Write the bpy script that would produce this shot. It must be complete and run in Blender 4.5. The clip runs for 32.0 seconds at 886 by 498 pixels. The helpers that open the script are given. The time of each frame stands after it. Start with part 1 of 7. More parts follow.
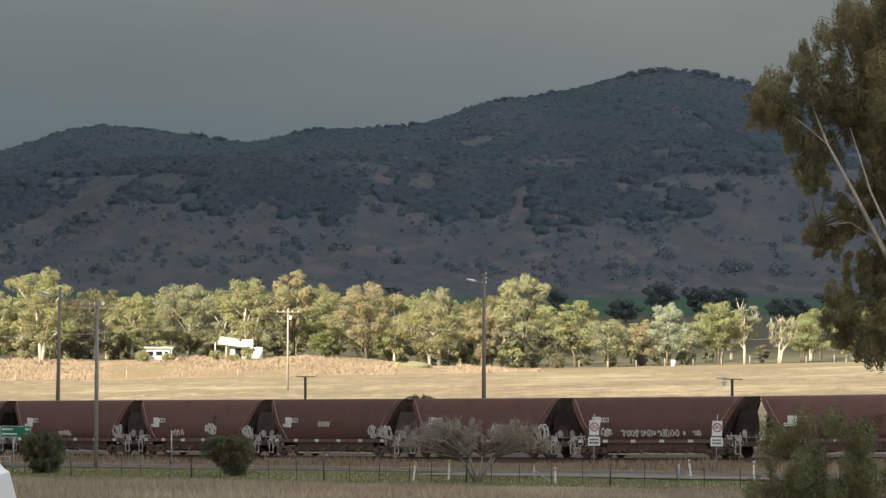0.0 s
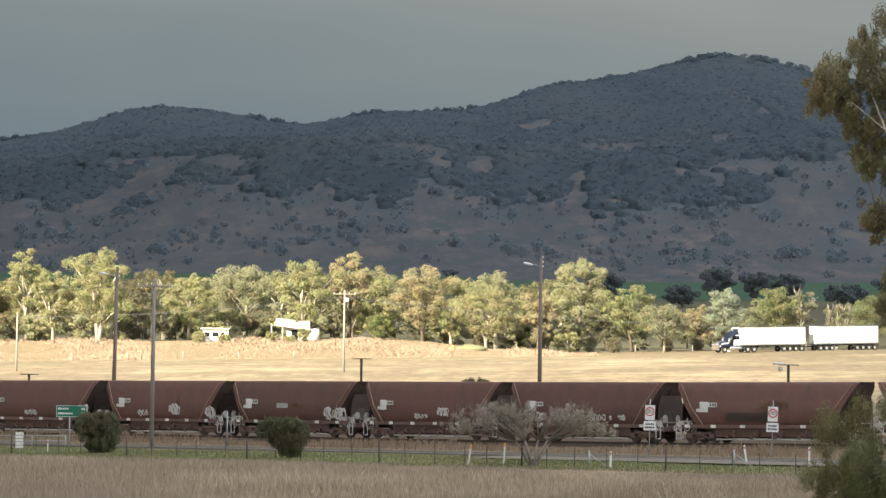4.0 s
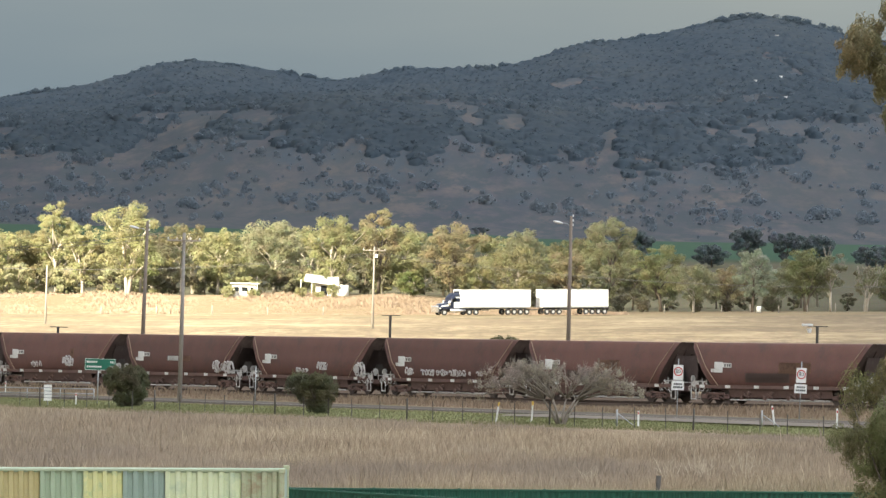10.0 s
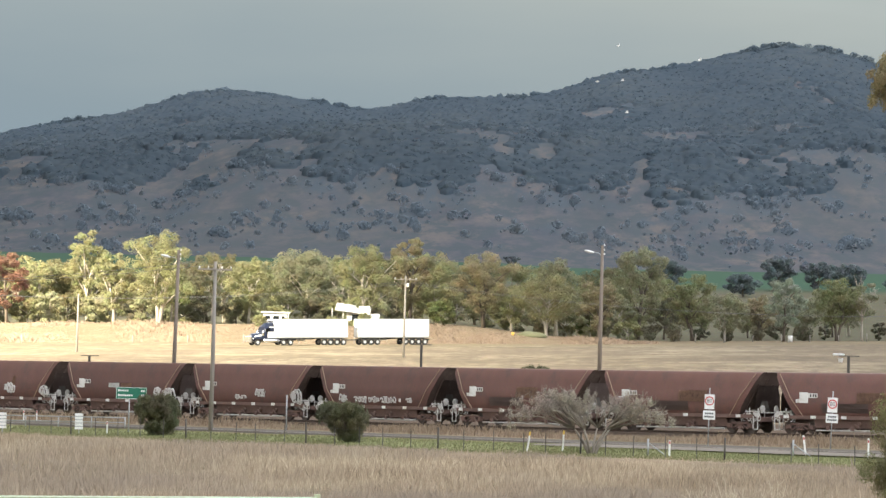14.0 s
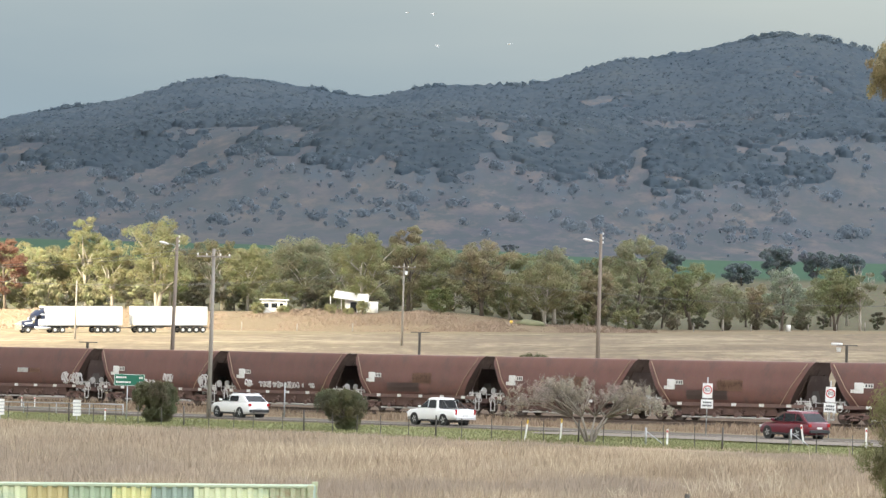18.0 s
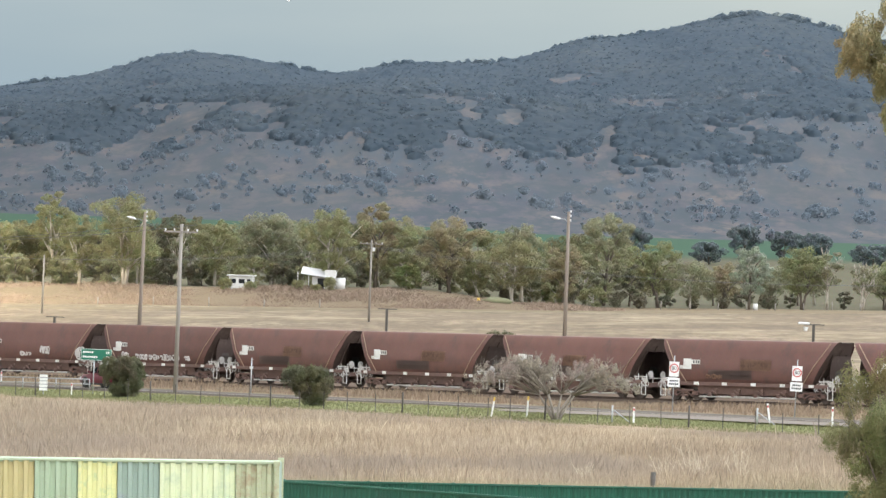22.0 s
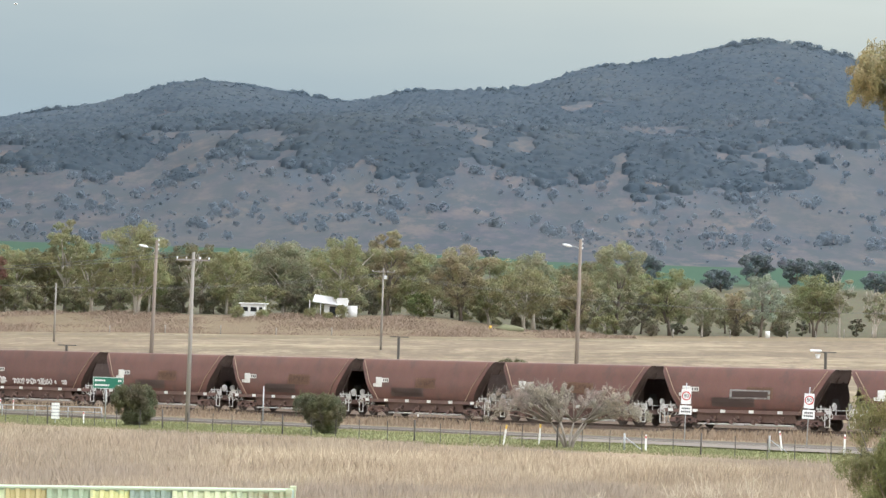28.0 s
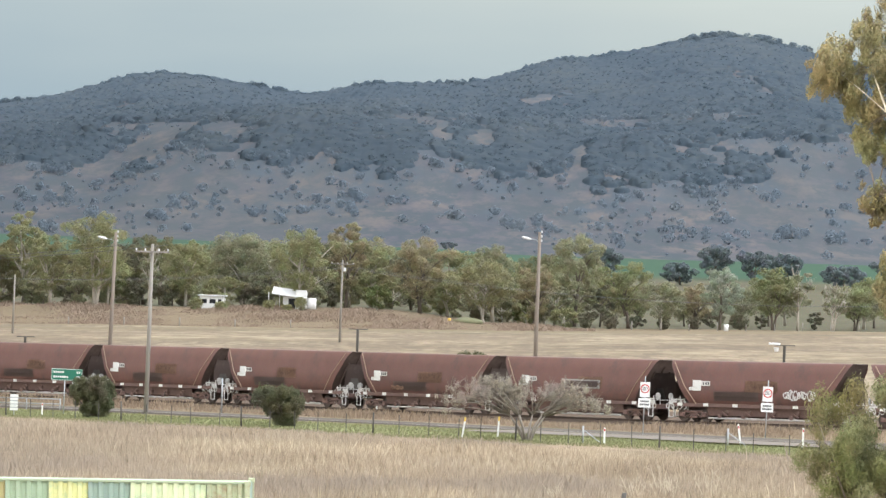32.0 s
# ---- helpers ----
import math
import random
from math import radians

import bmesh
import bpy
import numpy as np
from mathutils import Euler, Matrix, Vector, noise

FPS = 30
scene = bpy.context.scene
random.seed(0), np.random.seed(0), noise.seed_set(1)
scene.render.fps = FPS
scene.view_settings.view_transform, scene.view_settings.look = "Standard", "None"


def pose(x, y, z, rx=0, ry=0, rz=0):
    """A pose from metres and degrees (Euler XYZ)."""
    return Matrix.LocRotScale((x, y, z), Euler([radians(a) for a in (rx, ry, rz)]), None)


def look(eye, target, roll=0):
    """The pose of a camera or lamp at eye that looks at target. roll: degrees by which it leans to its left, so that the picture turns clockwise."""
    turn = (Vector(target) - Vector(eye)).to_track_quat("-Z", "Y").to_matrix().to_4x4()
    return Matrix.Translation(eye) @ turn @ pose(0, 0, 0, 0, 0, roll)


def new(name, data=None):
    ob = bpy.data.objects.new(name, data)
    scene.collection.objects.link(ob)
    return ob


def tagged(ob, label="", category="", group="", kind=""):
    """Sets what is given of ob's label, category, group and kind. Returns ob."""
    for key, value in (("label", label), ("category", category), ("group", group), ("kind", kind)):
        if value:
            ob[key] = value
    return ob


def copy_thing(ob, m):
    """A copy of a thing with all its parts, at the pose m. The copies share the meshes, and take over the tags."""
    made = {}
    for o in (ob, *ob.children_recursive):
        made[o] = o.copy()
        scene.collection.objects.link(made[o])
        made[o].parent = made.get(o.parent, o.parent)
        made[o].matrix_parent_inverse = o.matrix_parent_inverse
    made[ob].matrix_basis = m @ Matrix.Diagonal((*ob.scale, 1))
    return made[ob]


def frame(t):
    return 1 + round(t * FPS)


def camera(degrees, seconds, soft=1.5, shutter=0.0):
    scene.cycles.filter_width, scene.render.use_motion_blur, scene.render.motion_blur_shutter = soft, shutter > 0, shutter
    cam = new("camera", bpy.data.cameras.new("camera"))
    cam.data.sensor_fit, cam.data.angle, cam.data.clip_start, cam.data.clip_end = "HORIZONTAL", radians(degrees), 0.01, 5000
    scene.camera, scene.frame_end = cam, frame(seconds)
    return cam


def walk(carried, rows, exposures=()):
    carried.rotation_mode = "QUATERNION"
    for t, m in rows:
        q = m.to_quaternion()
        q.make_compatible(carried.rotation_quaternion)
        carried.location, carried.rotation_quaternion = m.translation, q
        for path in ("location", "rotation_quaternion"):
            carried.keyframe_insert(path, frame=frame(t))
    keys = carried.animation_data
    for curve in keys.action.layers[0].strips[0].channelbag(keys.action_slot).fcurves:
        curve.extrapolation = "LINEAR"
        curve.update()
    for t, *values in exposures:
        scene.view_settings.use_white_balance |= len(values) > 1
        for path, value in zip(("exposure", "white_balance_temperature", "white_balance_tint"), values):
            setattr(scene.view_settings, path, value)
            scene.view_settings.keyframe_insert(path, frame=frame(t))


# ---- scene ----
cam = camera(10.0, 32.0, soft=1.4)
EYE = (0.0, 0.0, 9.0)
# seconds, yaw, pitch, roll
TURNS_A = [
    (0, 0.037, 0.886, -0.04), (0.5, 0.175, 0.986, 0.07), (1, 0.204, 0.901, -0.14), (1.5, 0.320, 0.778, -0.21),
    (2, 0.409, 0.677, -0.21), (2.5, 0.522, 0.587, -0.24), (4.5, 0.608, 0.711, -0.64), (5, 0.279, 0.568, -0.93),
    (5.5, 0.198, 0.631, -0.82), (6, 0.109, 0.662, -0.87), (6.5, -0.070, 0.611, -0.76), (7, -0.049, 0.572, -0.74),
    (7.5, -0.000, 0.462, -0.90), (8, -0.135, 0.548, -0.97), (8.5, -0.201, 0.524, -1.01), (9, -0.000, 0.416, -1.00),
    (9.5, 0.290, 0.273, -0.92), (10, 1.010, 0.204, -1.18), (10.5, 1.323, 0.576, -1.14), (11, 1.689, 0.938, -1.13),
]
TURNS_B = [
    (11.5, 1.836, 1.140, -1.10), (12, 1.874, 1.209, -1.21), (12.5, 1.522, 1.245, -1.32), (13, 1.424, 0.969, -1.28),
    (13.5, 1.384, 0.834, -1.30), (14, 1.363, 0.526, -1.25), (14.5, 1.373, 0.391, -1.11), (16.5, 1.451, 0.659, -1.37),
    (17, 1.526, 0.462, -1.46), (17.5, 1.520, 0.354, -1.61), (18, 1.345, 0.390, -1.46), (18.5, 1.285, 0.420, -1.47),
    (19, 1.300, 0.442, -1.40), (19.5, 1.308, 0.391, -1.45), (20, 1.186, 0.242, -1.56), (20.5, 1.090, 0.152, -1.56),
    (21, 1.065, 0.127, -1.49), (21.5, 1.124, 0.174, -1.67), (22, 0.977, 0.139, -1.82), (22.5, 0.967, 0.100, -1.34),
]
TURNS_C = [
    (23, 1.047, 0.231, -1.76), (23.5, 1.043, 0.246, -1.70), (24, 1.128, 0.172, -1.82), (24.5, 1.119, 0.296, -1.77),
    (25, 1.041, 0.413, -1.72), (25.5, 1.089, 0.520, -1.70), (26, 1.103, 0.502, -1.64), (26.5, 1.075, 0.450, -1.64),
    (28.5, 1.093, 0.450, -1.81), (29, 1.058, 0.435, -1.88), (29.5, 1.150, 0.382, -2.01), (30, 1.124, 0.366, -1.87),
    (30.5, 0.975, 0.335, -1.68), (31, 0.835, 0.362, -1.62), (31.5, 0.780, 0.359, -1.80), (32, 0.648, 0.379, -1.89),
]
TURNS = TURNS_A + TURNS_B + TURNS_C
STOPS = [(0, 2.05), (1, 2.45), (4.5, 2.53), (9, 2.76), (13, 3.08), (19, 3.47), (22, 3.56), (26, 3.62), (32, 3.65)]
walk(cam, [(t, pose(*EYE, 90 + p, r, a)) for t, a, p, r in TURNS], STOPS)

# ---- world and sun ----
SUN_AZ, SUN_EL = radians(-142), radians(27)      # compass angle from +y towards +x, and height
TO_SUN = Vector((math.sin(SUN_AZ) * math.cos(SUN_EL), math.cos(SUN_AZ) * math.cos(SUN_EL), math.sin(SUN_EL)))

world = bpy.data.worlds.new("world")
scene.world = world
world.use_nodes = True
wn, wl = world.node_tree.nodes, world.node_tree.links
wn.clear()
sky = wn.new("ShaderNodeTexSky")
sky.sky_type, sky.sun_disc = "NISHITA", False
sky.sun_elevation, sky.sun_rotation = SUN_EL, SUN_AZ
sky_gain = wn.new("ShaderNodeMix")
sky_gain.data_type, sky_gain.blend_type = "RGBA", "MULTIPLY"
sky_gain.inputs["Factor"].default_value, sky_gain.inputs["B"].default_value = 1.0, (0.1, 0.1, 0.1, 1)
wl.new(sky.outputs[0], sky_gain.inputs["A"])
# the overcast: dark rain cloud low over the hills, paler and brighter overhead, faintly streaked
tc = wn.new("ShaderNodeTexCoord")
mp = wn.new("ShaderNodeMapping")
mp.inputs["Scale"].default_value = (9, 9, 40)
nz = wn.new("ShaderNodeTexNoise")
nz.inputs["Scale"].default_value, nz.inputs["Detail"].default_value, nz.inputs["Roughness"].default_value = 1.0, 4, 0.5
sep = wn.new("ShaderNodeSeparateXYZ")
mad = wn.new("ShaderNodeMath")
mad.operation = "MULTIPLY_ADD"
mad.inputs[1].default_value = 0.030
off = wn.new("ShaderNodeMath")
off.operation = "ADD"
off.inputs[1].default_value = -0.015
cr = wn.new("ShaderNodeValToRGB")
stops = [(0.0, (0.051, 0.067, 0.079)), (0.030, (0.053, 0.067, 0.075)), (0.065, (0.083, 0.092, 0.089)), (0.12, (0.152, 0.166, 0.162)), (0.4, (0.56, 0.565, 0.575)), (1.0, (0.66, 0.675, 0.70))]
while len(cr.color_ramp.elements) < len(stops):
    cr.color_ramp.elements.new(0.5)
for el, (at, col) in zip(cr.color_ramp.elements, stops):
    el.position, el.color = at, (*col, 1)
cover = wn.new("ShaderNodeMapRange")
cover.inputs["From Min"].default_value, cover.inputs["From Max"].default_value = 0.15, 0.7
cover.inputs["To Min"].default_value, cover.inputs["To Max"].default_value = 1.0, 0.65
skies = wn.new("ShaderNodeMix")
skies.data_type = "RGBA"
back = wn.new("ShaderNodeBackground")
back.inputs["Strength"].default_value = 0.6
wo = wn.new("ShaderNodeOutputWorld")
wl.new(tc.outputs["Generated"], mp.inputs[0])
wl.new(mp.outputs[0], nz.inputs["Vector"])
wl.new(tc.outputs["Generated"], sep.inputs[0])
lean = wn.new("ShaderNodeMath")
lean.operation = "MULTIPLY_ADD"
lean.inputs[1].default_value = 0.11
wl.new(sep.outputs["X"], lean.inputs[0])
wl.new(sep.outputs["Z"], lean.inputs[2])
wl.new(lean.outputs[0], off.inputs[0])
wl.new(nz.outputs["Fac"], mad.inputs[0])
wl.new(off.outputs[0], mad.inputs[2])
wl.new(mad.outputs[0], cr.inputs["Fac"])
wl.new(sep.outputs["Z"], cover.inputs["Value"])
wl.new(cover.outputs[0], skies.inputs["Factor"])
wl.new(sky_gain.outputs["Result"], skies.inputs["A"])
wl.new(cr.outputs["Color"], skies.inputs["B"])
wl.new(skies.outputs["Result"], back.inputs["Color"])
wl.new(back.outputs[0], wo.inputs["Surface"])

sun = new("sun", bpy.data.lights.new("sun", "SUN"))
sun.data.energy, sun.data.angle, sun.data.color = 3.75, radians(2.6), (1.0, 0.91, 0.67)
sun.matrix_world = look(TO_SUN * 100, (0, 0, 0))

# ---- materials ----
def nodes_of(name):
    m = bpy.data.materials.new(name)
    m.use_nodes = True
    nt = m.node_tree
    return m, nt, nt.nodes["Principled BSDF"]


def ramp_node(nt, stops):
    r = nt.nodes.new("ShaderNodeValToRGB")
    e = r.color_ramp.elements
    while len(e) < len(stops):
        e.new(0.5)
    for i, (p, c) in enumerate(stops):
        e[i].position, e[i].color = p, (*c, 1)
    return r


def noise_node(nt, coord, scale, detail=4, stretch=None, rough=0.6):
    n = nt.nodes.new("ShaderNodeTexNoise")
    n.inputs["Scale"].default_value, n.inputs["Detail"].default_value, n.inputs["Roughness"].default_value = scale, detail, rough
    if stretch:
        mpn = nt.nodes.new("ShaderNodeMapping")
        mpn.inputs["Scale"].default_value = stretch
        nt.links.new(coord, mpn.inputs[0])
        coord = mpn.outputs[0]
    nt.links.new(coord, n.inputs["Vector"])
    return n


def mixed(nt, fac, a, b, mode="MIX"):
    x = nt.nodes.new("ShaderNodeMix")
    x.data_type, x.blend_type = "RGBA", mode
    for sock, v in ((x.inputs["Factor"], fac), (x.inputs["A"], a), (x.inputs["B"], b)):
        if isinstance(v, (int, float)):
            sock.default_value = v
        elif isinstance(v, tuple):
            sock.default_value = (*v, 1)
        else:
            nt.links.new(v, sock)
    return x.outputs["Result"]


def surface(name, low, high, scale=3.0, rough=0.7, metal=0.0, fine=40.0, bump=0.15, stain=None, stain_scale=0.6, stretch=None, per_object=0.0, per_island=0.0):
    """Two scales of variation between two colours, a stain colour in patches, relief, and an own shade per object or per island."""
    m, nt, bs = nodes_of(name)
    tcn = nt.nodes.new("ShaderNodeTexCoord")
    co = tcn.outputs["Object"]
    n1 = noise_node(nt, co, scale, 5, stretch)
    n2 = noise_node(nt, co, fine, 3, stretch)
    c = mixed(nt, n1.outputs["Fac"], low, high)
    c = mixed(nt, 0.25, c, n2.outputs["Color"], "SOFT_LIGHT")
    if stain:
        n3 = noise_node(nt, co, stain_scale, 6, None, 0.7)
        r = ramp_node(nt, [(0.5, (0, 0, 0)), (0.68, (1, 1, 1))])
        nt.links.new(n3.outputs["Fac"], r.inputs["Fac"])
        c = mixed(nt, r.outputs["Color"], c, stain)
    if per_object or per_island:
        if per_object:
            src = nt.nodes.new("ShaderNodeObjectInfo").outputs["Random"]
            amt = per_object
        else:
            src = nt.nodes.new("ShaderNodeNewGeometry").outputs["Random Per Island"]
            amt = per_island
        mr = nt.nodes.new("ShaderNodeMapRange")
        mr.inputs["To Min"].default_value, mr.inputs["To Max"].default_value = 1 - amt, 1 + amt
        nt.links.new(src, mr.inputs["Value"])
        c = mixed(nt, 1.0, c, mr.outputs[0], "MULTIPLY")
    nt.links.new(c, bs.inputs["Base Color"])
    bs.inputs["Roughness"].default_value, bs.inputs["Metallic"].default_value = rough, metal
    if bump:
        bp = nt.nodes.new("ShaderNodeBump")
        bp.inputs["Strength"].default_value, bp.inputs["Distance"].default_value = bump, 0.02
        nt.links.new(n2.outputs["Fac"], bp.inputs["Height"])
        nt.links.new(bp.outputs[0], bs.inputs["Normal"])
    return m


def leafy(name, a, b, c):
    """Leaves: three colours by island, a little light through them."""
    a, c = (tuple(0.35 * p + 0.65 * q for p, q in zip(k, b)) for k in (a, c))
    m, nt, bs = nodes_of(name)
    geo = nt.nodes.new("ShaderNodeNewGeometry")
    r = ramp_node(nt, [(0.0, a), (0.55, b), (1.0, c)])
    nt.links.new(geo.outputs["Random Per Island"], r.inputs["Fac"])
    n = noise_node(nt, geo.outputs["Position"], 0.5, 3)
    col = mixed(nt, 0.35, r.outputs["Color"], n.outputs["Color"], "SOFT_LIGHT")
    nt.links.new(col, bs.inputs["Base Color"])
    bs.inputs["Roughness"].default_value = 0.6
    bs.inputs["Specular IOR Level"].default_value = 0.15
    tr = nt.nodes.new("ShaderNodeBsdfTranslucent")
    nt.links.new(col, tr.inputs["Color"])
    mx = nt.nodes.new("ShaderNodeMixShader")
    mx.inputs["Fac"].default_value = 0.34
    out = nt.nodes["Material Output"]
    nt.links.new(bs.outputs[0], mx.inputs[1])
    nt.links.new(tr.outputs[0], mx.inputs[2])
    nt.links.new(mx.outputs[0], out.inputs["Surface"])
    return m

# ---- mesh helpers ----
def mesh_ob(name, verts, faces, mat, parent=None, label="", smooth=False):
    me = bpy.data.meshes.new(name)
    if isinstance(verts, np.ndarray) and isinstance(faces, np.ndarray):
        n, k = faces.shape
        me.vertices.add(len(verts))
        me.vertices.foreach_set("co", np.ascontiguousarray(verts, np.float32).ravel())
        me.loops.add(n * k)
        me.loops.foreach_set("vertex_index", np.ascontiguousarray(faces, np.int32).ravel())
        me.polygons.add(n)
        me.polygons.foreach_set("loop_start", np.arange(0, n * k, k, dtype=np.int32))
        me.update(calc_edges=True)
    else:
        me.from_pydata([tuple(v) for v in verts], [], [tuple(f) for f in faces])
    me.materials.append(mat)
    if smooth:
        me.polygons.foreach_set("use_smooth", [True] * len(me.polygons))
    me.update()
    ob = new(name, me)
    if parent:
        ob.parent = parent
    if label:
        tagged(ob, label)
    return ob


def part(name, bm, mat, parent=None, label="", smooth=False):
    me = bpy.data.meshes.new(name)
    bmesh.ops.recalc_face_normals(bm, faces=bm.faces[:])
    if smooth:
        for f in bm.faces:
            f.smooth = True
    bm.to_mesh(me)
    bm.free()
    me.materials.append(mat)
    ob = new(name, me)
    if parent:
        ob.parent = parent
    if label:
        tagged(ob, label)
    return ob


def box(bm, x, y, z, sx, sy, sz, bevel=0.0, rot=None):
    """A box by its centre and sizes, its edges rounded."""
    m = Matrix.Translation((x, y, z))
    if rot:
        m = m @ Euler([radians(a) for a in rot]).to_matrix().to_4x4()
    r = bmesh.ops.create_cube(bm, size=1, matrix=m @ Matrix.Diagonal((sx, sy, sz, 1)))
    if bevel:
        es = list({e for v in r["verts"] for e in v.link_edges})
        bmesh.ops.bevel(bm, geom=es, offset=bevel, segments=2, affect="EDGES", profile=0.5)
    return bm


def rod(bm, a, b, r0, r1=None, seg=8):
    """A tapered rod from a to b."""
    a, b = Vector(a), Vector(b)
    d = b - a
    m = Matrix.Translation((a + b) / 2) @ d.to_track_quat("Z", "Y").to_matrix().to_4x4()
    bmesh.ops.create_cone(bm, cap_ends=True, segments=seg, radius1=r0, radius2=r0 if r1 is None else r1, depth=d.length, matrix=m)
    return bm


def boxed(name, x, y, z, sx, sy, sz, mat, parent=None, label="", bevel=0.0, rot=None):
    return part(name, box(bmesh.new(), x, y, z, sx, sy, sz, bevel, rot), mat, parent, label)


def rodded(name, a, b, r0, mat, parent=None, label="", r1=None, seg=8):
    return part(name, rod(bmesh.new(), a, b, r0, r1, seg), mat, parent, label, smooth=True)


def empty(name, m, label, category, group="", kind=""):
    e = new(name)
    e.matrix_basis = m
    return tagged(e, label, category, group, kind)


def tubes(paths, seg=7):
    """Verts and faces of tapered tubes along lists of (x, y, z, radius)."""
    V, Fc = [], []
    for p in paths:
        base = len(V)
        n = len(p)
        for i, q in enumerate(p):
            a = Vector(p[max(i - 1, 0)][:3])
            b = Vector(p[min(i + 1, n - 1)][:3])
            qt = (b - a).to_track_quat("Z", "Y")
            for k in range(seg):
                t = 2 * math.pi * k / seg
                V.append(Vector(q[:3]) + qt @ Vector((math.cos(t) * q[3], math.sin(t) * q[3], 0)))
        for i in range(n - 1):
            for k in range(seg):
                a, b = base + i * seg + k, base + i * seg + (k + 1) % seg
                Fc.append((a, b, b + seg, a + seg))
        Fc.append(tuple(base + k for k in reversed(range(seg))))
        Fc.append(tuple(base + (n - 1) * seg + k for k in range(seg)))
    return V, Fc


def leaf_cloud(rng, clumps, count, size, droop=0.35, flat=1.0, inner=0.45, stray=0.3):
    """Small pointed leaves lying over the shells of ellipsoid clumps (x, y, z, rx, ry, rz)."""
    cl = np.array(clumps)
    w = (cl[:, 3] * cl[:, 4] * cl[:, 5]) ** 0.667
    pick = rng.choice(len(cl), count, p=w / w.sum())
    d = rng.normal(size=(count, 3))
    d /= np.linalg.norm(d, axis=1)[:, None]
    rad = inner + (1.05 - inner) * rng.random(count) ** 0.6
    rad *= 1 + 0.14 * np.sin(d[:, 0] * 5 + pick) * np.cos(d[:, 2] * 6 + pick * 2)
    c = cl[pick, :3] + d * cl[pick, 3:6] * rad[:, None]
    a = rng.normal(size=(count, 3))
    a[:, 2] -= droop
    a -= d * (a * d).sum(1)[:, None] * 0.85
    a /= np.linalg.norm(a, axis=1)[:, None]
    b = np.cross(a, d + rng.normal(size=(count, 3)) * stray)
    b /= np.linalg.norm(b, axis=1)[:, None] + 1e-9
    s = size * (0.6 + 0.8 * rng.random(count))[:, None]
    v = np.empty((count, 3, 3))
    v[:, 0], v[:, 1], v[:, 2] = c - a * s + b * s * 0.55 * flat, c - a * s * 0.5 - b * s * 0.6 * flat, c + a * s * 1.1
    return v.reshape(-1, 3), np.arange(count * 3).reshape(count, 3)


# ---- the lie of the land ----
def ss(a, b, v):
    t = np.clip((np.asarray(v, float) - a) / (b - a), 0, 1)
    return t * t * (3 - 2 * t)


def rolls(x, y, seed, n=7, gain=0.62):
    """Soft unevenness, about -1 to 1, from turned sine waves."""
    rng = np.random.default_rng(seed)
    out, amp, tot, k = 0.0, 1.0, 0.0, 1.0
    for i in range(n):
        a, p = rng.random() * 6.283, rng.random() * 6.283
        b, q = a + 1.3 + rng.random() * 0.6, rng.random() * 6.283
        out = out + amp * np.sin((x * math.cos(a) + y * math.sin(a)) * k + p + 1.4 * np.sin((x * math.cos(b) + y * math.sin(b)) * k * 0.63 + q))
        tot += amp
        amp *= gain
        k *= 1.87
    return out / tot * 1.6


TILT = 0.0218                                     # the plain rises to the east


def ridge(x):
    """The crest line: soft knolls side by side."""
    z = 160.5 + 0 * x
    knolls = (-23.0, -17.0, -29.7, -27.2, -14.2, -11.5, -6.7, 5.6, 5.4, 0.7, -6.1, 4.9, 4.2, 3.9, 21.0, 19.8, 29.5, 35.8, 32.2, 22.0, 22.5, 17.3, 5.8)
    for k, amp in enumerate(knolls):
        z = z + amp * np.exp(-((x + 640 - 48 * k) / 44) ** 2)
    return z


def land(x, y):
    x, y = np.asarray(x, float), np.asarray(y, float)
    z = TILT * np.clip(x, -170, 170) * (1 - ss(1000, 1500, y)) - 0.35
    z = z + 1.45 * ss(430, 850, y)
    z = z + 3.1 * ss(882, 935, y) * ss(12, -26, x) * (1 - 0.6 * ss(980, 1200, y))
    z = z + 0.75 * ss(166, 144, y) + 6.3 * ss(130, 8, y)
    z = z + 0.05 * rolls(x / 9, y / 9, 3) * ss(20, 60, y) + 0.25 * rolls(x / 60, y / 60, 4) * ss(430, 600, y)
    far = 17.5 * ss(970, 1620, y) + 46 * ss(1640, 2750, y)
    up = np.clip((y - 2250) / 1900, 0, 1) ** 1.35
    spur = rolls(x / 170 + 3, y / 900, 11, 4) * 14 + rolls(x / 70, y / 420, 12, 5) * 6
    hill = (ridge(x / np.maximum(y, 1500) * 4150) - 63) * up + spur * ss(1800, 2500, y) * (1 - ss(2700, 3550, y)) * (0.35 + 0.5 * ss(-430, -260, x))
    back = -60 * ss(4190, 4800, y)
    return z + far + hill + back


def wooded(x, y, fringe=1.0):
    """How closely the hillside is wooded: open lower slopes, tongues of forest, closed woods above."""
    a = x / y
    low = np.interp(a, [-0.12, -0.088, -0.077, -0.068, -0.057, -0.04, -0.032, -0.024, -0.010, 0.002, 0.010, 0.034, 0.048, 0.056, 0.07], [2305, 2350, 2440, 2590, 2500, 2365, 2335, 2420, 2480, 2430, 2310, 2335, 2420, 2540, 2680])
    u = (y - low) / (90 * fringe) + 0.9 * rolls(x / 38, y / 260, 21, 5) + 1.7 * rolls(x / 9, y / 60, 24, 4)
    open_patch = ss(0.18, 0.95, rolls(x / 22 + 9, y / 150, 23, 5)) * ss(3900, 3500, y)
    return ss(-0.7, 0.9, u) * (1 - 0.75 * open_patch)


def steps(*spans):
    out = []
    for a, b, d in spans:
        out += list(np.arange(a, b, d))
    return np.array(out + [spans[-1][1]])


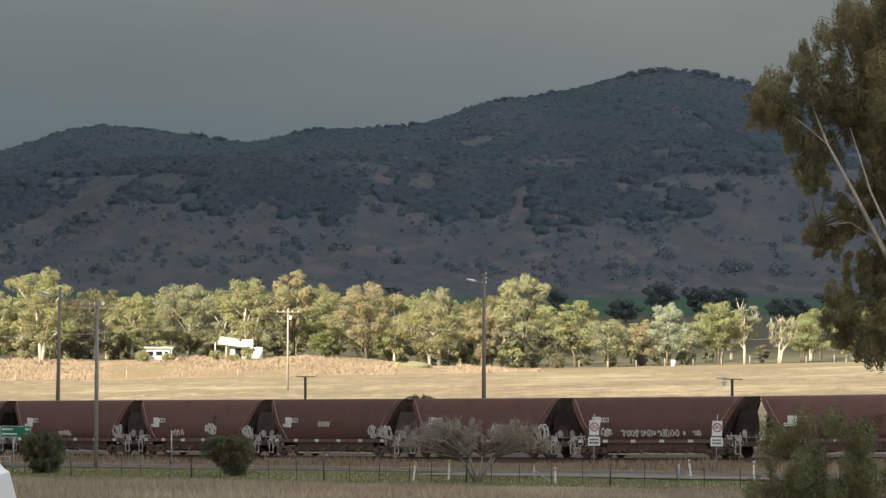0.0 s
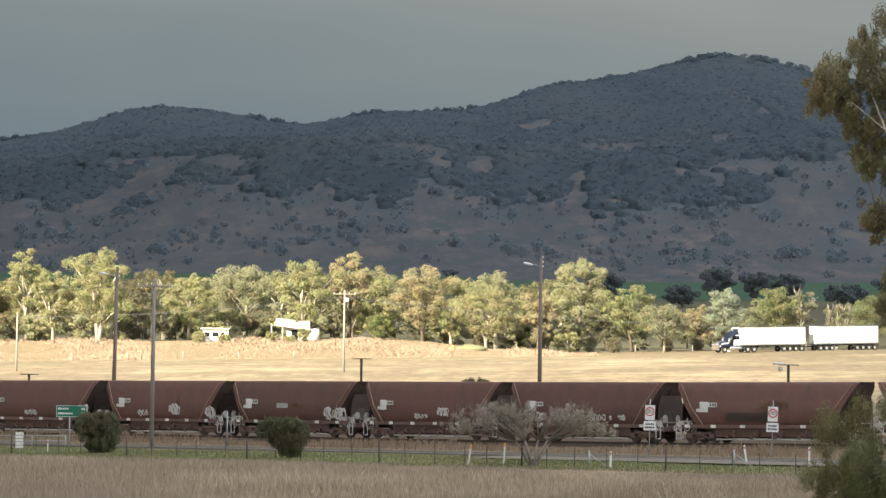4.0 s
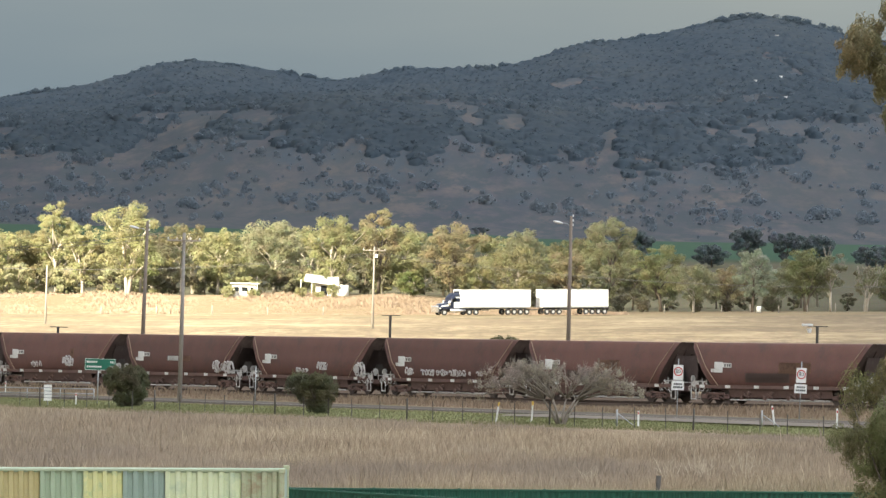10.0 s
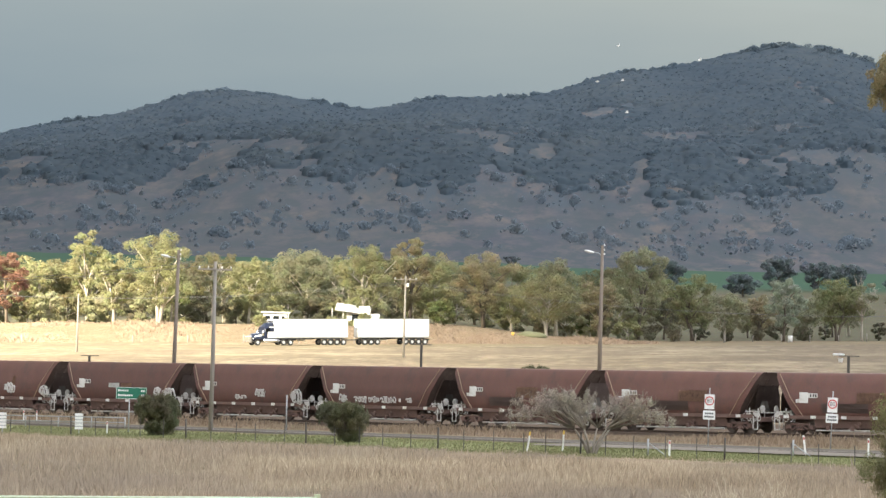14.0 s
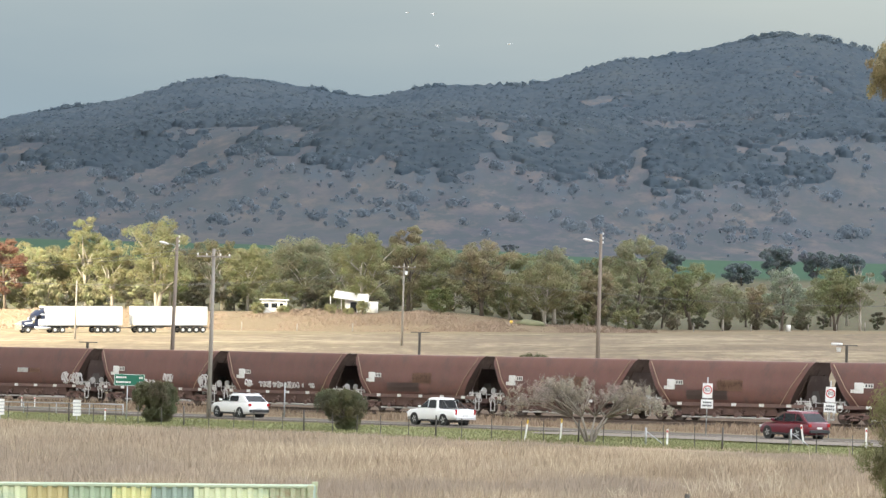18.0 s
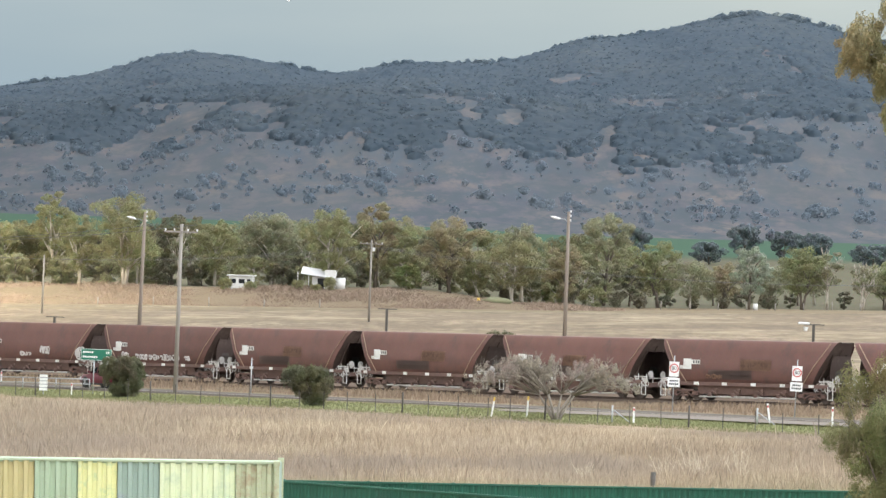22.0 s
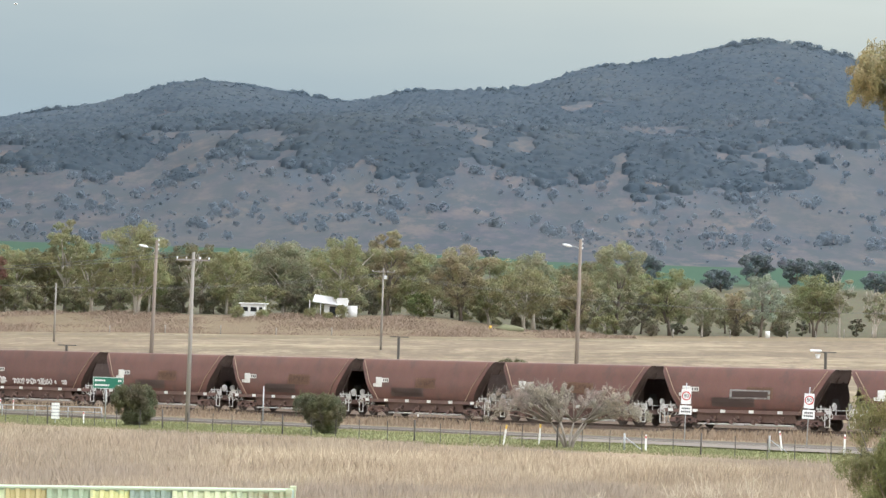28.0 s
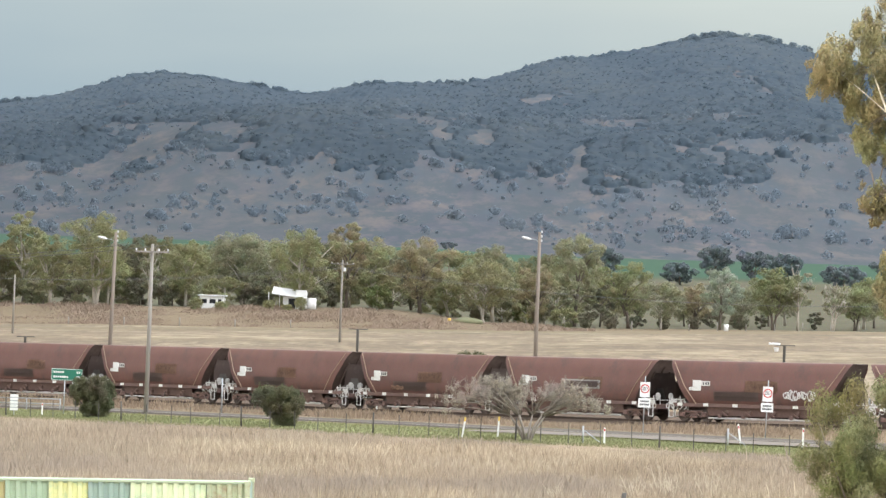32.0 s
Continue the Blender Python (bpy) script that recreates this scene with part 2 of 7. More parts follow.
def grass_land():
    m, nt, bs = nodes_of("land")
    geo = nt.nodes.new("ShaderNodeNewGeometry")
    pos = geo.outputs["Position"]
    sp = nt.nodes.new("ShaderNodeSeparateXYZ")
    nt.links.new(pos, sp.inputs[0])

    def band(sock, a, b, wobble=None, amt=0.0):
        src = sock
        if wobble:
            mm = nt.nodes.new("ShaderNodeMath")
            mm.operation = "MULTIPLY_ADD"
            mm.inputs[1].default_value = amt
            nt.links.new(wobble, mm.inputs[0])
            nt.links.new(sock, mm.inputs[2])
            src = mm.outputs[0]
        r = nt.nodes.new("ShaderNodeMapRange")
        r.interpolation_type = "SMOOTHSTEP"
        r.inputs["From Min"].default_value, r.inputs["From Max"].default_value = a, b
        nt.links.new(src, r.inputs["Value"])
        return r.outputs[0]

    n_small = noise_node(nt, pos, 1.6, 5)
    n_mid = noise_node(nt, pos, 0.12, 5, (1, 0.35, 1))
    n_big = noise_node(nt, pos, 0.012, 5, (1, 0.6, 1))
    n_strip = noise_node(nt, pos, 0.14, 6, (1.0, 0.7, 1), 0.7)
    dry = mixed(nt, n_small.outputs["Fac"], (0.205, 0.158, 0.108), (0.33, 0.260, 0.180))
    rm = ramp_node(nt, [(0.42, (0, 0, 0)), (0.62, (1, 1, 1))])
    nt.links.new(n_mid.outputs["Fac"], rm.inputs["Fac"])
    near = mixed(nt, rm.outputs["Color"], dry, (0.15, 0.132, 0.080))
    # the pale paddock beyond the line, in strips
    rs = ramp_node(nt, [(0.36, (0.252, 0.200, 0.145)), (0.55, (0.307, 0.248, 0.176)), (0.72, (0.208, 0.172, 0.121))])
    nt.links.new(n_strip.outputs["Fac"], rs.inputs["Fac"])
    field = mixed(nt, 0.6, rs.outputs["Color"], n_small.outputs["Color"], "SOFT_LIGHT")
    n_pat = noise_node(nt, pos, 0.055, 5, (1, 0.45, 1), 0.65)
    rp = ramp_node(nt, [(0.46, (0, 0, 0)), (0.66, (0.6, 0.6, 0.6))])
    nt.links.new(n_pat.outputs["Fac"], rp.inputs["Fac"])
    field = mixed(nt, rp.outputs["Color"], field, (0.150, 0.132, 0.082))
    # long streaks of darker weed and bleached straw across it
    n_streak = noise_node(nt, pos, 0.05, 6, (1.8, 0.55, 1), 0.75)
    rk = ramp_node(nt, [(0.40, (0, 0, 0)), (0.58, (0.85, 0.85, 0.85))])
    nt.links.new(n_streak.outputs["Fac"], rk.inputs["Fac"])
    field = mixed(nt, rk.outputs["Color"], field, (0.186, 0.148, 0.106))
    n_mot = noise_node(nt, pos, 0.42, 6, (1.0, 0.22, 1), 0.75)
    rmot = ramp_node(nt, [(0.46, (0, 0, 0)), (0.57, (0.8, 0.8, 0.8))])
    nt.links.new(n_mot.outputs["Fac"], rmot.inputs["Fac"])
    field = mixed(nt, rmot.outputs["Color"], field, (0.160, 0.130, 0.098))
    n_pale = noise_node(nt, pos, 0.03, 6, (1.1, 0.6, 1), 0.75)
    rq = ramp_node(nt, [(0.50, (0, 0, 0)), (0.66, (0.8, 0.8, 0.8))])
    nt.links.new(n_pale.outputs["Fac"], rq.inputs["Fac"])
    field = mixed(nt, rq.outputs["Color"], field, (0.356, 0.302, 0.207))
    for y0, y1, y2, y3, dark in ((660, 690, 712, 740, (0.165, 0.134, 0.100)), (768, 778, 788, 800, (0.185, 0.150, 0.112)), (846, 856, 874, 890, (0.160, 0.134, 0.098))):
        up, down = band(sp.outputs["Y"], y0, y1, n_pat.outputs["Fac"], 40), band(sp.outputs["Y"], y3, y2, n_pat.outputs["Fac"], 40)
        weedy = nt.nodes.new("ShaderNodeMath")
        weedy.operation = "MULTIPLY"
        nt.links.new(up, weedy.inputs[0])
        nt.links.new(down, weedy.inputs[1])
        broken = nt.nodes.new("ShaderNodeMath")
        broken.operation = "MULTIPLY"
        rw = ramp_node(nt, [(0.40, (0.15, 0.15, 0.15)), (0.55, (0.9, 0.9, 0.9))])
        nt.links.new(n_mot.outputs["Fac"], rw.inputs["Fac"])
        nt.links.new(weedy.outputs[0], broken.inputs[0])
        nt.links.new(rw.outputs["Color"], broken.inputs[1])
        field = mixed(nt, broken.outputs[0], field, dark)
    c = mixed(nt, band(sp.outputs["Y"], 395, 430), near, field)
    # green verge along the near side of the road
    vx = nt.nodes.new("ShaderNodeMath")
    vx.operation = "MULTIPLY_ADD"
    vx.inputs[1].default_value = 1.22
    nt.links.new(sp.outputs["X"], vx.inputs[0])
    nt.links.new(sp.outputs["Y"], vx.inputs[2])
    lower, upper = band(vx.outputs[0], 306, 311, n_mid.outputs["Fac"], 5), band(vx.outputs[0], 324, 321)
    strip = nt.nodes.new("ShaderNodeMath")
    strip.operation = "MULTIPLY"
    nt.links.new(lower, strip.inputs[0])
    nt.links.new(upper, strip.inputs[1])
    sward = mixed(nt, n_small.outputs["Fac"], (0.165, 0.178, 0.085), (0.225, 0.228, 0.118))
    sward = mixed(nt, 0.25, sward, rm.outputs["Color"], "SOFT_LIGHT")
    c = mixed(nt, strip.outputs[0], c, sward)
    # rank reddish grass on the bank
    bank = mixed(nt, n_mid.outputs["Fac"], (0.209, 0.161, 0.112), (0.177, 0.145, 0.097))
    bank = mixed(nt, rp.outputs["Color"], bank, (0.17, 0.138, 0.092))
    c = mixed(nt, band(sp.outputs["Y"], 868, 886, n_mid.outputs["Fac"], 16), c, bank)
    # crops, then brown slopes whose colours are blued for the haze of distance
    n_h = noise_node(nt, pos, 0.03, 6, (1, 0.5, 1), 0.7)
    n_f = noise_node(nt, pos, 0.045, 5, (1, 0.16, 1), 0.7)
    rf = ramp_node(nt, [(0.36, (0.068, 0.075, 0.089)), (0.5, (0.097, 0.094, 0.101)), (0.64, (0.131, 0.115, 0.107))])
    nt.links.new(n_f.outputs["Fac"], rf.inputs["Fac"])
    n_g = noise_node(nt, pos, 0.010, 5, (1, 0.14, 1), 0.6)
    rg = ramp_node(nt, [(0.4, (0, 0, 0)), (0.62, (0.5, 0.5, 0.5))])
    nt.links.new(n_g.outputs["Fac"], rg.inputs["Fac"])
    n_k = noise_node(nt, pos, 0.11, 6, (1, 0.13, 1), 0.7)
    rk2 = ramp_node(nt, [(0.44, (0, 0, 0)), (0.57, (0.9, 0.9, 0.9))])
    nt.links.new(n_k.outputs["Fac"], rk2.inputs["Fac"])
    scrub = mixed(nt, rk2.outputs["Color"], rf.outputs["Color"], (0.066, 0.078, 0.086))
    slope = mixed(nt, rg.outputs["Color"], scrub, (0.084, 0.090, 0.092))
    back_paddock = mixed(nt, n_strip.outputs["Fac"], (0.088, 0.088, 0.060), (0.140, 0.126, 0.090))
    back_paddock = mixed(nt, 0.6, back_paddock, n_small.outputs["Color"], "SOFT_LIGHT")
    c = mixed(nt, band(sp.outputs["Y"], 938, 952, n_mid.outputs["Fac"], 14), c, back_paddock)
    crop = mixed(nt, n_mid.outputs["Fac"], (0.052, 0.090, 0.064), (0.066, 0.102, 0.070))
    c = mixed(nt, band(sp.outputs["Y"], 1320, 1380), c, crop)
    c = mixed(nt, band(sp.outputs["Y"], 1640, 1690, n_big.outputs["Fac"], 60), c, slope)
    # floor of the woods tinted like the canopy, its blue again painted haze
    canopy_tint = mixed(nt, n_h.outputs["Fac"], (0.066, 0.082, 0.098), (0.080, 0.094, 0.108))
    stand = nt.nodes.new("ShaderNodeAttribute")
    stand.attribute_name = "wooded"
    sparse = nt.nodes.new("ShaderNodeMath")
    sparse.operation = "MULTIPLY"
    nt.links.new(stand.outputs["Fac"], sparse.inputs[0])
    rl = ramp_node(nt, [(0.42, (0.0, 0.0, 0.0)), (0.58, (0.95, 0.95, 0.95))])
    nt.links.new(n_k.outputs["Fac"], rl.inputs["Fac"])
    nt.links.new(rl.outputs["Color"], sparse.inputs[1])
    c = mixed(nt, sparse.outputs[0], c, canopy_tint)
    nt.links.new(c, bs.inputs["Base Color"])
    bs.inputs["Roughness"].default_value = 1.0
    bs.inputs["Specular IOR Level"].default_value = 0.0
    bp = nt.nodes.new("ShaderNodeBump")
    bp.inputs["Strength"].default_value, bp.inputs["Distance"].default_value = 0.3, 0.1
    nt.links.new(n_small.outputs["Fac"], bp.inputs["Height"])
    nt.links.new(bp.outputs[0], bs.inputs["Normal"])
    return m


def build_land():
    half = steps((0, 60, 2), (60, 200, 5), (200, 700, 12.5), (700, 2500, 150))
    xs = np.concatenate([-half[:0:-1], half])
    ys = steps((-300, 100, 20), (100, 440, 2.5), (440, 860, 7), (860, 960, 2), (960, 1700, 12), (1700, 4300, 20), (4300, 4980, 40))
    X, Y = np.meshgrid(xs, ys)
    Z = land(X, Y)
    v = np.stack([X, Y, Z], -1).reshape(-1, 3)
    n = len(xs)
    i = (np.arange(len(ys) - 1)[:, None] * n + np.arange(n - 1)).ravel()
    f = np.stack([i, i + 1, i + n + 1, i + n], 1)
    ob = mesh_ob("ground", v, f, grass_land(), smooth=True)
    att = ob.data.attributes.new("wooded", "FLOAT", "POINT")
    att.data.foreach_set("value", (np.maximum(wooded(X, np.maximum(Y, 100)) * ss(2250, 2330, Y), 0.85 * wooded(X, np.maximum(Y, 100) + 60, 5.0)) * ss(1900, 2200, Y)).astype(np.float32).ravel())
    tagged(ob, "dry grass plain rising to brown and wooded hills", "ground", kind="structure")


build_land()


# ---- woods on the hills ----
def tufted(rng, c, r, count, size, squash=0.8, dome=True):
    """Soft crowns: leaf sprays lying over a few domes round each centre."""
    n = len(c)
    d = rng.normal(size=(n, count, 3))
    d[:, :, 2] = np.abs(d[:, :, 2]) * 1.1 - 0.12 if dome else d[:, :, 2] + 0.45
    d /= np.linalg.norm(d, axis=2)[:, :, None]
    sway = 1 + 0.22 * np.sin(5 * d[:, :, 0] + np.arange(n)[:, None]) * np.cos(4 * d[:, :, 2] + 2.1 * np.arange(n)[:, None])
    p = (c[:, None, :] + d * (r[:, None] * sway * (0.62 + 0.36 * rng.random((n, count))))[:, :, None] * np.array([1, 1, squash])).reshape(-1, 3)
    m = n * count
    s = (np.repeat(r, count) * size * (0.7 + 0.6 * rng.random(m)))[:, None]
    o = d.reshape(-1, 3)
    a = rng.normal(size=(m, 3))
    a -= o * (a * o).sum(1)[:, None] * 0.9
    a /= np.linalg.norm(a, axis=1)[:, None]
    b = np.cross(a, o + rng.normal(size=(m, 3)) * 0.25)
    b /= np.linalg.norm(b, axis=1)[:, None]
    v = np.empty((m, 3, 3))
    v[:, 0], v[:, 1], v[:, 2] = p - a * s + b * s * 0.8, p - a * s * 0.5 - b * s * 0.8, p + a * s
    return v.reshape(-1, 3), np.arange(m * 3).reshape(m, 3)


def hazed_leaf(name, a, b, c):
    """Foliage varied tree by tree and stand by stand, distance haze in its colours."""
    m, nt, bs = nodes_of(name)
    geo = nt.nodes.new("ShaderNodeNewGeometry")
    n1 = noise_node(nt, geo.outputs["Position"], 0.09, 2)
    n2 = noise_node(nt, geo.outputs["Position"], 0.012, 3, (1, 0.2, 1))
    r = ramp_node(nt, [(0.32, a), (0.5, b), (0.7, c)])
    mx = nt.nodes.new("ShaderNodeMath")
    mx.operation = "MULTIPLY_ADD"
    mx.inputs[1].default_value = 0.55
    hf = nt.nodes.new("ShaderNodeMath")
    hf.operation = "MULTIPLY"
    hf.inputs[1].default_value = 0.45
    nt.links.new(n2.outputs["Fac"], hf.inputs[0])
    nt.links.new(n1.outputs["Fac"], mx.inputs[0])
    nt.links.new(hf.outputs[0], mx.inputs[2])
    nt.links.new(mx.outputs[0], r.inputs["Fac"])
    nt.links.new(r.outputs["Color"], bs.inputs["Base Color"])
    bs.inputs["Roughness"].default_value = 0.9
    bs.inputs["Specular IOR Level"].default_value = 0.1
    tr = nt.nodes.new("ShaderNodeBsdfTranslucent")
    nt.links.new(r.outputs["Color"], tr.inputs["Color"])
    ms = nt.nodes.new("ShaderNodeMixShader")
    ms.inputs["Fac"].default_value = 0.5
    nt.links.new(bs.outputs[0], ms.inputs[1])
    nt.links.new(tr.outputs[0], ms.inputs[2])
    nt.links.new(ms.outputs[0], nt.nodes["Material Output"].inputs["Surface"])
    return m


def crowns(x, y, cx, cy, seed, thinned=False):
    """Rounded tree tops side by side: the highest of the domes round each place, 0 to 1; thinned to single trees where the woods end."""
    ix, iy = np.floor(x / cx), np.floor(y / cy)
    top = np.zeros_like(x)
    for di in (-1, 0, 1):
        for dj in (-1, 0, 1):
            i, j = ix + di, iy + dj
            h = np.sin(i * 127.1 + j * 311.7 + seed) * 43758.5453
            h = h - np.floor(h)
            g = np.sin(i * 269.5 + j * 183.3 + seed * 2) * 24634.633
            g = g - np.floor(g)
            d = ((x - (i + 0.2 + 0.6 * h) * cx) / (cx * 0.78)) ** 2 + ((y - (j + 0.2 + 0.6 * g) * cy) / (cy * 0.78)) ** 2
            tall = 0.55 + 0.45 * np.abs(2 * h - g)
            if thinned:
                px, py = (i + 0.2 + 0.6 * h) * cx, (j + 0.2 + 0.6 * g) * cy
                tall = tall * ((h * 5.7 + g * 3.3) % 1.0 < ss(0.30, 0.85, wooded(px, np.maximum(py, 1700), 1.3)) * ss(2240, 2420, py))
            top = np.maximum(top, tall * np.sqrt(np.clip(1 - d, 0, 1)))
    return top


def build_woods():
    rng = np.random.default_rng(5)
    # the blue in these foliage colours is painted distance haze
    mat = hazed_leaf("hazed_hill_foliage", (0.055, 0.081, 0.104), (0.073, 0.099, 0.122), (0.102, 0.121, 0.129))
    tree_leaf = hazed_leaf("hazed_tree_foliage", (0.090, 0.126, 0.158), (0.114, 0.147, 0.174), (0.145, 0.172, 0.182))
    # the closed canopy of the upper slopes
    a, yy = np.meshgrid(np.arange(-0.135, 0.1251, 0.00037), 2220 + 1955 * np.linspace(0, 1, 330) ** 1.15)
    x, y = a * yy, yy
    dome = crowns(x, y, 5.2, 16.0, 3.0, True)
    lump = crowns(x, y, 2.9, 9.0, 5.0)
    stand = 0.75 + 0.35 * rolls(x / 45, y / 200, 31, 4)
    z = land(x, y) + np.where(dome > 0.02, 3.4 * dome * stand + 0.8 * lump * ss(0, 0.3, dome) - 0.5, -3.0)
    nx, ny = x.shape[1], x.shape[0]
    i = (np.arange(ny - 1)[:, None] * nx + np.arange(nx - 1)).ravel()
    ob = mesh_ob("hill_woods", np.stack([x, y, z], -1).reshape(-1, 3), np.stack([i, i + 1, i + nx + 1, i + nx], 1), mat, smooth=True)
    tagged(ob, "eucalypt woodland closing over distant hills, tinted blue-grey for haze", "woodland", kind="stuff")
    k = rng.choice(x.size, 13000, replace=False)
    k = k[dome.ravel()[k] > 0.25]
    r = 1.0 + 1.4 * rng.random(len(k)) ** 1.6
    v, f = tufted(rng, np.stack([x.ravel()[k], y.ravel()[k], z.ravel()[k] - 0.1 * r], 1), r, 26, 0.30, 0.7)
    tagged(mesh_ob("hill_tree_tops", v, f, tree_leaf), "ragged tree tops over the hill woods, haze blue in their colour", "woodland", kind="stuff")
    # single trees and thickets on the open slopes
    n = 34000
    y = 1760 + 1300 * rng.random(n)
    x = (rng.random(n) * 2 - 1) * (y * 0.125 + 60)
    dense = wooded(x, y)
    groups = ss(0.35, 0.9, rolls(x / 26, y / 170, 22, 4))
    keep = rng.random(n) < (0.008 + 0.06 * groups * ss(1700, 2000, y) + 0.22 * wooded(x, y + 70, 4.0)) * (1 - 0.9 * ss(0.6, 0.95, dense))
    x, y = x[keep], y[keep]
    z = land(x, y)
    r = 0.7 + 2.6 * rng.random(len(x)) ** 3.0
    v, f = tufted(rng, np.stack([x, y, z + r * 0.62], 1), r, 84, 0.21, 0.82, False)
    # paler and bluer than the woods: haze put into the leaf colour
    slope_leaf = hazed_leaf("hazed_slope_foliage", (0.138, 0.173, 0.209), (0.162, 0.196, 0.228), (0.193, 0.217, 0.235))
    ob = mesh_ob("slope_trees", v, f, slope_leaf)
    tagged(ob, "scattered trees on the brown slopes, paled and blued for haze", "woodland", kind="stuff")
    # open-crowned trees on the skyline
    m = 1150
    x = np.sort(rng.random(m)) * 1060 - 560
    y = 4125 + rng.random(m) * 40
    z = land(x, y)
    r = 1.5 + 2.5 * np.clip(0.45 + rolls(x / 14, y * 0, 29, 4), 0, 1) * rng.random(m) ** 1.3
    v, f = tufted(rng, np.stack([x, y, z + 0.2 + r * 0.55], 1), r, 80, 0.20, 0.95)
    m = 44                                       # clear-stemmed gums stand apart on the summit
    xs = 150 + 100 * np.sort(rng.random(m))
    ys = 4140 + rng.random(m) * 30
    rs = 1.8 + 1.5 * rng.random(m)
    v2, f2 = tufted(rng, np.stack([xs, ys, land(xs, ys) + 1.3 + rs * 0.7], 1), rs, 90, 0.20, 0.9, False)
    v, f = np.concatenate([v, v2]), np.concatenate([f, f2 + len(v)])
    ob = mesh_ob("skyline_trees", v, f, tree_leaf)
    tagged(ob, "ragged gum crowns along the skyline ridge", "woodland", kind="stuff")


build_woods()

# ---- gum trees ----
LEAF = {
    "olive": leafy("leaf_olive", (0.167, 0.170, 0.085), (0.264, 0.260, 0.139), (0.373, 0.345, 0.192)),
    "yellow": leafy("leaf_yellow", (0.111, 0.107, 0.058), (0.176, 0.162, 0.088), (0.234, 0.207, 0.116)),
    "lime": leafy("leaf_lime", (0.088, 0.106, 0.039), (0.145, 0.163, 0.068), (0.204, 0.211, 0.099)),
    "orange": leafy("leaf_orange", (0.180, 0.164, 0.097), (0.277, 0.244, 0.146), (0.378, 0.308, 0.186)),
    "amber": leafy("leaf_amber", (0.165, 0.164, 0.088), (0.255, 0.239, 0.132), (0.346, 0.307, 0.173)),
    "grey": leafy("leaf_grey", (0.156, 0.158, 0.095), (0.246, 0.243, 0.153), (0.349, 0.334, 0.218)),
    "pale": leafy("leaf_pale", (0.200, 0.230, 0.171), (0.301, 0.331, 0.251), (0.401, 0.422, 0.331)),
    "green": leafy("leaf_green", (0.158, 0.171, 0.089), (0.235, 0.243, 0.125), (0.324, 0.316, 0.170)),
    "deep": leafy("leaf_deep", (0.194, 0.199, 0.114), (0.293, 0.285, 0.173), (0.390, 0.368, 0.229)),
    "dark": leafy("leaf_dark", (0.111, 0.108, 0.069), (0.155, 0.145, 0.095), (0.202, 0.184, 0.121)),
    "red": leafy("leaf_red", (0.130, 0.071, 0.053), (0.184, 0.099, 0.072), (0.237, 0.139, 0.095)),
    # far: leaf colour turned blue-grey as distance haze
    "far": leafy("leaf_far_hazed", (0.102, 0.126, 0.132), (0.138, 0.166, 0.168), (0.180, 0.204, 0.200)),
    "rust": leafy("leaf_rust", (0.150, 0.155, 0.084), (0.255, 0.225, 0.122), (0.420, 0.285, 0.160)),
    "bush": leafy("leaf_bush", (0.090, 0.089, 0.055), (0.135, 0.132, 0.076), (0.183, 0.169, 0.105)),
}
LEAF["dead"] = LEAF["grey"]
BARK_PALE = surface("bark_pale", (0.34, 0.30, 0.25), (0.52, 0.47, 0.40), 1.5, 0.85, stain=(0.2, 0.16, 0.12), stretch=(1, 1, 0.3))
BARK_DARK = surface("bark_dark", (0.081, 0.068, 0.054), (0.189, 0.149, 0.115), 2.0, 0.9, stretch=(1, 1, 0.25))
WORDS = {
    "olive": "olive-green gum tree with a pale branching trunk", "yellow": "sunlit yellow-green gum tree with a rounded crown",
    "lime": "small bright lime-green tree on a thin pale trunk", "orange": "orange-brown gum tree with dense ragged foliage",
    "amber": "amber-leaved gum tree with open spreading branches", "grey": "grey-green gum tree with forking white limbs",
    "pale": "pale silvery-green gum tree with an upright crown", "green": "mid-green gum tree with a spreading crown",
    "deep": "tall dark green gum tree with a full crown", "dark": "low dark green tree among the gums",
    "red": "red-leaved tree beside the gum trees", "far": "distant dark tree beyond the tree row", "dead": "half-bare tree with pale dead branches",
}
TREE_COUNT = [0]


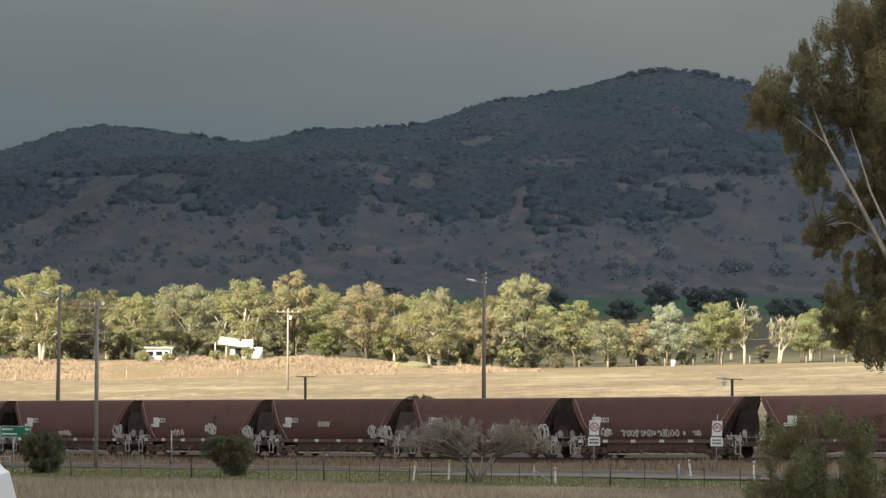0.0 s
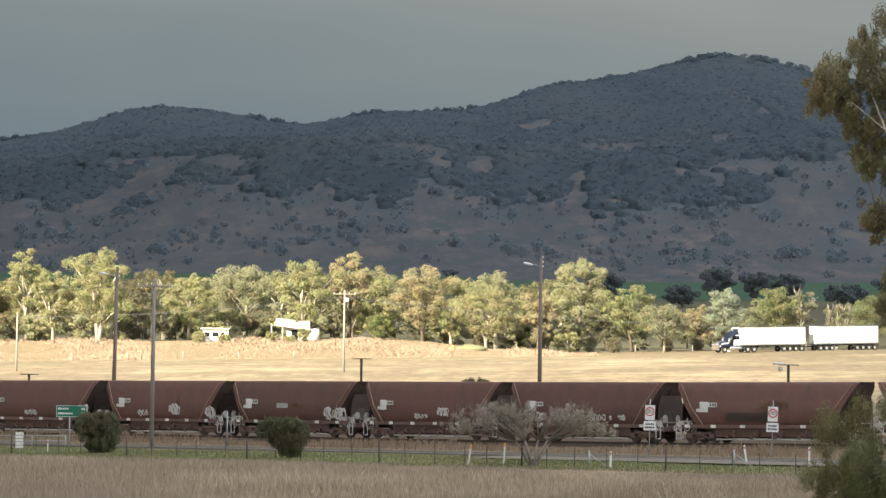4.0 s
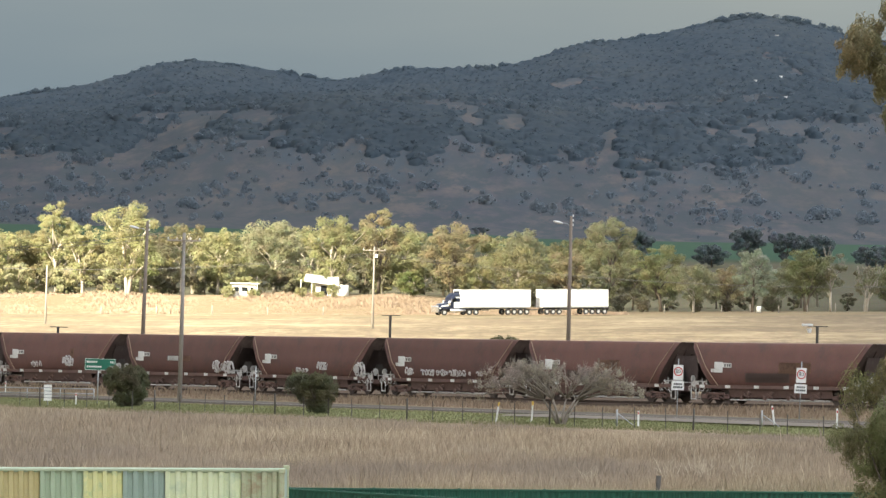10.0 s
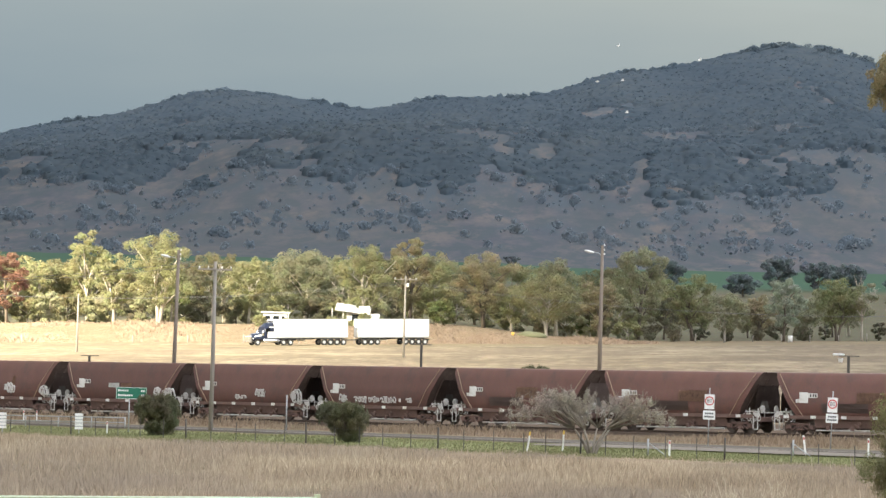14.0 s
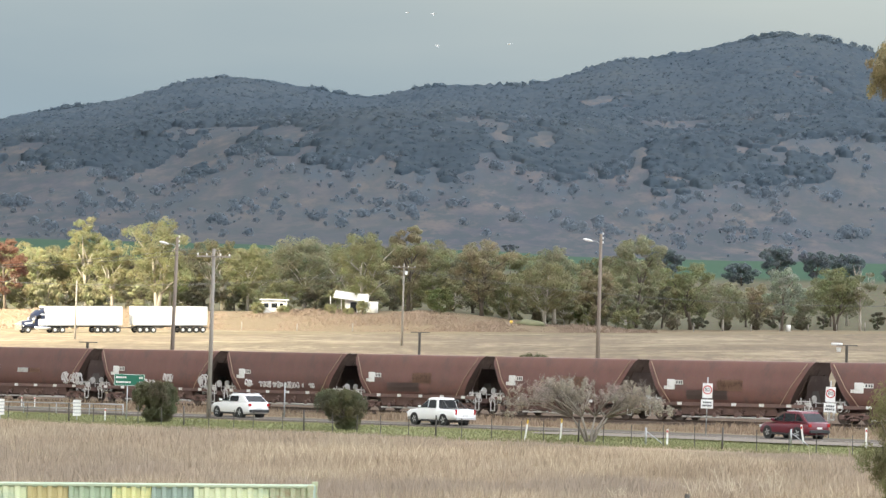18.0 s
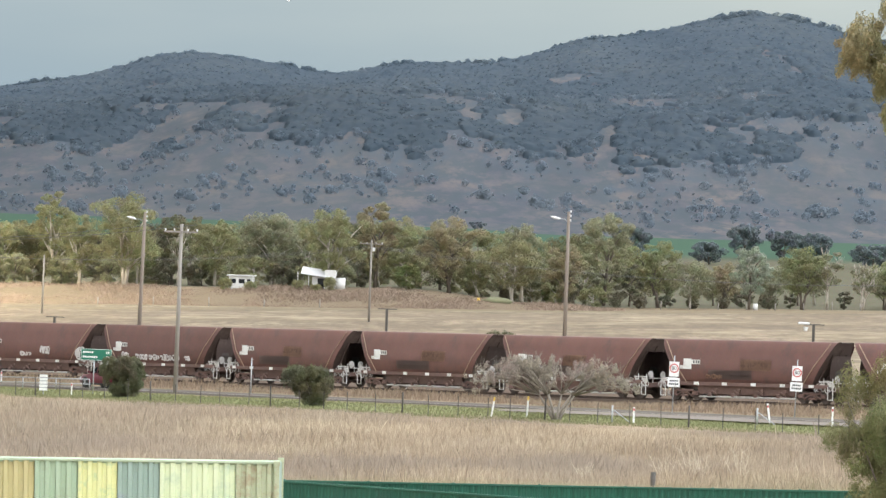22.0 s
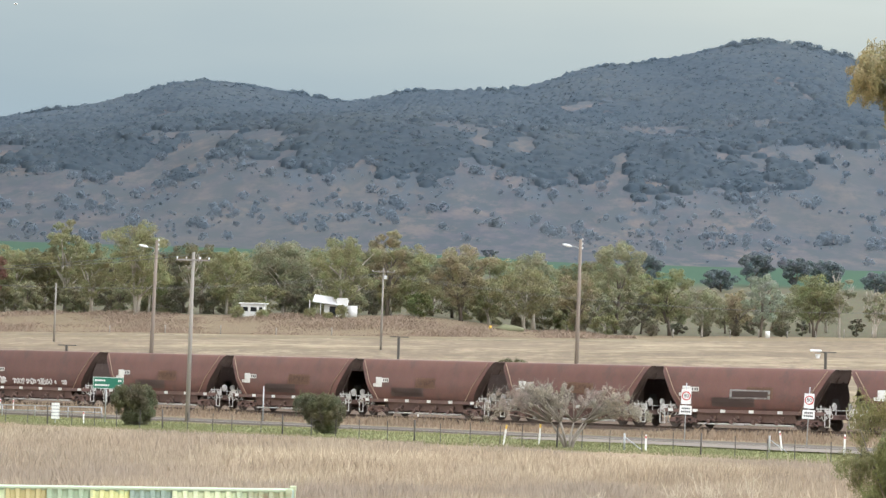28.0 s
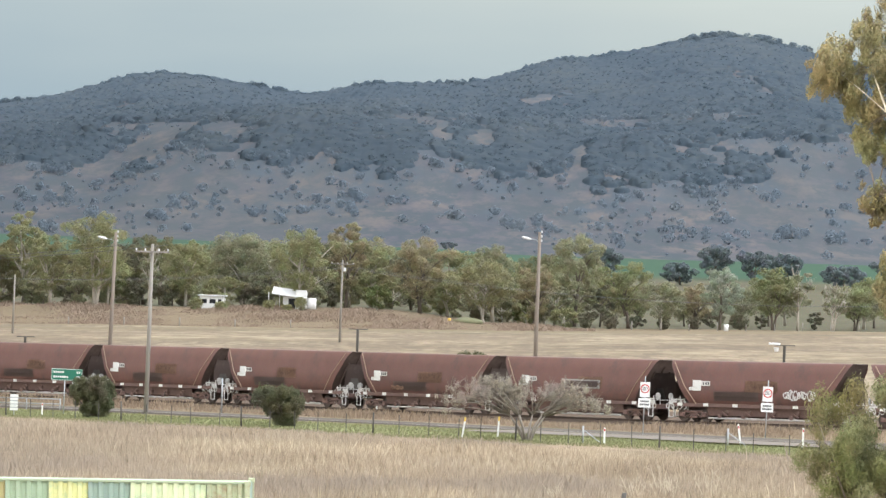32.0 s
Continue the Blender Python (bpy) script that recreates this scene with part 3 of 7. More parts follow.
def gum_tree(x, y, h, w, tone, low=None):
    TREE_COUNT[0] += 1
    rng = np.random.default_rng(100 + TREE_COUNT[0])
    z = float(land(x, y))
    t = empty("gum_tree", pose(x, y, z - 0.1), WORDS[tone], "tree", "gum trees along the road" if tone != "far" else "far trees")
    lo = {"dark": 0.08, "far": 0.05, "lime": 0.3, "dead": 0.25, "deep": 0.12, "orange": 0.12, "green": 0.2, "olive": 0.13}.get(tone, 0.16)
    shrub = h < 5.5
    if shrub:
        lo = 0.0
    if low is not None:
        lo = low
    paths, tips = [], []
    stems = 1 if rng.random() < 0.55 or h < 7 else 2
    for s in range(stems):
        a = rng.random() * 6.28
        lean = (0.05 + 0.1 * s) * h
        top = Vector((math.cos(a) * lean, math.sin(a) * lean * 0.6, h * (0.62 if stems == 1 else 0.55)))
        r0 = 0.016 * h + 0.05
        paths.append([(0.25 * s, 0, 0, r0 * 1.25), (top.x * 0.25 + 0.2 * s, top.y * 0.3, top.z * 0.35, r0), (top.x * 0.7, top.y * 0.7, top.z * 0.7, r0 * 0.75), (*top, r0 * 0.4)])
        for k in range(6 if h > 7 else 4):
            u = 0.32 + 0.62 * (k + rng.random() * 0.6) / 6
            b = Vector((top.x * u, top.y * u, top.z * u))
            az = a + k * 2.4 + rng.random()
            reach = w * 0.5 * (0.5 + 0.4 * rng.random())
            e = b + Vector((math.cos(az) * reach, math.sin(az) * reach * 0.8, h * (0.16 + 0.2 * rng.random())))
            e.z = min(e.z, h * 0.93)
            m = (b + e) / 2 + Vector((0, 0, h * 0.025))
            paths.append([(*b, r0 * 0.55), (*m, r0 * 0.38), (*e, r0 * 0.14)])
            tips.append(e)
        tips.append(top + Vector((0, 0, h * 0.2)))
    if tone == "dead":
        for e in list(tips):
            for k in range(5):
                d = Vector((rng.normal(0, 0.5), rng.normal(0, 0.4), 0.8 + rng.random())) * h * 0.13
                paths.append([(*e, 0.05), (*(e + d * 0.6), 0.035), (*(e + d), 0.012)])
    v, f = tubes(paths, 6)
    bark = BARK_PALE if tone in ("grey", "lime", "amber", "dead", "yellow", "olive") else BARK_DARK
    mesh_ob("trunk", v, f, bark, t, smooth=True)
    # rounded heads of foliage round the crown, each a cluster of small domes
    thin = tone == "dead"
    heads = [(e.x, e.y, min(e.z, h * 0.88), 0.13 + 0.05 * rng.random()) for e in tips]
    n = int(min(22, 7 + w * h / 11)) if not thin else 7
    mid, tall = h * (1 + lo) / 2, h * (1 - lo) / 2
    for k in range(n):
        u = 1 - 2 * (k + 0.5) / n
        a = 2.4 * k + rng.random() * 0.9
        q = math.sqrt(1 - u * u) * (0.80 + 0.25 * rng.random())
        full = 0.40 if u > -0.3 else 0.33
        heads.append((math.cos(a) * q * w * full, math.sin(a) * q * w * 0.34, mid + u * tall * 0.82, 0.105 + 0.065 * rng.random()))
    clumps = []
    for hx, hy, hz, r in heads:
        rr = min(r * w, 0.2 * h) * (0.85 if thin else 1.0)
        hz = min(max(hz, h * lo + rr * 0.8), h - rr)
        clumps.append((hx, hy, hz, rr * 0.85, rr * 0.85, rr * 0.75))
        for j in range(10):
            d = rng.normal(0, 1, 3)
            d[2] = abs(d[2]) * 0.9 - 0.25
            d = d / np.linalg.norm(d) * rr * 0.78
            sr = rr * (0.30 + 0.18 * rng.random())
            clumps.append((hx + d[0] * 1.1, hy + d[1], hz + d[2] * 0.85, sr * 1.1, sr, sr * 0.85))
    size = 0.148 if tone != "far" else 0.22
    n = int((900 + 75 * w * h) * (0.45 if thin else 1.0) * (1.3 if tone == "far" else 1.5))
    v, f = leaf_cloud(rng, clumps, n, size, 0.2, 0.95, 0.72, 0.28)
    mesh_ob("crown", v, f, LEAF[tone], t)
    return t


gum_tree(-110.0, 951, 15.7, 11.7, 'yellow')
gum_tree(-102.7, 933, 13.7, 7.8, 'red')
gum_tree(-99.5, 957, 12.0, 7.5, 'olive')
gum_tree(-94.8, 963, 12.7, 10.2, 'yellow')
gum_tree(-90.1, 957, 18.8, 8.0, 'olive')
gum_tree(-83.0, 933, 13.7, 7.3, 'olive')
gum_tree(-74.2, 927, 17.8, 11.9, 'olive')
gum_tree(-80.9, 964, 10.5, 6.5, 'dark')
gum_tree(-73.2, 945, 10.4, 8.4, 'lime')
gum_tree(-69.7, 988, 14.4, 8.8, 'dark')
gum_tree(-65.2, 939, 10.6, 5.2, 'dead')
gum_tree(-58.7, 945, 12.9, 9.0, 'olive')
gum_tree(-49.1, 963, 14.5, 13.4, 'grey')
gum_tree(-40.8, 957, 11.5, 5.3, 'grey')
gum_tree(-36.4, 927, 15.4, 9.3, 'olive')
gum_tree(-28.5, 939, 16.6, 7.9, 'orange')
gum_tree(-33.3, 982, 6.6, 6.6, 'dark')
gum_tree(-23.2, 939, 8.0, 6.3, 'olive')
gum_tree(-22.4, 927, 4.9, 5.7, 'lime')
gum_tree(-14.8, 933, 14.6, 10.9, 'orange')
gum_tree(-9.6, 933, 8.1, 5.7, 'olive')
gum_tree(-1.4, 939, 15.1, 8.9, 'grey')
gum_tree(-3.1, 927, 12.0, 11.9, 'amber')
gum_tree(6.5, 927, 12.1, 7.8, 'orange')
gum_tree(4.3, 951, 4.5, 4.2, 'lime')
gum_tree(14.2, 957, 17.9, 10.7, 'deep')
gum_tree(10.4, 951, 8.3, 5.8, 'grey')
gum_tree(23.9, 939, 12.9, 8.4, 'green')
gum_tree(29.6, 927, 9.1, 9.3, 'grey')
gum_tree(19.1, 958, 8.3, 6.4, 'dark')
gum_tree(36.7, 945, 8.8, 6.3, 'orange')
gum_tree(40.4, 927, 12.2, 7.4, 'pale')
gum_tree(40.4, 958, 3.4, 5.3, 'dark')
gum_tree(50.3, 933, 12.0, 8.3, 'green')
gum_tree(55.0, 933, 11.7, 7.3, 'dead')
gum_tree(49.5, 958, 3.1, 2.8, 'dark')
gum_tree(66.7, 951, 8.7, 8.5, 'green')
gum_tree(60.9, 927, 9.1, 5.2, 'dead')
gum_tree(73.8, 933, 8.5, 8.3, 'olive')
gum_tree(81.6, 939, 11.9, 10.5, 'green')
gum_tree(89.4, 933, 14.0, 11.5, 'olive')
gum_tree(101.9, 963, 13.5, 11.8, 'deep')
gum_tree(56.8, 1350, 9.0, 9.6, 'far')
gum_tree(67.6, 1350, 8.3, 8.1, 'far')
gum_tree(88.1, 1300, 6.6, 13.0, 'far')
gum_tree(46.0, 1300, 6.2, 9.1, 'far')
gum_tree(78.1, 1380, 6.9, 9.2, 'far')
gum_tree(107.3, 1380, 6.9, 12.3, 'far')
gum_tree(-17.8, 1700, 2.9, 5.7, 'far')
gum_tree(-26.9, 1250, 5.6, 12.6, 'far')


# a darker back row and undergrowth close the gaps
_rr = random.Random(77)
for _k in range(22):
    gum_tree(-118 + 6.3 * _k + _rr.uniform(-2, 2), 966 + _rr.uniform(0, 22), _rr.uniform(10.5, 14.5), _rr.uniform(9, 12), _rr.choice(["dark", "olive", "deep", "olive", "yellow"]), -0.02)
for _k in range(34):
    gum_tree(-117 + 3.9 * _k + _rr.uniform(-1.5, 1.5), 944 + _rr.uniform(0, 14), _rr.uniform(3.6, 6.6), _rr.uniform(5.5, 8), _rr.choice(["dark", "olive", "olive", "yellow", "deep"]), -0.06)
for _k in range(13):
    gum_tree(22 + 7.5 * _k + _rr.uniform(-3, 3), 962 + _rr.uniform(0, 50), _rr.uniform(7, 11), _rr.uniform(7, 10), _rr.choice(["green", "olive", "deep", "grey", "green"]))
for _k in range(5):
    gum_tree(26 + 17 * _k + _rr.uniform(-3, 3), 940 + _rr.uniform(0, 30), _rr.uniform(2.2, 3.8), _rr.uniform(3, 4.6), _rr.choice(["dark", "dark", "deep"]))
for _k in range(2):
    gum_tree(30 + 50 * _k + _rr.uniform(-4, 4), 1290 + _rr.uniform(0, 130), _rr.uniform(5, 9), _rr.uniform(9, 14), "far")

# ---- the line and its train ----
def track_y(x):
    """The line in plan: a gentle bend between two straights."""
    u = min(max(x, -35.0), 30.0)
    y = 351.53 - 1.0867 * u + 0.005543 * u * u + 0.000125 * u ** 3
    return y + (x - u) * (-1.0867 + 0.011086 * u + 0.000375 * u * u)


_tx = np.linspace(-320, 320, 6401)
_ty = np.array([track_y(v) for v in _tx])
_ts = np.concatenate([[0], np.cumsum(np.hypot(np.diff(_tx), np.diff(_ty)))])
_ts -= np.interp(0, _tx, _ts)


def rail_z(x):
    return TILT * min(max(x, -170), 170)


def track_point(s, off=0.0):
    x = float(np.interp(s, _ts, _tx))
    y = track_y(x)
    d = Vector((0.02, track_y(x + 0.01) - track_y(x - 0.01), 0)).normalized()
    n = Vector((-d.y, d.x, 0))
    p = Vector((x, y, rail_z(x))) + n * off
    return p, d


def track_pose(s):
    """A wagon's pose: x along the line to the east, y away from the road."""
    a, _ = track_point(s - 5)
    b, _ = track_point(s + 5)
    d = (b - a).normalized()
    y = Vector((0, 0, 1)).cross(d).normalized()
    z = d.cross(y)
    m = Matrix((d, y, z)).transposed().to_4x4()
    m.translation = (a + b) / 2
    return m


RAIL = surface("rail_steel", (0.07, 0.05, 0.04), (0.13, 0.09, 0.066), 6, 0.85, 0.1)
BALLAST = surface("ballast", (0.081, 0.062, 0.049), (0.171, 0.131, 0.100), 9, 0.95, fine=30, bump=0.8)
BALLAST.node_tree.nodes["Principled BSDF"].inputs["Specular IOR Level"].default_value = 0.0          # dusty, no sheen
WAGON_RED = surface("wagon_oxide_paint", (0.116, 0.057, 0.047), (0.168, 0.080, 0.066), 1.2, 0.62, fine=14, bump=0.05, stain=(0.097, 0.058, 0.051), stain_scale=0.5, stretch=(0.900, 0.900, 0.419), per_object=0.12)
WAGON_BLACK = surface("wagon_underframe", (0.100, 0.062, 0.055), (0.225, 0.139, 0.114), 3, 0.8)
# end brown darkened as the shade of the down-sloping sheet, with dusty patches
WAGON_END = surface("wagon_end_shaded", (0.068, 0.045, 0.038), (0.103, 0.068, 0.055), 2, 0.8, stain=(0.119, 0.088, 0.070), stain_scale=1.5)
WAGON_CHUTE = surface("end_plate_dust", (0.09, 0.078, 0.068), (0.16, 0.14, 0.12), 3, 0.85)
WAGON_RUST = surface("handrail_rust", (0.27, 0.185, 0.13), (0.38, 0.28, 0.20), 5, 0.8)
GEAR_PALE = surface("brake_gear_grey", (0.42, 0.40, 0.37), (0.62, 0.60, 0.57), 5, 0.7, stain=(0.16, 0.13, 0.11), stain_scale=3)
WHEEL = surface("wheel_steel", (0.073, 0.058, 0.052), (0.187, 0.144, 0.120), 6, 0.6, 0.5)
PAINT_WHITE = surface("white_paint", (0.66, 0.66, 0.63), (0.82, 0.82, 0.79), 4, 0.5, bump=0.03, stain=(0.5, 0.47, 0.42), stain_scale=1.2)
PAINT_DARK = surface("dark_lettering", (0.04, 0.04, 0.045), (0.07, 0.07, 0.075), 4, 0.6)
PAINT_ORANGE = surface("faded_orange_stencil", (0.20, 0.115, 0.078), (0.29, 0.170, 0.112), 6, 0.75, stain=(0.12, 0.062, 0.050), stain_scale=4)
PAINT_GREY = surface("primer_patch", (0.118, 0.083, 0.073), (0.146, 0.101, 0.088), 3, 0.7)
TAG_WHITE = surface("sprayed_tag", (0.48, 0.46, 0.44), (0.66, 0.64, 0.62), 6, 0.7)

# half-width of the body by height
SECTION = [(1.15, 1.24), (1.40, 1.38), (1.75, 1.46), (2.15, 1.48), (2.55, 1.44), (2.95, 1.33), (3.30, 1.28), (3.60, 1.18), (3.85, 1.06), (4.00, 0.96), (4.06, 0.88)]


def half_len(z):
    return 5.38 + 1.83 * (z - 1.15) / 2.9


def side_y(z):
    return float(np.interp(z, [q[0] for q in SECTION], [q[1] for q in SECTION]))


def wagon_shell():
    bm = bmesh.new()
    ring = [(-w, z) for z, w in SECTION] + [(w, z) for z, w in reversed(SECTION)]
    cols = [-1, -0.98, -0.5, 0, 0.5, 0.98, 1]
    rows_ = []
    for c in cols:
        k = 0.985 if abs(c) == 1 else 1.0
        rows_.append([bm.verts.new((c * half_len(z), y * k, z if z < 4 else z - 0.02 * (abs(c) == 1))) for y, z in ring])
    n = len(ring)
    for a, b in zip(rows_, rows_[1:]):
        for i in range(n):
            bm.faces.new((a[i], a[(i + 1) % n], b[(i + 1) % n], b[i]))
    return bm


def wagon_end(side):
    """The sloped end sheet, a little inside the rim."""
    bm = bmesh.new()
    ring = [(-w * 0.97, z) for z, w in SECTION] + [(w * 0.97, z) for z, w in reversed(SECTION)]
    vs = [bm.verts.new((side * (half_len(z) - 0.03), y, z)) for y, z in ring]
    bm.faces.new(vs)
    for y in (-0.75, 0, 0.75):
        z0, z1 = 1.3, 3.55 - 0.4 * abs(y)
        rod(bm, (side * half_len(z0), y, z0), (side * half_len(z1), y, z1), 0.05, seg=6)
    return bm


def wheelset():
    bm = bmesh.new()
    rod(bm, (0, -1.0, 0), (0, 1.0, 0), 0.085, seg=10)
    for y in (-0.76, 0.76):
        rod(bm, (0, y - 0.07, 0), (0, y + 0.07, 0), 0.46, seg=24)
        rod(bm, (0, y - 0.10 * (1 if y > 0 else -1), 0), (0, y - 0.07 * (1 if y > 0 else -1), 0), 0.50, seg=24)
        rod(bm, (0, y - 0.11, 0), (0, y + 0.11, 0), 0.15, seg=10)
        for k in range(3):
            t = k * 2.094
            box(bm, 0.27 * math.cos(t), y, 0.27 * math.sin(t), 0.09, 0.16, 0.09)
    return bm


def sideframe(y):
    bm = bmesh.new()
    box(bm, 0, y, 0.66, 1.5, 0.12, 0.16, 0.03)
    for s in (-1, 1):
        box(bm, s * 0.9, y, 0.48, 0.42, 0.18, 0.30, 0.04)
        box(bm, s * 0.42, y, 0.42, 0.62, 0.10, 0.11, 0.02, (0, s * 28, 0))
    box(bm, 0, y, 0.30, 0.62, 0.14, 0.12, 0.03)
    for s in (-0.16, 0.0, 0.16):
        rod(bm, (s, y, 0.33), (s, y, 0.62), 0.055, seg=8)
    return bm


def build_wagon():
    w = empty("grain_wagon", Matrix(), "rusty brown round-sided grain hopper wagon on the railway line", "wagon", "wagons of the train")
    part("body_shell", wagon_shell(), WAGON_RED, w, "oxide-brown painted rounded steel shell", smooth=True)
    for s in (-1, 1):
        part("end_sheet", wagon_end(s), WAGON_END, w, "dusty sloping end sheet, its brown darkened for shade")
        bm = bmesh.new()
        q = [(1.35, 0.62), (1.35, -0.62), (2.15, -0.28), (2.15, 0.28)]
        bm.faces.new([bm.verts.new((s * 6.82, yy - 0.3, z)) for z, yy in q])
        bmesh.ops.solidify(bm, geom=bm.faces[:], thickness=0.04)
        part("end_chute", bm, WAGON_CHUTE, w, "dusty grey end plate")
        # plate added to shut off the bright ground behind the gap
        bm = bmesh.new()
        bm.faces.new([bm.verts.new((s * 6.75, y, z)) for y, z in ((-1.15, 1.07), (1.36, 1.07), (1.32, 2.5), (1.1, 3.15), (-0.75, 3.15), (-1.08, 2.5))])
        bmesh.ops.solidify(bm, geom=bm.faces[:], thickness=0.05)
        part("gap_plate", bm, WAGON_END, w, "upright plate added to close the gap, darkened for shade")
        boxed("roof_end_step", s * 7.12, 0, 4.02, 0.36, 1.1, 0.07, WAGON_END, w, bevel=0.015)
        boxed("end_platform", s * 6.5, 0, 1.03, 1.75, 2.5, 0.07, WAGON_BLACK, w, bevel=0.01)
        boxed("headstock", s * 7.28, 0, 0.92, 0.16, 2.5, 0.3, WAGON_BLACK, w, bevel=0.02)
        bm = box(bmesh.new(), s * 7.52, 0, 0.88, 0.5, 0.2, 0.24, 0.03)
        box(bm, s * 7.70, 0.06 * s, 0.88, 0.18, 0.34, 0.34, 0.05)
        part("coupler", bm, WAGON_BLACK, w)
        for y in (-1, 1):
            bm = bmesh.new()
            lv = (1.2, 1.75, 2.3, 2.85, 3.4, 3.8)
            pts = [(s * (half_len(z) + 0.015), y * (side_y(z) + 0.01), z) for z in lv]
            for a, b in zip(pts, pts[1:]):
                rod(bm, a, b, 0.035, seg=6)
            part("end_rim", bm, WAGON_RED, w)
            bm = bmesh.new()
            pts = [(s * (half_len(1.2) - 0.62), y * 1.5, 1.2), (s * (half_len(2.4) - 0.45), y * 1.58, 2.4), (s * (half_len(3.95) - 0.35), y * 1.16, 3.95)]
            for a, b in zip(pts, pts[1:]):
                rod(bm, a, b, 0.03, seg=6)
            part("handrail", bm, WAGON_RUST, w, "rusted pale brown handrail")
            bm = bmesh.new()
            for x in (6.72, 7.12):
                rod(bm, (s * x, y * 1.30, 0.27), (s * x, y * 1.30, 1.15), 0.04, seg=6)
            rod(bm, (s * 6.70, y * 1.30, 0.27), (s * 7.14, y * 1.30, 0.27), 0.04, seg=6)
            part("stirrup_step", bm, GEAR_PALE, w, "pale grey looped stirrup step")
        # brake gear on the platform
        bm = rod(bmesh.new(), (s * 6.45, -1.1, 1.36), (s * 6.45, 0.15, 1.36), 0.21, seg=14)
        rod(bm, (s * 6.25, 0.3, 1.3), (s * 6.25, 1.0, 1.3), 0.17, seg=12)
        part("air_reservoir", bm, WAGON_CHUTE, w, "dusty grey brake cylinder", smooth=True)
        bm = bmesh.new()
        for x, y, z in ((5.95, -1.15, 1.55), (6.3, -1.18, 1.7), (6.62, -1.15, 1.5), (6.98, -1.1, 1.68), (7.1, -0.6, 1.5), (7.15, 0.5, 1.55)):
            rod(bm, (s * x, y, 1.05), (s * x, y, z), 0.035, seg=6)
        rod(bm, (s * 5.9, -1.17, 1.45), (s * 7.1, -1.1, 1.45), 0.04, seg=6)
        rod(bm, (s * 7.12, -1.0, 1.36), (s * 7.12, 1.0, 1.36), 0.03, seg=6)
        for k in range(9):                       # looping hoses and pipes
            hx, hz, hr = 5.7 + 0.19 * k, 0.95 + 0.3 * ((k * 7) % 5) / 5, 0.13 + 0.09 * ((k * 3) % 4) / 4
            loop = [Vector((s * (hx + hr * math.cos(q)), -1.22 - 0.02 * (k % 3), hz + 1.3 * hr * math.sin(q))) for q in [0.4 * k + 0.75 * j for j in range(7)]]
            for a, b in zip(loop, loop[1:]):
                rod(bm, a, b, 0.028, seg=5)
        box(bm, s * 6.9, -1.16, 1.25, 0.5, 0.12, 0.26, 0.02)
        box(bm, s * 6.15, -1.18, 1.22, 0.36, 0.12, 0.24, 0.02)
        part("brake_rigging", bm, GEAR_PALE, w, "pale grey levers and pipes")
        part("brake_wheel", rod(bmesh.new(), (s * 7.2, -0.95, 1.62), (s * 7.25, -0.95, 1.62), 0.24, seg=16), GEAR_PALE, w)
    for y in (-1, 1):
        bm = box(bmesh.new(), 0, y * 1.27, 1.12, 13.5, 0.09, 0.24, 0.01)
        part("side_sill", bm, WAGON_BLACK, w, "black steel side sill")
        for x in (-6.2, -4.1, -1.75, 0.65, 3.05, 5.4):
            boxed("reflector", x, y * 1.335, 1.14, 0.40, 0.03, 0.20, PAINT_WHITE, w, "white reflector strip")
        for k in range(13):
            boxed("side_rib", -6 + k, y * 1.235, 1.30, 0.06, 0.16, 0.2, WAGON_RED, w)
    boxed("centre_sill", 0, 0, 0.92, 14.4, 0.5, 0.34, WAGON_BLACK, w, bevel=0.02)
    for k in range(4):
        x = -2.85 + 1.9 * k
        bm = bmesh.new()
        bmesh.ops.create_cone(bm, cap_ends=True, segments=4, radius1=0.52, radius2=1.35, depth=0.75, matrix=Matrix.Translation((x, 0, 0.72)) @ Matrix.Diagonal((0.92, 1.22, 1, 1)) @ Euler((0, 0, radians(45))).to_matrix().to_4x4())
        part("hopper", bm, WAGON_BLACK, w)
        for s in (-1, 1):
            bm = bmesh.new()
            box(bm, x + 0.1, s * 1.1, 0.55, 0.5, 0.1, 0.12, 0.02, (0, 30, 0))
            box(bm, x - 0.25, s * 1.14, 0.42, 0.26, 0.12, 0.26, 0.03)
            rod(bm, (x + 0.3, s * 1.05, 0.72), (x + 0.3, s * 1.2, 0.72), 0.12, seg=8)
            part("door_gear", bm, WAGON_BLACK, w, "black discharge door gear")
    for s in (-1, 1):
        boxed("hopper_side", 0, s * 1.02, 0.74, 8.3, 0.05, 0.62, WAGON_BLACK, w, rot=(s * -16, 0, 0))
    bm = bmesh.new()
    for y in (-1.12, 1.12):
        rod(bm, (-4.0, y, 0.27), (4.0, y, 0.27), 0.055, seg=8)
    part("discharge_rail", bm, GEAR_PALE, w, "dusty grey bottom rail")
    for s in (-1, 1):
        for y in (-1.02, 1.02):
            fr = part("bogie_sideframe", sideframe(y), WAGON_BLACK, w)
            fr.location.x = s * 5.3
        boxed("bogie_bolster", s * 5.3, 0, 0.62, 0.36, 2.1, 0.22, WAGON_BLACK, w, bevel=0.03)
        for a in (-0.9, 0.9):
            ws = part("wheelset", wheelset(), WHEEL, w, smooth=False)
            ws.location = (s * 5.3 + a, 0, 0.46)
    # number board in three white plates on each side
    for y in (-1,):
        ang = -14
        bd = part("number_board", box(bmesh.new(), -4.75, y * 1.487, 2.42, 0.66, 0.03, 0.70, 0.01), PAINT_WHITE, w, "white number board")
        boxed("plate", -5.22, y * 1.49, 2.20, 0.28, 0.03, 0.22, PAINT_WHITE, bd)
        boxed("plate", -4.06, y * 1.465, 2.56, 0.70, 0.03, 0.30, PAINT_WHITE, bd)
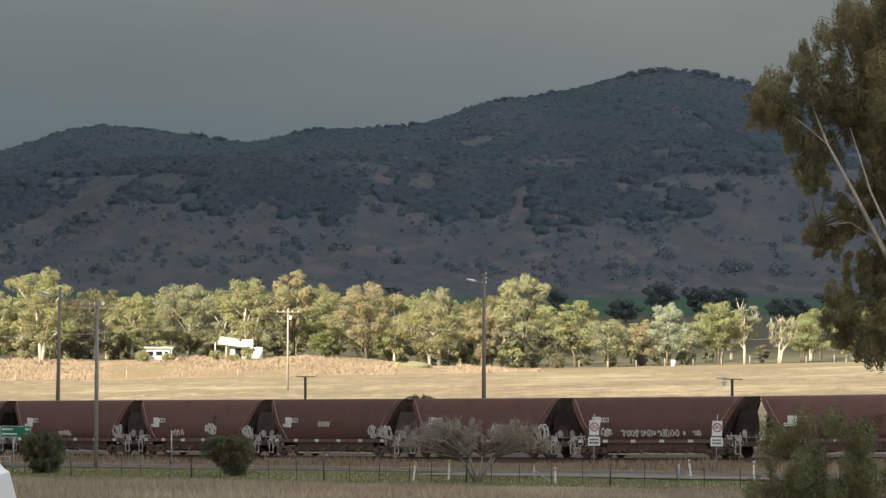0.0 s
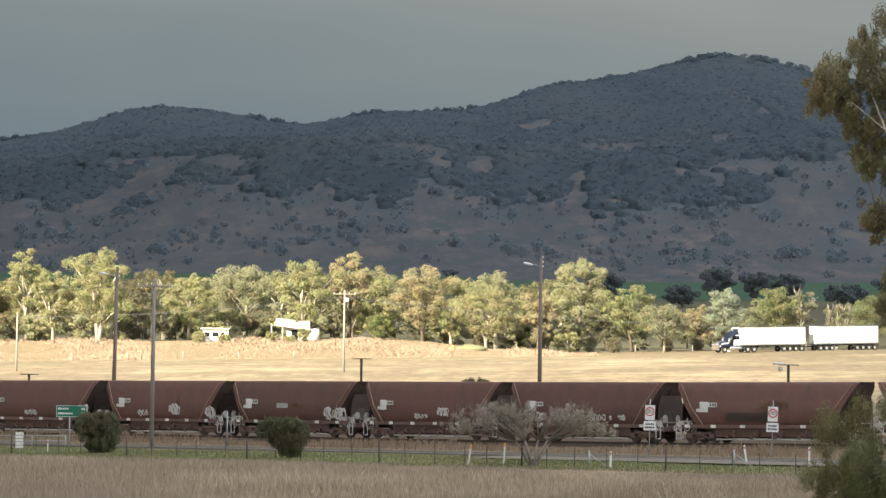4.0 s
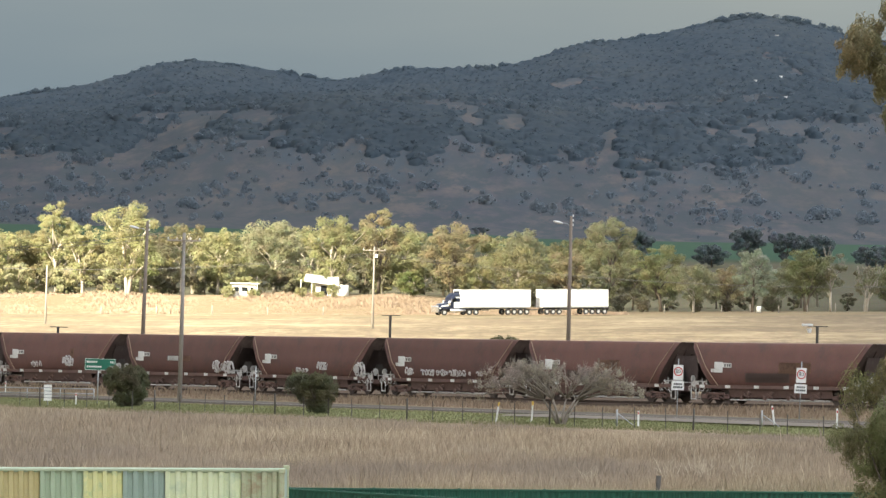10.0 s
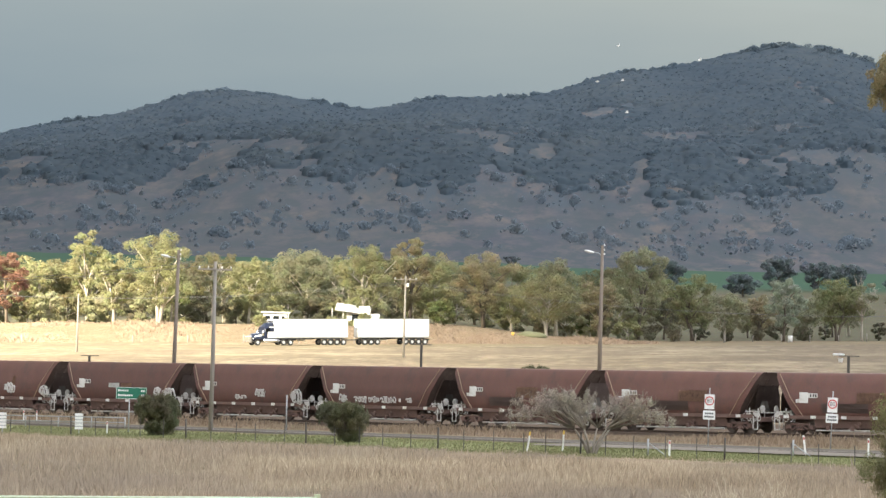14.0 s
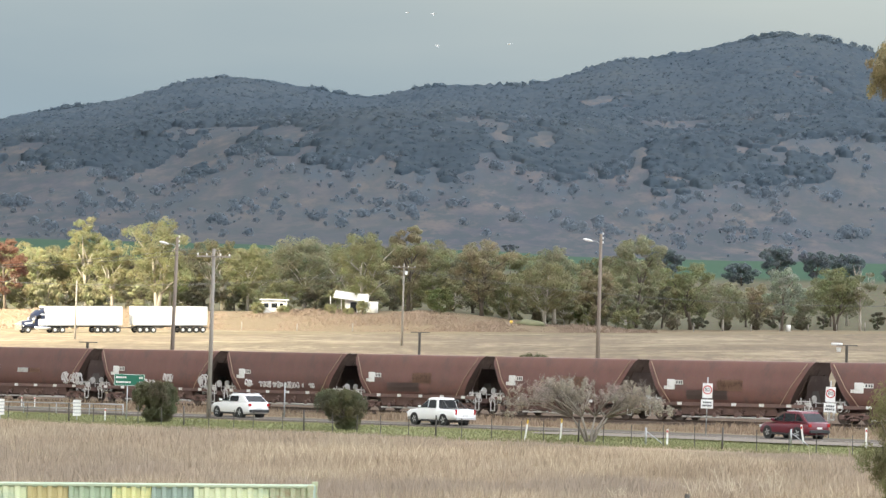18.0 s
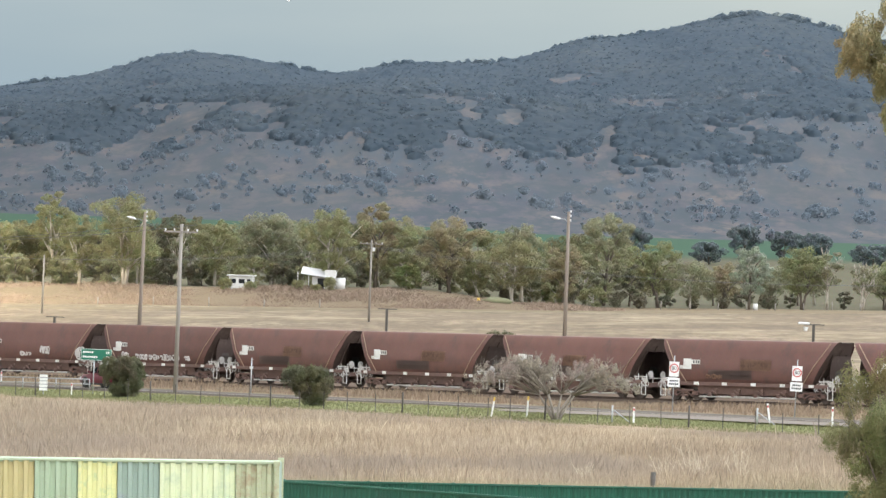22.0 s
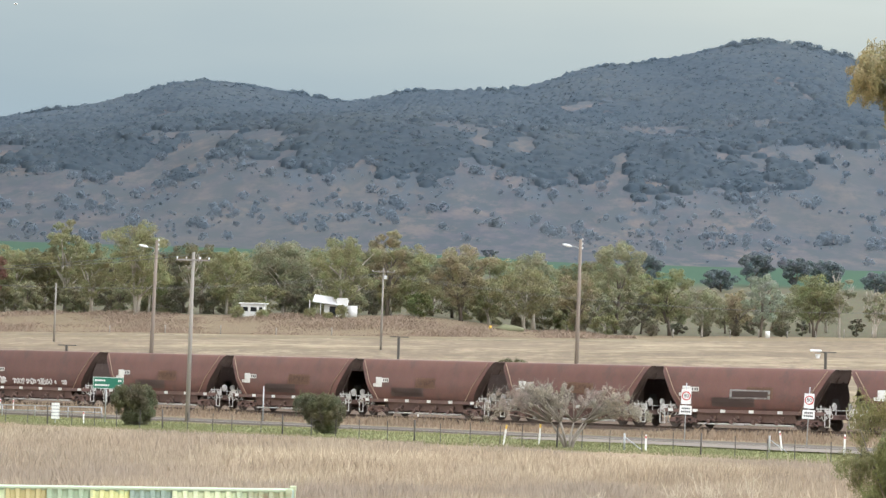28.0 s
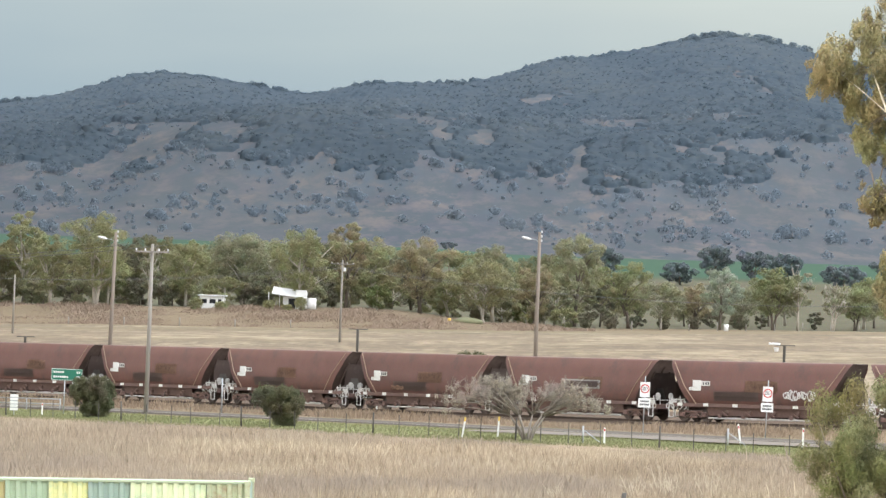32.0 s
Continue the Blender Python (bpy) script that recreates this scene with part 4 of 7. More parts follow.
        for x in (-4.22, -4.0, -3.82):
            boxed("lettering", x, y * 1.483, 2.56, 0.11, 0.012, 0.18, PAINT_DARK, bd)
    return w


SPEED, FIRST_AT, LENGTH = 2.774, 20.43, 15.5
WAGONS = []


def scrawl(rng, w, x, z, width, height, mat=TAG_WHITE, name="sprayed_tag"):
    """A sprayed tag: looping strokes lying on the shell."""
    n = max(4, int(width / 0.2))
    for k in range(n):
        if n > 6 and rng.random() < 0.16:
            continue
        bm = bmesh.new()
        cx = x + width * (k + 0.2 + 0.6 * rng.random()) / n
        r = height * (0.20 + 0.26 * rng.random()) * (1.3 if width < 1.3 else 1.0)
        a0, sweep = rng.random() * 6.28, 3.6 + 2.4 * rng.random()
        prev = None
        for i in range(9):
            t = a0 + sweep * i / 8
            px_, pz = cx + math.cos(t) * r * 0.62, z + math.sin(t) * r
            p = Vector((px_, -side_y(pz) - 0.014, pz))
            if prev is not None:
                rod(bm, prev, p, (0.022 + 0.016 * (i % 3)) * (1.5 if width < 1.3 else 1.0), seg=5)
            prev = p
        q = rng.uniform(-0.9, 0.9)
        rod(bm, (cx - r * q, -side_y(z - r * 0.8) - 0.014, z - r * 0.8), (cx + r * (0.6 - q), -side_y(z + r * 0.7) - 0.014, z + r * 0.7), 0.03, seg=5)
        part(name, bm, mat, w)


def patch(w, name, x, z, sx, sz, mat, label=""):
    """A painted patch that follows the shell's curve."""
    bm = bmesh.new()
    rows_ = []
    for i in range(5):
        zz = z - sz / 2 + sz * i / 4
        rows_.append([bm.verts.new((xx, -side_y(zz) - 0.008, zz)) for xx in (x - sx / 2, x + sx / 2)])
    for a, b in zip(rows_, rows_[1:]):
        bm.faces.new((a[0], a[1], b[1], b[0]))
    r = bmesh.ops.solidify(bm, geom=bm.faces[:], thickness=0.006)
    return part(name, bm, mat, w, label)


def build_train():
    first = build_wagon()
    for i in range(-6, 10):
        w = first if i == -6 else copy_thing(first, Matrix())
        WAGONS.append((i, w))
    rng = np.random.default_rng(8)
    for i, w in WAGONS:
        if i == 0:
            patch(w, "primer_band", 0.8, 1.75, 0.1, 0.3, PAINT_GREY)
            scrawl(rng, w, -4.3, 1.72, 0.9, 0.5)
            scrawl(rng, w, -2.6, 1.66, 6.6, 0.52)
        elif i in (-1, -2, -3, -4, -5, -6):
            if i in (-1, -3):
                scrawl(rng, w, 1.2, 1.95, 1.0, 0.7)
            if i in (-1, -4):
                scrawl(rng, w, -1.4, 1.62, 1.6, 0.45)
            if i in (-2, -5):
                scrawl(rng, w, 4.3, 1.75, 1.1, 0.75)
                patch(w, "faded_sign", -0.8, 2.3, 1.3, 0.35, PAINT_WHITE, "small white panel")
                patch(w, "faded_stencil", 0.7, 2.3, 1.3, 0.35, PAINT_ORANGE, "faded orange stencil")
            if i in (-3, -6):
                scrawl(rng, w, -3.4, 1.65, 1.8, 0.5)
                patch(w, "faded_stencil", 2.2, 2.5, 0.4, 0.8, PAINT_ORANGE, "faded orange stencil")
            scrawl(rng, w, 5.55, 1.72, 0.8, 1.0)
        else:
            patch(w, "faded_stencil", 0.4 + 0.5 * (i % 3), 2.42, 2.6 - 0.4 * (i % 2), 0.75, PAINT_ORANGE, "faded orange stencil lettering")
            patch(w, "primer_patch", -1.6 + 0.4 * (i % 3), 1.75, 3.6, 0.62, PAINT_GREY, "dull grey primer patch")
            if i == 4:
                scrawl(rng, w, -3.2, 1.62, 1.4, 0.4, PAINT_ORANGE)
            if i == 5:
                patch(w, "framed_panel", 0.6, 2.3, 3.4, 0.62, GEAR_PALE, "pale framed panel")
                patch(w, "panel_face", 0.6, 2.3, 3.0, 0.4, PAINT_GREY).location.y = -0.012
            if i == 6:
                scrawl(rng, w, 2.2, 1.9, 2.4, 0.75)
    for i, w in WAGONS:
        w.matrix_basis = track_pose(FIRST_AT + LENGTH * i)


build_train()


def ribbon(name, path, prof, mat):
    """A strip with a cross-section prof [(across, up)] along points and directions."""
    V, Fc = [], []
    for p, d in path:
        n = Vector((-d.y, d.x, 0))
        for a, u in prof:
            V.append(p + n * a + Vector((0, 0, u)))
    k = len(prof)
    for i in range(len(path) - 1):
        for j in range(k - 1):
            Fc.append((i * k + j, (i + 1) * k + j, (i + 1) * k + j + 1, i * k + j + 1))
    return mesh_ob(name, V, Fc, mat, smooth=False)


def build_line():
    path = [track_point(s) for s in np.arange(-180, 140, 4.0)]
    # far strip to 26 m added so the gap under wagons looks dark
    b = ribbon("ballast_bed", path, [(-2.6, -0.62), (-1.6, -0.24), (1.6, -0.24), (2.4, -0.26), (26.0, 0.14), (27.0, -0.30)], BALLAST)
    tagged(b, "low dark stone ballast under the railway line, with an added strip beyond", "ballast", kind="structure")
    for o in (-0.74, 0.74):
        r = ribbon("rail", path, [(o - 0.06, -0.16), (o - 0.015, -0.12), (o - 0.035, -0.035), (o - 0.035, 0), (o + 0.035, 0), (o + 0.035, -0.035), (o + 0.015, -0.12), (o + 0.06, -0.16)], RAIL)
        tagged(r, "worn steel rail", "rail", kind="structure")


build_line()

# ---- clouds ----
CLOUD = surface("cloud", (0.75, 0.76, 0.78), (0.85, 0.85, 0.86), 0.01, 1.0, bump=0)
CLOUD_H = 950.0


def cloud(name, x0, x1, y0, y1, seed, ragged, label):
    """A flat-bottomed lumpy cloud whose shade falls on x0..x1, y0..y1 of the plain."""
    k = CLOUD_H / TO_SUN.z
    ox, oy = TO_SUN.x * k, TO_SUN.y * k
    nx, ny = max(8, int((x1 - x0) / 28)), max(8, int((y1 - y0) / 28))
    u, v = np.meshgrid(np.linspace(0, 1, nx), np.linspace(0, 1, ny))
    X, Y = x0 + (x1 - x0) * u, y0 + (y1 - y0) * v
    edge = np.minimum(np.minimum(u, 1 - u) * (x1 - x0), np.minimum(v, 1 - v) * (y1 - y0))
    wob = ss(60, 0, edge) * ragged
    X = X + wob * rolls(X / 40, Y / 40, seed)
    Y = Y + wob * rolls(X / 37, Y / 43, seed + 1)
    lump = 8 + 40 * ss(0, 120, edge) * (1 + 0.5 * rolls(X / 70, Y / 70, seed + 2))
    cx, cy = (x0 + x1) / 2, (y0 + y1) / 2
    top = np.stack([X - cx, Y - cy, lump], -1).reshape(-1, 3)
    bot = np.stack([X - cx, Y - cy, 0 * X - 4 * ss(0, 100, edge)], -1).reshape(-1, 3)
    i = (np.arange(ny - 1)[:, None] * nx + np.arange(nx - 1)).ravel()
    q = np.stack([i, i + 1, i + nx + 1, i + nx], 1)
    n = nx * ny
    rim = list(range(nx)) + [nx * j + nx - 1 for j in range(1, ny)] + [nx * (ny - 1) + j for j in range(nx - 2, -1, -1)] + [nx * j for j in range(ny - 2, 0, -1)]
    side = [(rim[j], rim[j - 1], rim[j - 1] + n, rim[j] + n) for j in range(len(rim))]
    f = q.tolist() + (q[:, ::-1] + n).tolist() + side
    ob = mesh_ob(name, np.concatenate([top, bot]), f, CLOUD, smooth=True)
    ob.location = (cx + ox, cy + oy, CLOUD_H)
    return tagged(ob, label, "cloud", "clouds of the overcast")


cloud("cloud", -700, 500, 205, 532, 41, 6, "low grey cloud with a level base, shading the near field")
PARTING = cloud("drifting_cloud", -640, 0, -300, 203, 47, 10, "ragged grey cloud drifting west off the yard")
PARTING_HOME = PARTING.location.copy()
cloud("cloud", -900, 800, 1062, 4700, 43, 20, "wide grey cloud bank shading the hills")
DRIFT = cloud("drifting_cloud", 0, 760, 380, 1060, 45, 14, "grey cloud drifting west, its shade crossing the paddock")
DRIFT_HOME = DRIFT.location.copy()

# ---- road and roadside ----
ASPHALT = surface("asphalt", (0.113, 0.099, 0.084), (0.162, 0.141, 0.119), 2.5, 0.9, fine=50, bump=0.3)
DIRT = surface("highway_verge", (0.15, 0.125, 0.085), (0.23, 0.19, 0.13), 0.6, 0.95)
LINE_PAINT = surface("road_line_paint", (0.24, 0.235, 0.225), (0.36, 0.35, 0.335), 3, 0.8)
GRAVEL = surface("gravel", (0.17, 0.15, 0.125), (0.25, 0.22, 0.185), 5, 0.95, fine=30, bump=0.6)
for _m in (ASPHALT, GRAVEL, DIRT, LINE_PAINT):          # dusty, no sheen
    _m.node_tree.nodes["Principled BSDF"].inputs["Specular IOR Level"].default_value = 0.0
POLE_WOOD = surface("weathered_pole", (0.188, 0.166, 0.144), (0.329, 0.299, 0.263), 3, 0.9, stretch=(1, 1, 0.08))
LAMP_WOOD = surface("brown_pole", (0.155, 0.124, 0.099), (0.257, 0.209, 0.168), 3, 0.9, stretch=(1.350, 1.350, 0.110))
POST_DARK = surface("dark_post", (0.05, 0.045, 0.04), (0.11, 0.10, 0.085), 5, 0.9, per_object=0.2)
GALV = surface("galvanised_steel", (0.30, 0.31, 0.31), (0.45, 0.46, 0.46), 5, 0.5, 0.6)
INSULATOR = surface("porcelain", (0.6, 0.6, 0.58), (0.75, 0.75, 0.73), 5, 0.25)
SIGN_GREEN = surface("sign_green", (0.005, 0.115, 0.07), (0.008, 0.14, 0.085), 2, 0.45, bump=0.02)
SIGN_RED = surface("sign_red", (0.42, 0.02, 0.02), (0.5, 0.035, 0.03), 3, 0.5)
SIGN_BLACK = surface("sign_black", (0.03, 0.03, 0.03), (0.05, 0.05, 0.05), 3, 0.5)
YELLOW_TIP = surface("yellow_reflective", (0.62, 0.40, 0.06), (0.72, 0.48, 0.10), 3, 0.5)
WIRE = surface("wire", (0.10, 0.10, 0.10), (0.16, 0.16, 0.16), 3, 0.6)


def road_y(x):
    u = min(max(x, -55.0), 60.0)
    return 326.5 - 1.22 * u - (x - u) * (1.0 if x < 0 else 0.5)


def road_point(x, off=0.0):
    d = Vector((0.2, road_y(x + 0.1) - road_y(x - 0.1), 0)).normalized()
    n = Vector((-d.y, d.x, 0))
    return Vector((x, road_y(x), TILT * min(max(x, -170), 170) - 0.24)) + n * off, d


def build_road():
    path = [road_point(x, 1.6) for x in np.arange(-230, 231, 4.0)]
    r = ribbon("road", path, [(-3.2, -0.14), (-3.1, 0), (0, 0.05), (3.1, 0), (3.2, -0.14)], ASPHALT)
    tagged(r, "grey two-lane asphalt road beside the railway", "road", kind="structure")
    e = ribbon("edge_line", path, [(-2.98, 0.008), (-2.80, 0.012)], LINE_PAINT)
    tagged(e, "worn white edge line", "road line", kind="structure")
    g = ribbon("gravel_shoulder", [road_point(x, -3.6 - 0.35 * math.sin(x * 0.4)) for x in np.arange(3, 40, 1.5)], [(-2.4, -0.10), (-1.8, -0.03), (1.6, -0.01), (2.2, -0.08)], GRAVEL)
    tagged(g, "pale gravel pull-off beside the road", "gravel", kind="structure")
    far = []
    for x in np.arange(-230, 240, 8.0):
        far.append((Vector((x, 868 + 0.55 * x, float(land(x, 868 + 0.55 * x)) + 0.12)), Vector((1, 0.55, 0)).normalized()))
    r = ribbon("highway", far, [(-4.2, -0.3), (-3.4, 0), (3.4, 0), (4.2, -0.3)], DIRT)
    tagged(r, "dusty raised highway across the paddock", "road", kind="structure")


build_road()


def ground_at(x, y):
    return float(land(x, y))


def fence_y(x):
    return 304.5 - 1.27 * x


def build_fence():
    f = empty("paddock_fence", pose(0, 0, 0), "low wire fence on dark posts along the road verge", "fence")
    rng = np.random.default_rng(31)
    xs = np.arange(-42, 27, 1.72)
    tops = []
    base = []
    for k, x in enumerate(xs):
        x = float(x + rng.normal(0, 0.12))
        y = fence_y(x)
        z = ground_at(x, y)
        h = 1.12 + 0.12 * rng.random()
        lean = rng.normal(0, 0.035)
        if k % 5 == 0:
            p = rodded("post", (x, y, z - 0.1), (x + lean, y, z + h + 0.12), 0.055, POST_DARK, f, r1=0.05)
        else:
            p = boxed("star_picket", x + lean / 2, y, z + h / 2, 0.05, 0.05, h, POST_DARK, f, rot=(0, lean * 25, 0))
        base.append((x, y, z))
    for lvl in (0.35, 0.7, 1.02):
        v, fc = tubes([[(*Vector((b[0], b[1], b[2] + lvl)), 0.0025) for b in base]], 4)
        mesh_ob("wire", v, fc, WIRE, f)


build_fence()


def white_post(x, y, h, lean=0.0, tip=None, r=0.055):
    z = ground_at(x, y)
    t = empty("guide_post", pose(x, y, z - 0.05, 0, lean, 0), "white roadside guide post, slightly leaning" if lean else "white roadside guide post standing in grass", "post", "guide posts")
    part("shaft", box(bmesh.new(), 0, 0, h / 2, r * 2, r * 1.2, h, 0.012), PAINT_WHITE, t)
    part("reflector", box(bmesh.new(), 0, -r * 0.66, h * 0.86, r * 1.4, 0.015, 0.14), tip or SIGN_RED, t)
    if tip:
        part("cap", box(bmesh.new(), 0, 0, h - 0.1, r * 2.06, r * 1.3, 0.22, 0.01), tip, t, "faded yellow cap")
    return t


white_post(-2.02, 307.9, 1.25, 8, YELLOW_TIP)
white_post(0.14, 308.1, 1.30, 3, YELLOW_TIP)
white_post(-8.75, 371, 0.9, 0)
white_post(6.46, 299.8, 0.98, 0)
white_post(14.51, 299.4, 1.30, -8)
white_post(17.88, 294.5, 1.25, 0)
white_post(20.4, 292, 1.1, 0)

marker = empty("marker_post", pose(-19.3, 356, ground_at(-19.3, 356)), "slim bare grey steel post beside the railway", "post")
rodded("shaft", (0, 0, -0.1), (0, 0, 2.5), 0.05, GALV, marker)
rodded("cap", (0, 0, 2.5), (0, 0, 2.53), 0.06, GALV, marker)


def brace(x, y):
    z = ground_at(x, y)
    t = empty("strainer_post", pose(x, y, z), "pale strainer post with a diagonal stay", "post", "strainer posts")
    rodded("post", (0, 0, -0.1), (0, 0, 1.0), 0.06, GALV, t)
    rodded("stay", (0.05, 0, 0.75), (1.1, -0.4, 0.0), 0.03, GALV, t)


brace(13.69, 298.3)
brace(5.2, 300.5)


def road_sign(x, y, h, lean):
    z = ground_at(x, y)
    t = empty("speed_sign", pose(x, y, z, 0, lean, 0), "white speed limit sign over a lettered plate on a steel post", "road sign", "speed signs")
    rodded("post", (0, 0, -0.2), (0, 0, h), 0.035, GALV, t, "grey steel post")
    face = part("speed_plate", box(bmesh.new(), 0, -0.05, h - 0.85, 0.62, 0.012, 0.92, 0.004), PAINT_WHITE, t, "white speed limit plate")
    bm = bmesh.new()
    m = 28
    vs = [[bm.verts.new((math.cos(6.2832 * k / m) * r, yy, h - 0.80 + math.sin(6.2832 * k / m) * r)) for k in range(m)] for r, yy in ((0.285, -0.062), (0.215, -0.062), (0.215, -0.057), (0.285, -0.057))]
    for a, b in ((0, 1), (1, 2), (3, 0)):
        for k in range(m):
            bm.faces.new((vs[a][k], vs[a][(k + 1) % m], vs[b][(k + 1) % m], vs[b][k]))
    part("red_ring", bm, SIGN_RED, face, "red ring")
    cu = bpy.data.curves.new("figures", "FONT")
    cu.body, cu.size, cu.align_x, cu.align_y, cu.extrude = "80", 0.34, "CENTER", "CENTER", 0.002
    tmp = bpy.data.objects.new("figures", cu)
    me = bpy.data.meshes.new_from_object(tmp)
    bpy.data.objects.remove(tmp)
    me.materials.append(SIGN_BLACK)
    fig = new("figures", me)
    fig.parent = face
    fig.matrix_basis = pose(0, -0.062, h - 0.80, 90, 0, 0)
    tagged(fig, "black speed figures")
    low = part("lower_plate", box(bmesh.new(), 0, -0.05, h - 1.68, 0.76, 0.012, 0.56, 0.004), PAINT_WHITE, t, "white lettered plate")
    for k, (dz, wd) in enumerate(((0.1, 0.54), (-0.1, 0.6))):
        for j in range(5):
            boxed("lettering", -wd / 2 + wd * (j + 0.5) / 5, -0.058, h - 1.68 + dz, wd / 6.5, 0.006, 0.11, SIGN_BLACK, low)
    return t


road_sign(9.19, 315.8, 3.75, 0.8)
road_sign(16.66, 313.0, 3.60, 1.6)


def direction_sign():
    x, y = -30.2, 352.0
    z = ground_at(x, y)
    t = empty("direction_sign", pose(x, y, z, 0, 0.5, 0), "green road direction sign with white lines of lettering", "road sign")
    rodded("post", (0.12, 0.06, -0.2), (0.12, 0.06, 3.0), 0.045, GALV, t)
    p = part("panel", box(bmesh.new(), 0.25, 0, 2.78, 2.16, 0.03, 0.82, 0.008), SIGN_GREEN, t, "green sign panel")
    bm = box(bmesh.new(), 0.25, -0.019, 3.16, 2.1, 0.006, 0.025)
    box(bm, 0.25, -0.019, 2.40, 2.1, 0.006, 0.025)
    for s in (-1, 1):
        box(bm, 0.25 + s * 1.04, -0.019, 2.78, 0.025, 0.006, 0.76)
    part("border", bm, PAINT_WHITE, p, "white border")
    for z_, x0, n in ((2.95, -0.62, 5), (2.62, -0.62, 7)):
        for k in range(n):
            boxed("lettering", x0 + 0.15 * k, -0.02, z_, 0.115, 0.008, 0.12 + 0.03 * (k == 0), PAINT_WHITE, p)
        for k in range(2):
            boxed("lettering", 0.98 + 0.14 * k, -0.02, z_, 0.1, 0.008, 0.15, PAINT_WHITE, p)


direction_sign()


def crossing_board(x, y, h):
    z = ground_at(x, y)
    t = empty("marker_board", pose(x, y, z), "white marker board with grey bars on a short post", "road marker", "marker boards")
    rodded("post", (0, 0.05, -0.1), (0, 0.05, h), 0.04, GALV, t)
    for k in range(5):
        boxed("slat", 0, 0, h - 0.12 - 0.23 * k, 0.56, 0.03, 0.17, PAINT_WHITE, t, bevel=0.008)
    boxed("backing", 0, 0.025, h - 0.58, 0.52, 0.015, 1.1, GALV, t)


crossing_board(-33.3, 349.5, 1.45)
crossing_board(-38.7, 350.4, 1.50)


def guard_rail():
    t = empty("pipe_rail", pose(0, 0, 0), "low grey pipe rail along the road edge", "guard rail")
    pts = []
    for k in range(9):
        x = -52 + 2.6 * k
        y = 362 - 0.9 * (x + 31) * 0.9
        pts.append((x, y, ground_at(x, y)))
    for x, y, z in pts:
        rodded("post", (x, y, z - 0.1), (x, y, z + 0.82), 0.045, GALV, t)
    for lvl in (0.45, 0.8):
        v, f = tubes([[(a, b, c + lvl, 0.045) for a, b, c in pts]], 6)
        mesh_ob("rail", v, f, GALV, t, smooth=True)


guard_rail()
for x, y, h in ((-40.6, 347.5, 1.0), (-39.6, 347.5, 0.9), (-31.4, 350.2, 0.9), (-40.8, 384, 0.9), (-39.6, 382, 0.9)):
    t = white_post(x, y, h, 0, None, 0.045)


# ---- poles, lamps and wires ----
def power_pole(x, y, h, lean=0.0, arm=2.4, label="weathered timber power pole with a crossarm and insulators"):
    z = ground_at(x, y)
    t = empty("power_pole", pose(x, y, z - 0.2, 0, lean, 0), label, "power pole", "power poles")
    rodded("pole", (0, 0, 0), (0, 0, h), 0.17, POLE_WOOD, t, r1=0.11, seg=12)
    if arm:
        a = boxed("crossarm", 0, -0.16, h - 0.55, arm, 0.1, 0.12, POLE_WOOD, t, bevel=0.01)
        for k in (-0.46, -0.2, 0.2, 0.46):
            part("insulator", rod(rod(bmesh.new(), (arm * k, -0.16, h - 0.49), (arm * k, -0.16, h - 0.33), 0.035, seg=8), (arm * k, -0.16, h - 0.42), (arm * k, -0.16, h - 0.34), 0.065, 0.05, seg=8), INSULATOR, t)
    return t


def wire_run(a, b, sag):
    pts = []
    for k in range(15):
        u = k / 14
        p = Vector(a).lerp(Vector(b), u)
        pts.append((p.x, p.y, p.z - sag * 4 * u * (1 - u), 0.016))
    v, f = tubes([pts], 4)
    tagged(mesh_ob("power_line", v, f, WIRE), "thin sagging overhead wire between poles", "wire", "overhead wires")


power_pole(-24.49, 354.1, 12.1, 0.4)
p_far = power_pole(-22.0, 702, 11.6, 0.3, 3.2, "far timber power pole with white insulators on its crossarm")
boxed("switch_box", 0.35, -0.2, 10.3, 0.35, 0.3, 0.5, INSULATOR, p_far, "white pole-top switch")
power_pole(-73.0, 760, 9.0, 0.6, 0, "plain pale timber pole standing in the paddock")
power_pole(104, 740, 11.0, 0, 2.4)
power_pole(-95, 690, 11.0, 0, 2.4)
for o in (-1.2, 1.2):
    wire_run((-22 + o, 702, 10.7), (104 + o, 740, 12.2), 4.2)
    wire_run((-95 + o, 690, 8.7), (-22 + o, 702, 10.7), 2.0)
    wire_run((-24.49 + o, 353.9, 11.0), (-80 + o, 420, 10.4), 1.6)
power_pole(-80, 420, 12.0, 0, 2.4)


def lamp_pole(x, y, top, lean):
    z = ground_at(x, y)
    h = top - z
    t = empty("street_lamp", pose(x, y, z, 0, lean, 0), "tall timber lamp pole with a pale lamp head on an arm", "street lamp", "street lamps")
    rodded("pole", (0, 0, -0.2), (0, 0, h), 0.19, LAMP_WOOD, t, r1=0.12, seg=12)
    v, f = tubes([[(0, 0, h - 0.85, 0.03), (-0.3, -0.1, h - 0.62, 0.03), (-0.75, -0.15, h - 0.55, 0.028)]], 6)
    mesh_ob("arm", v, f, GALV, t, smooth=True)
    bm = bmesh.new()
    bmesh.ops.create_uvsphere(bm, u_segments=14, v_segments=8, radius=1, matrix=Matrix.Translation((-1.05, -0.18, h - 0.52)) @ Euler((0, radians(12), 0)).to_matrix().to_4x4() @ Matrix.Diagonal((0.42, 0.19, 0.11, 1)))
    part("lamp_head", bm, INSULATOR, t, "pale lamp head", smooth=True)
    for dz in (0.02, -0.35, -0.7):
        part("insulator", rod(bmesh.new(), (0.16, -0.05, h + dz - 0.06), (0.16, -0.05, h + dz + 0.1), 0.06, 0.045, seg=8), INSULATOR, t)


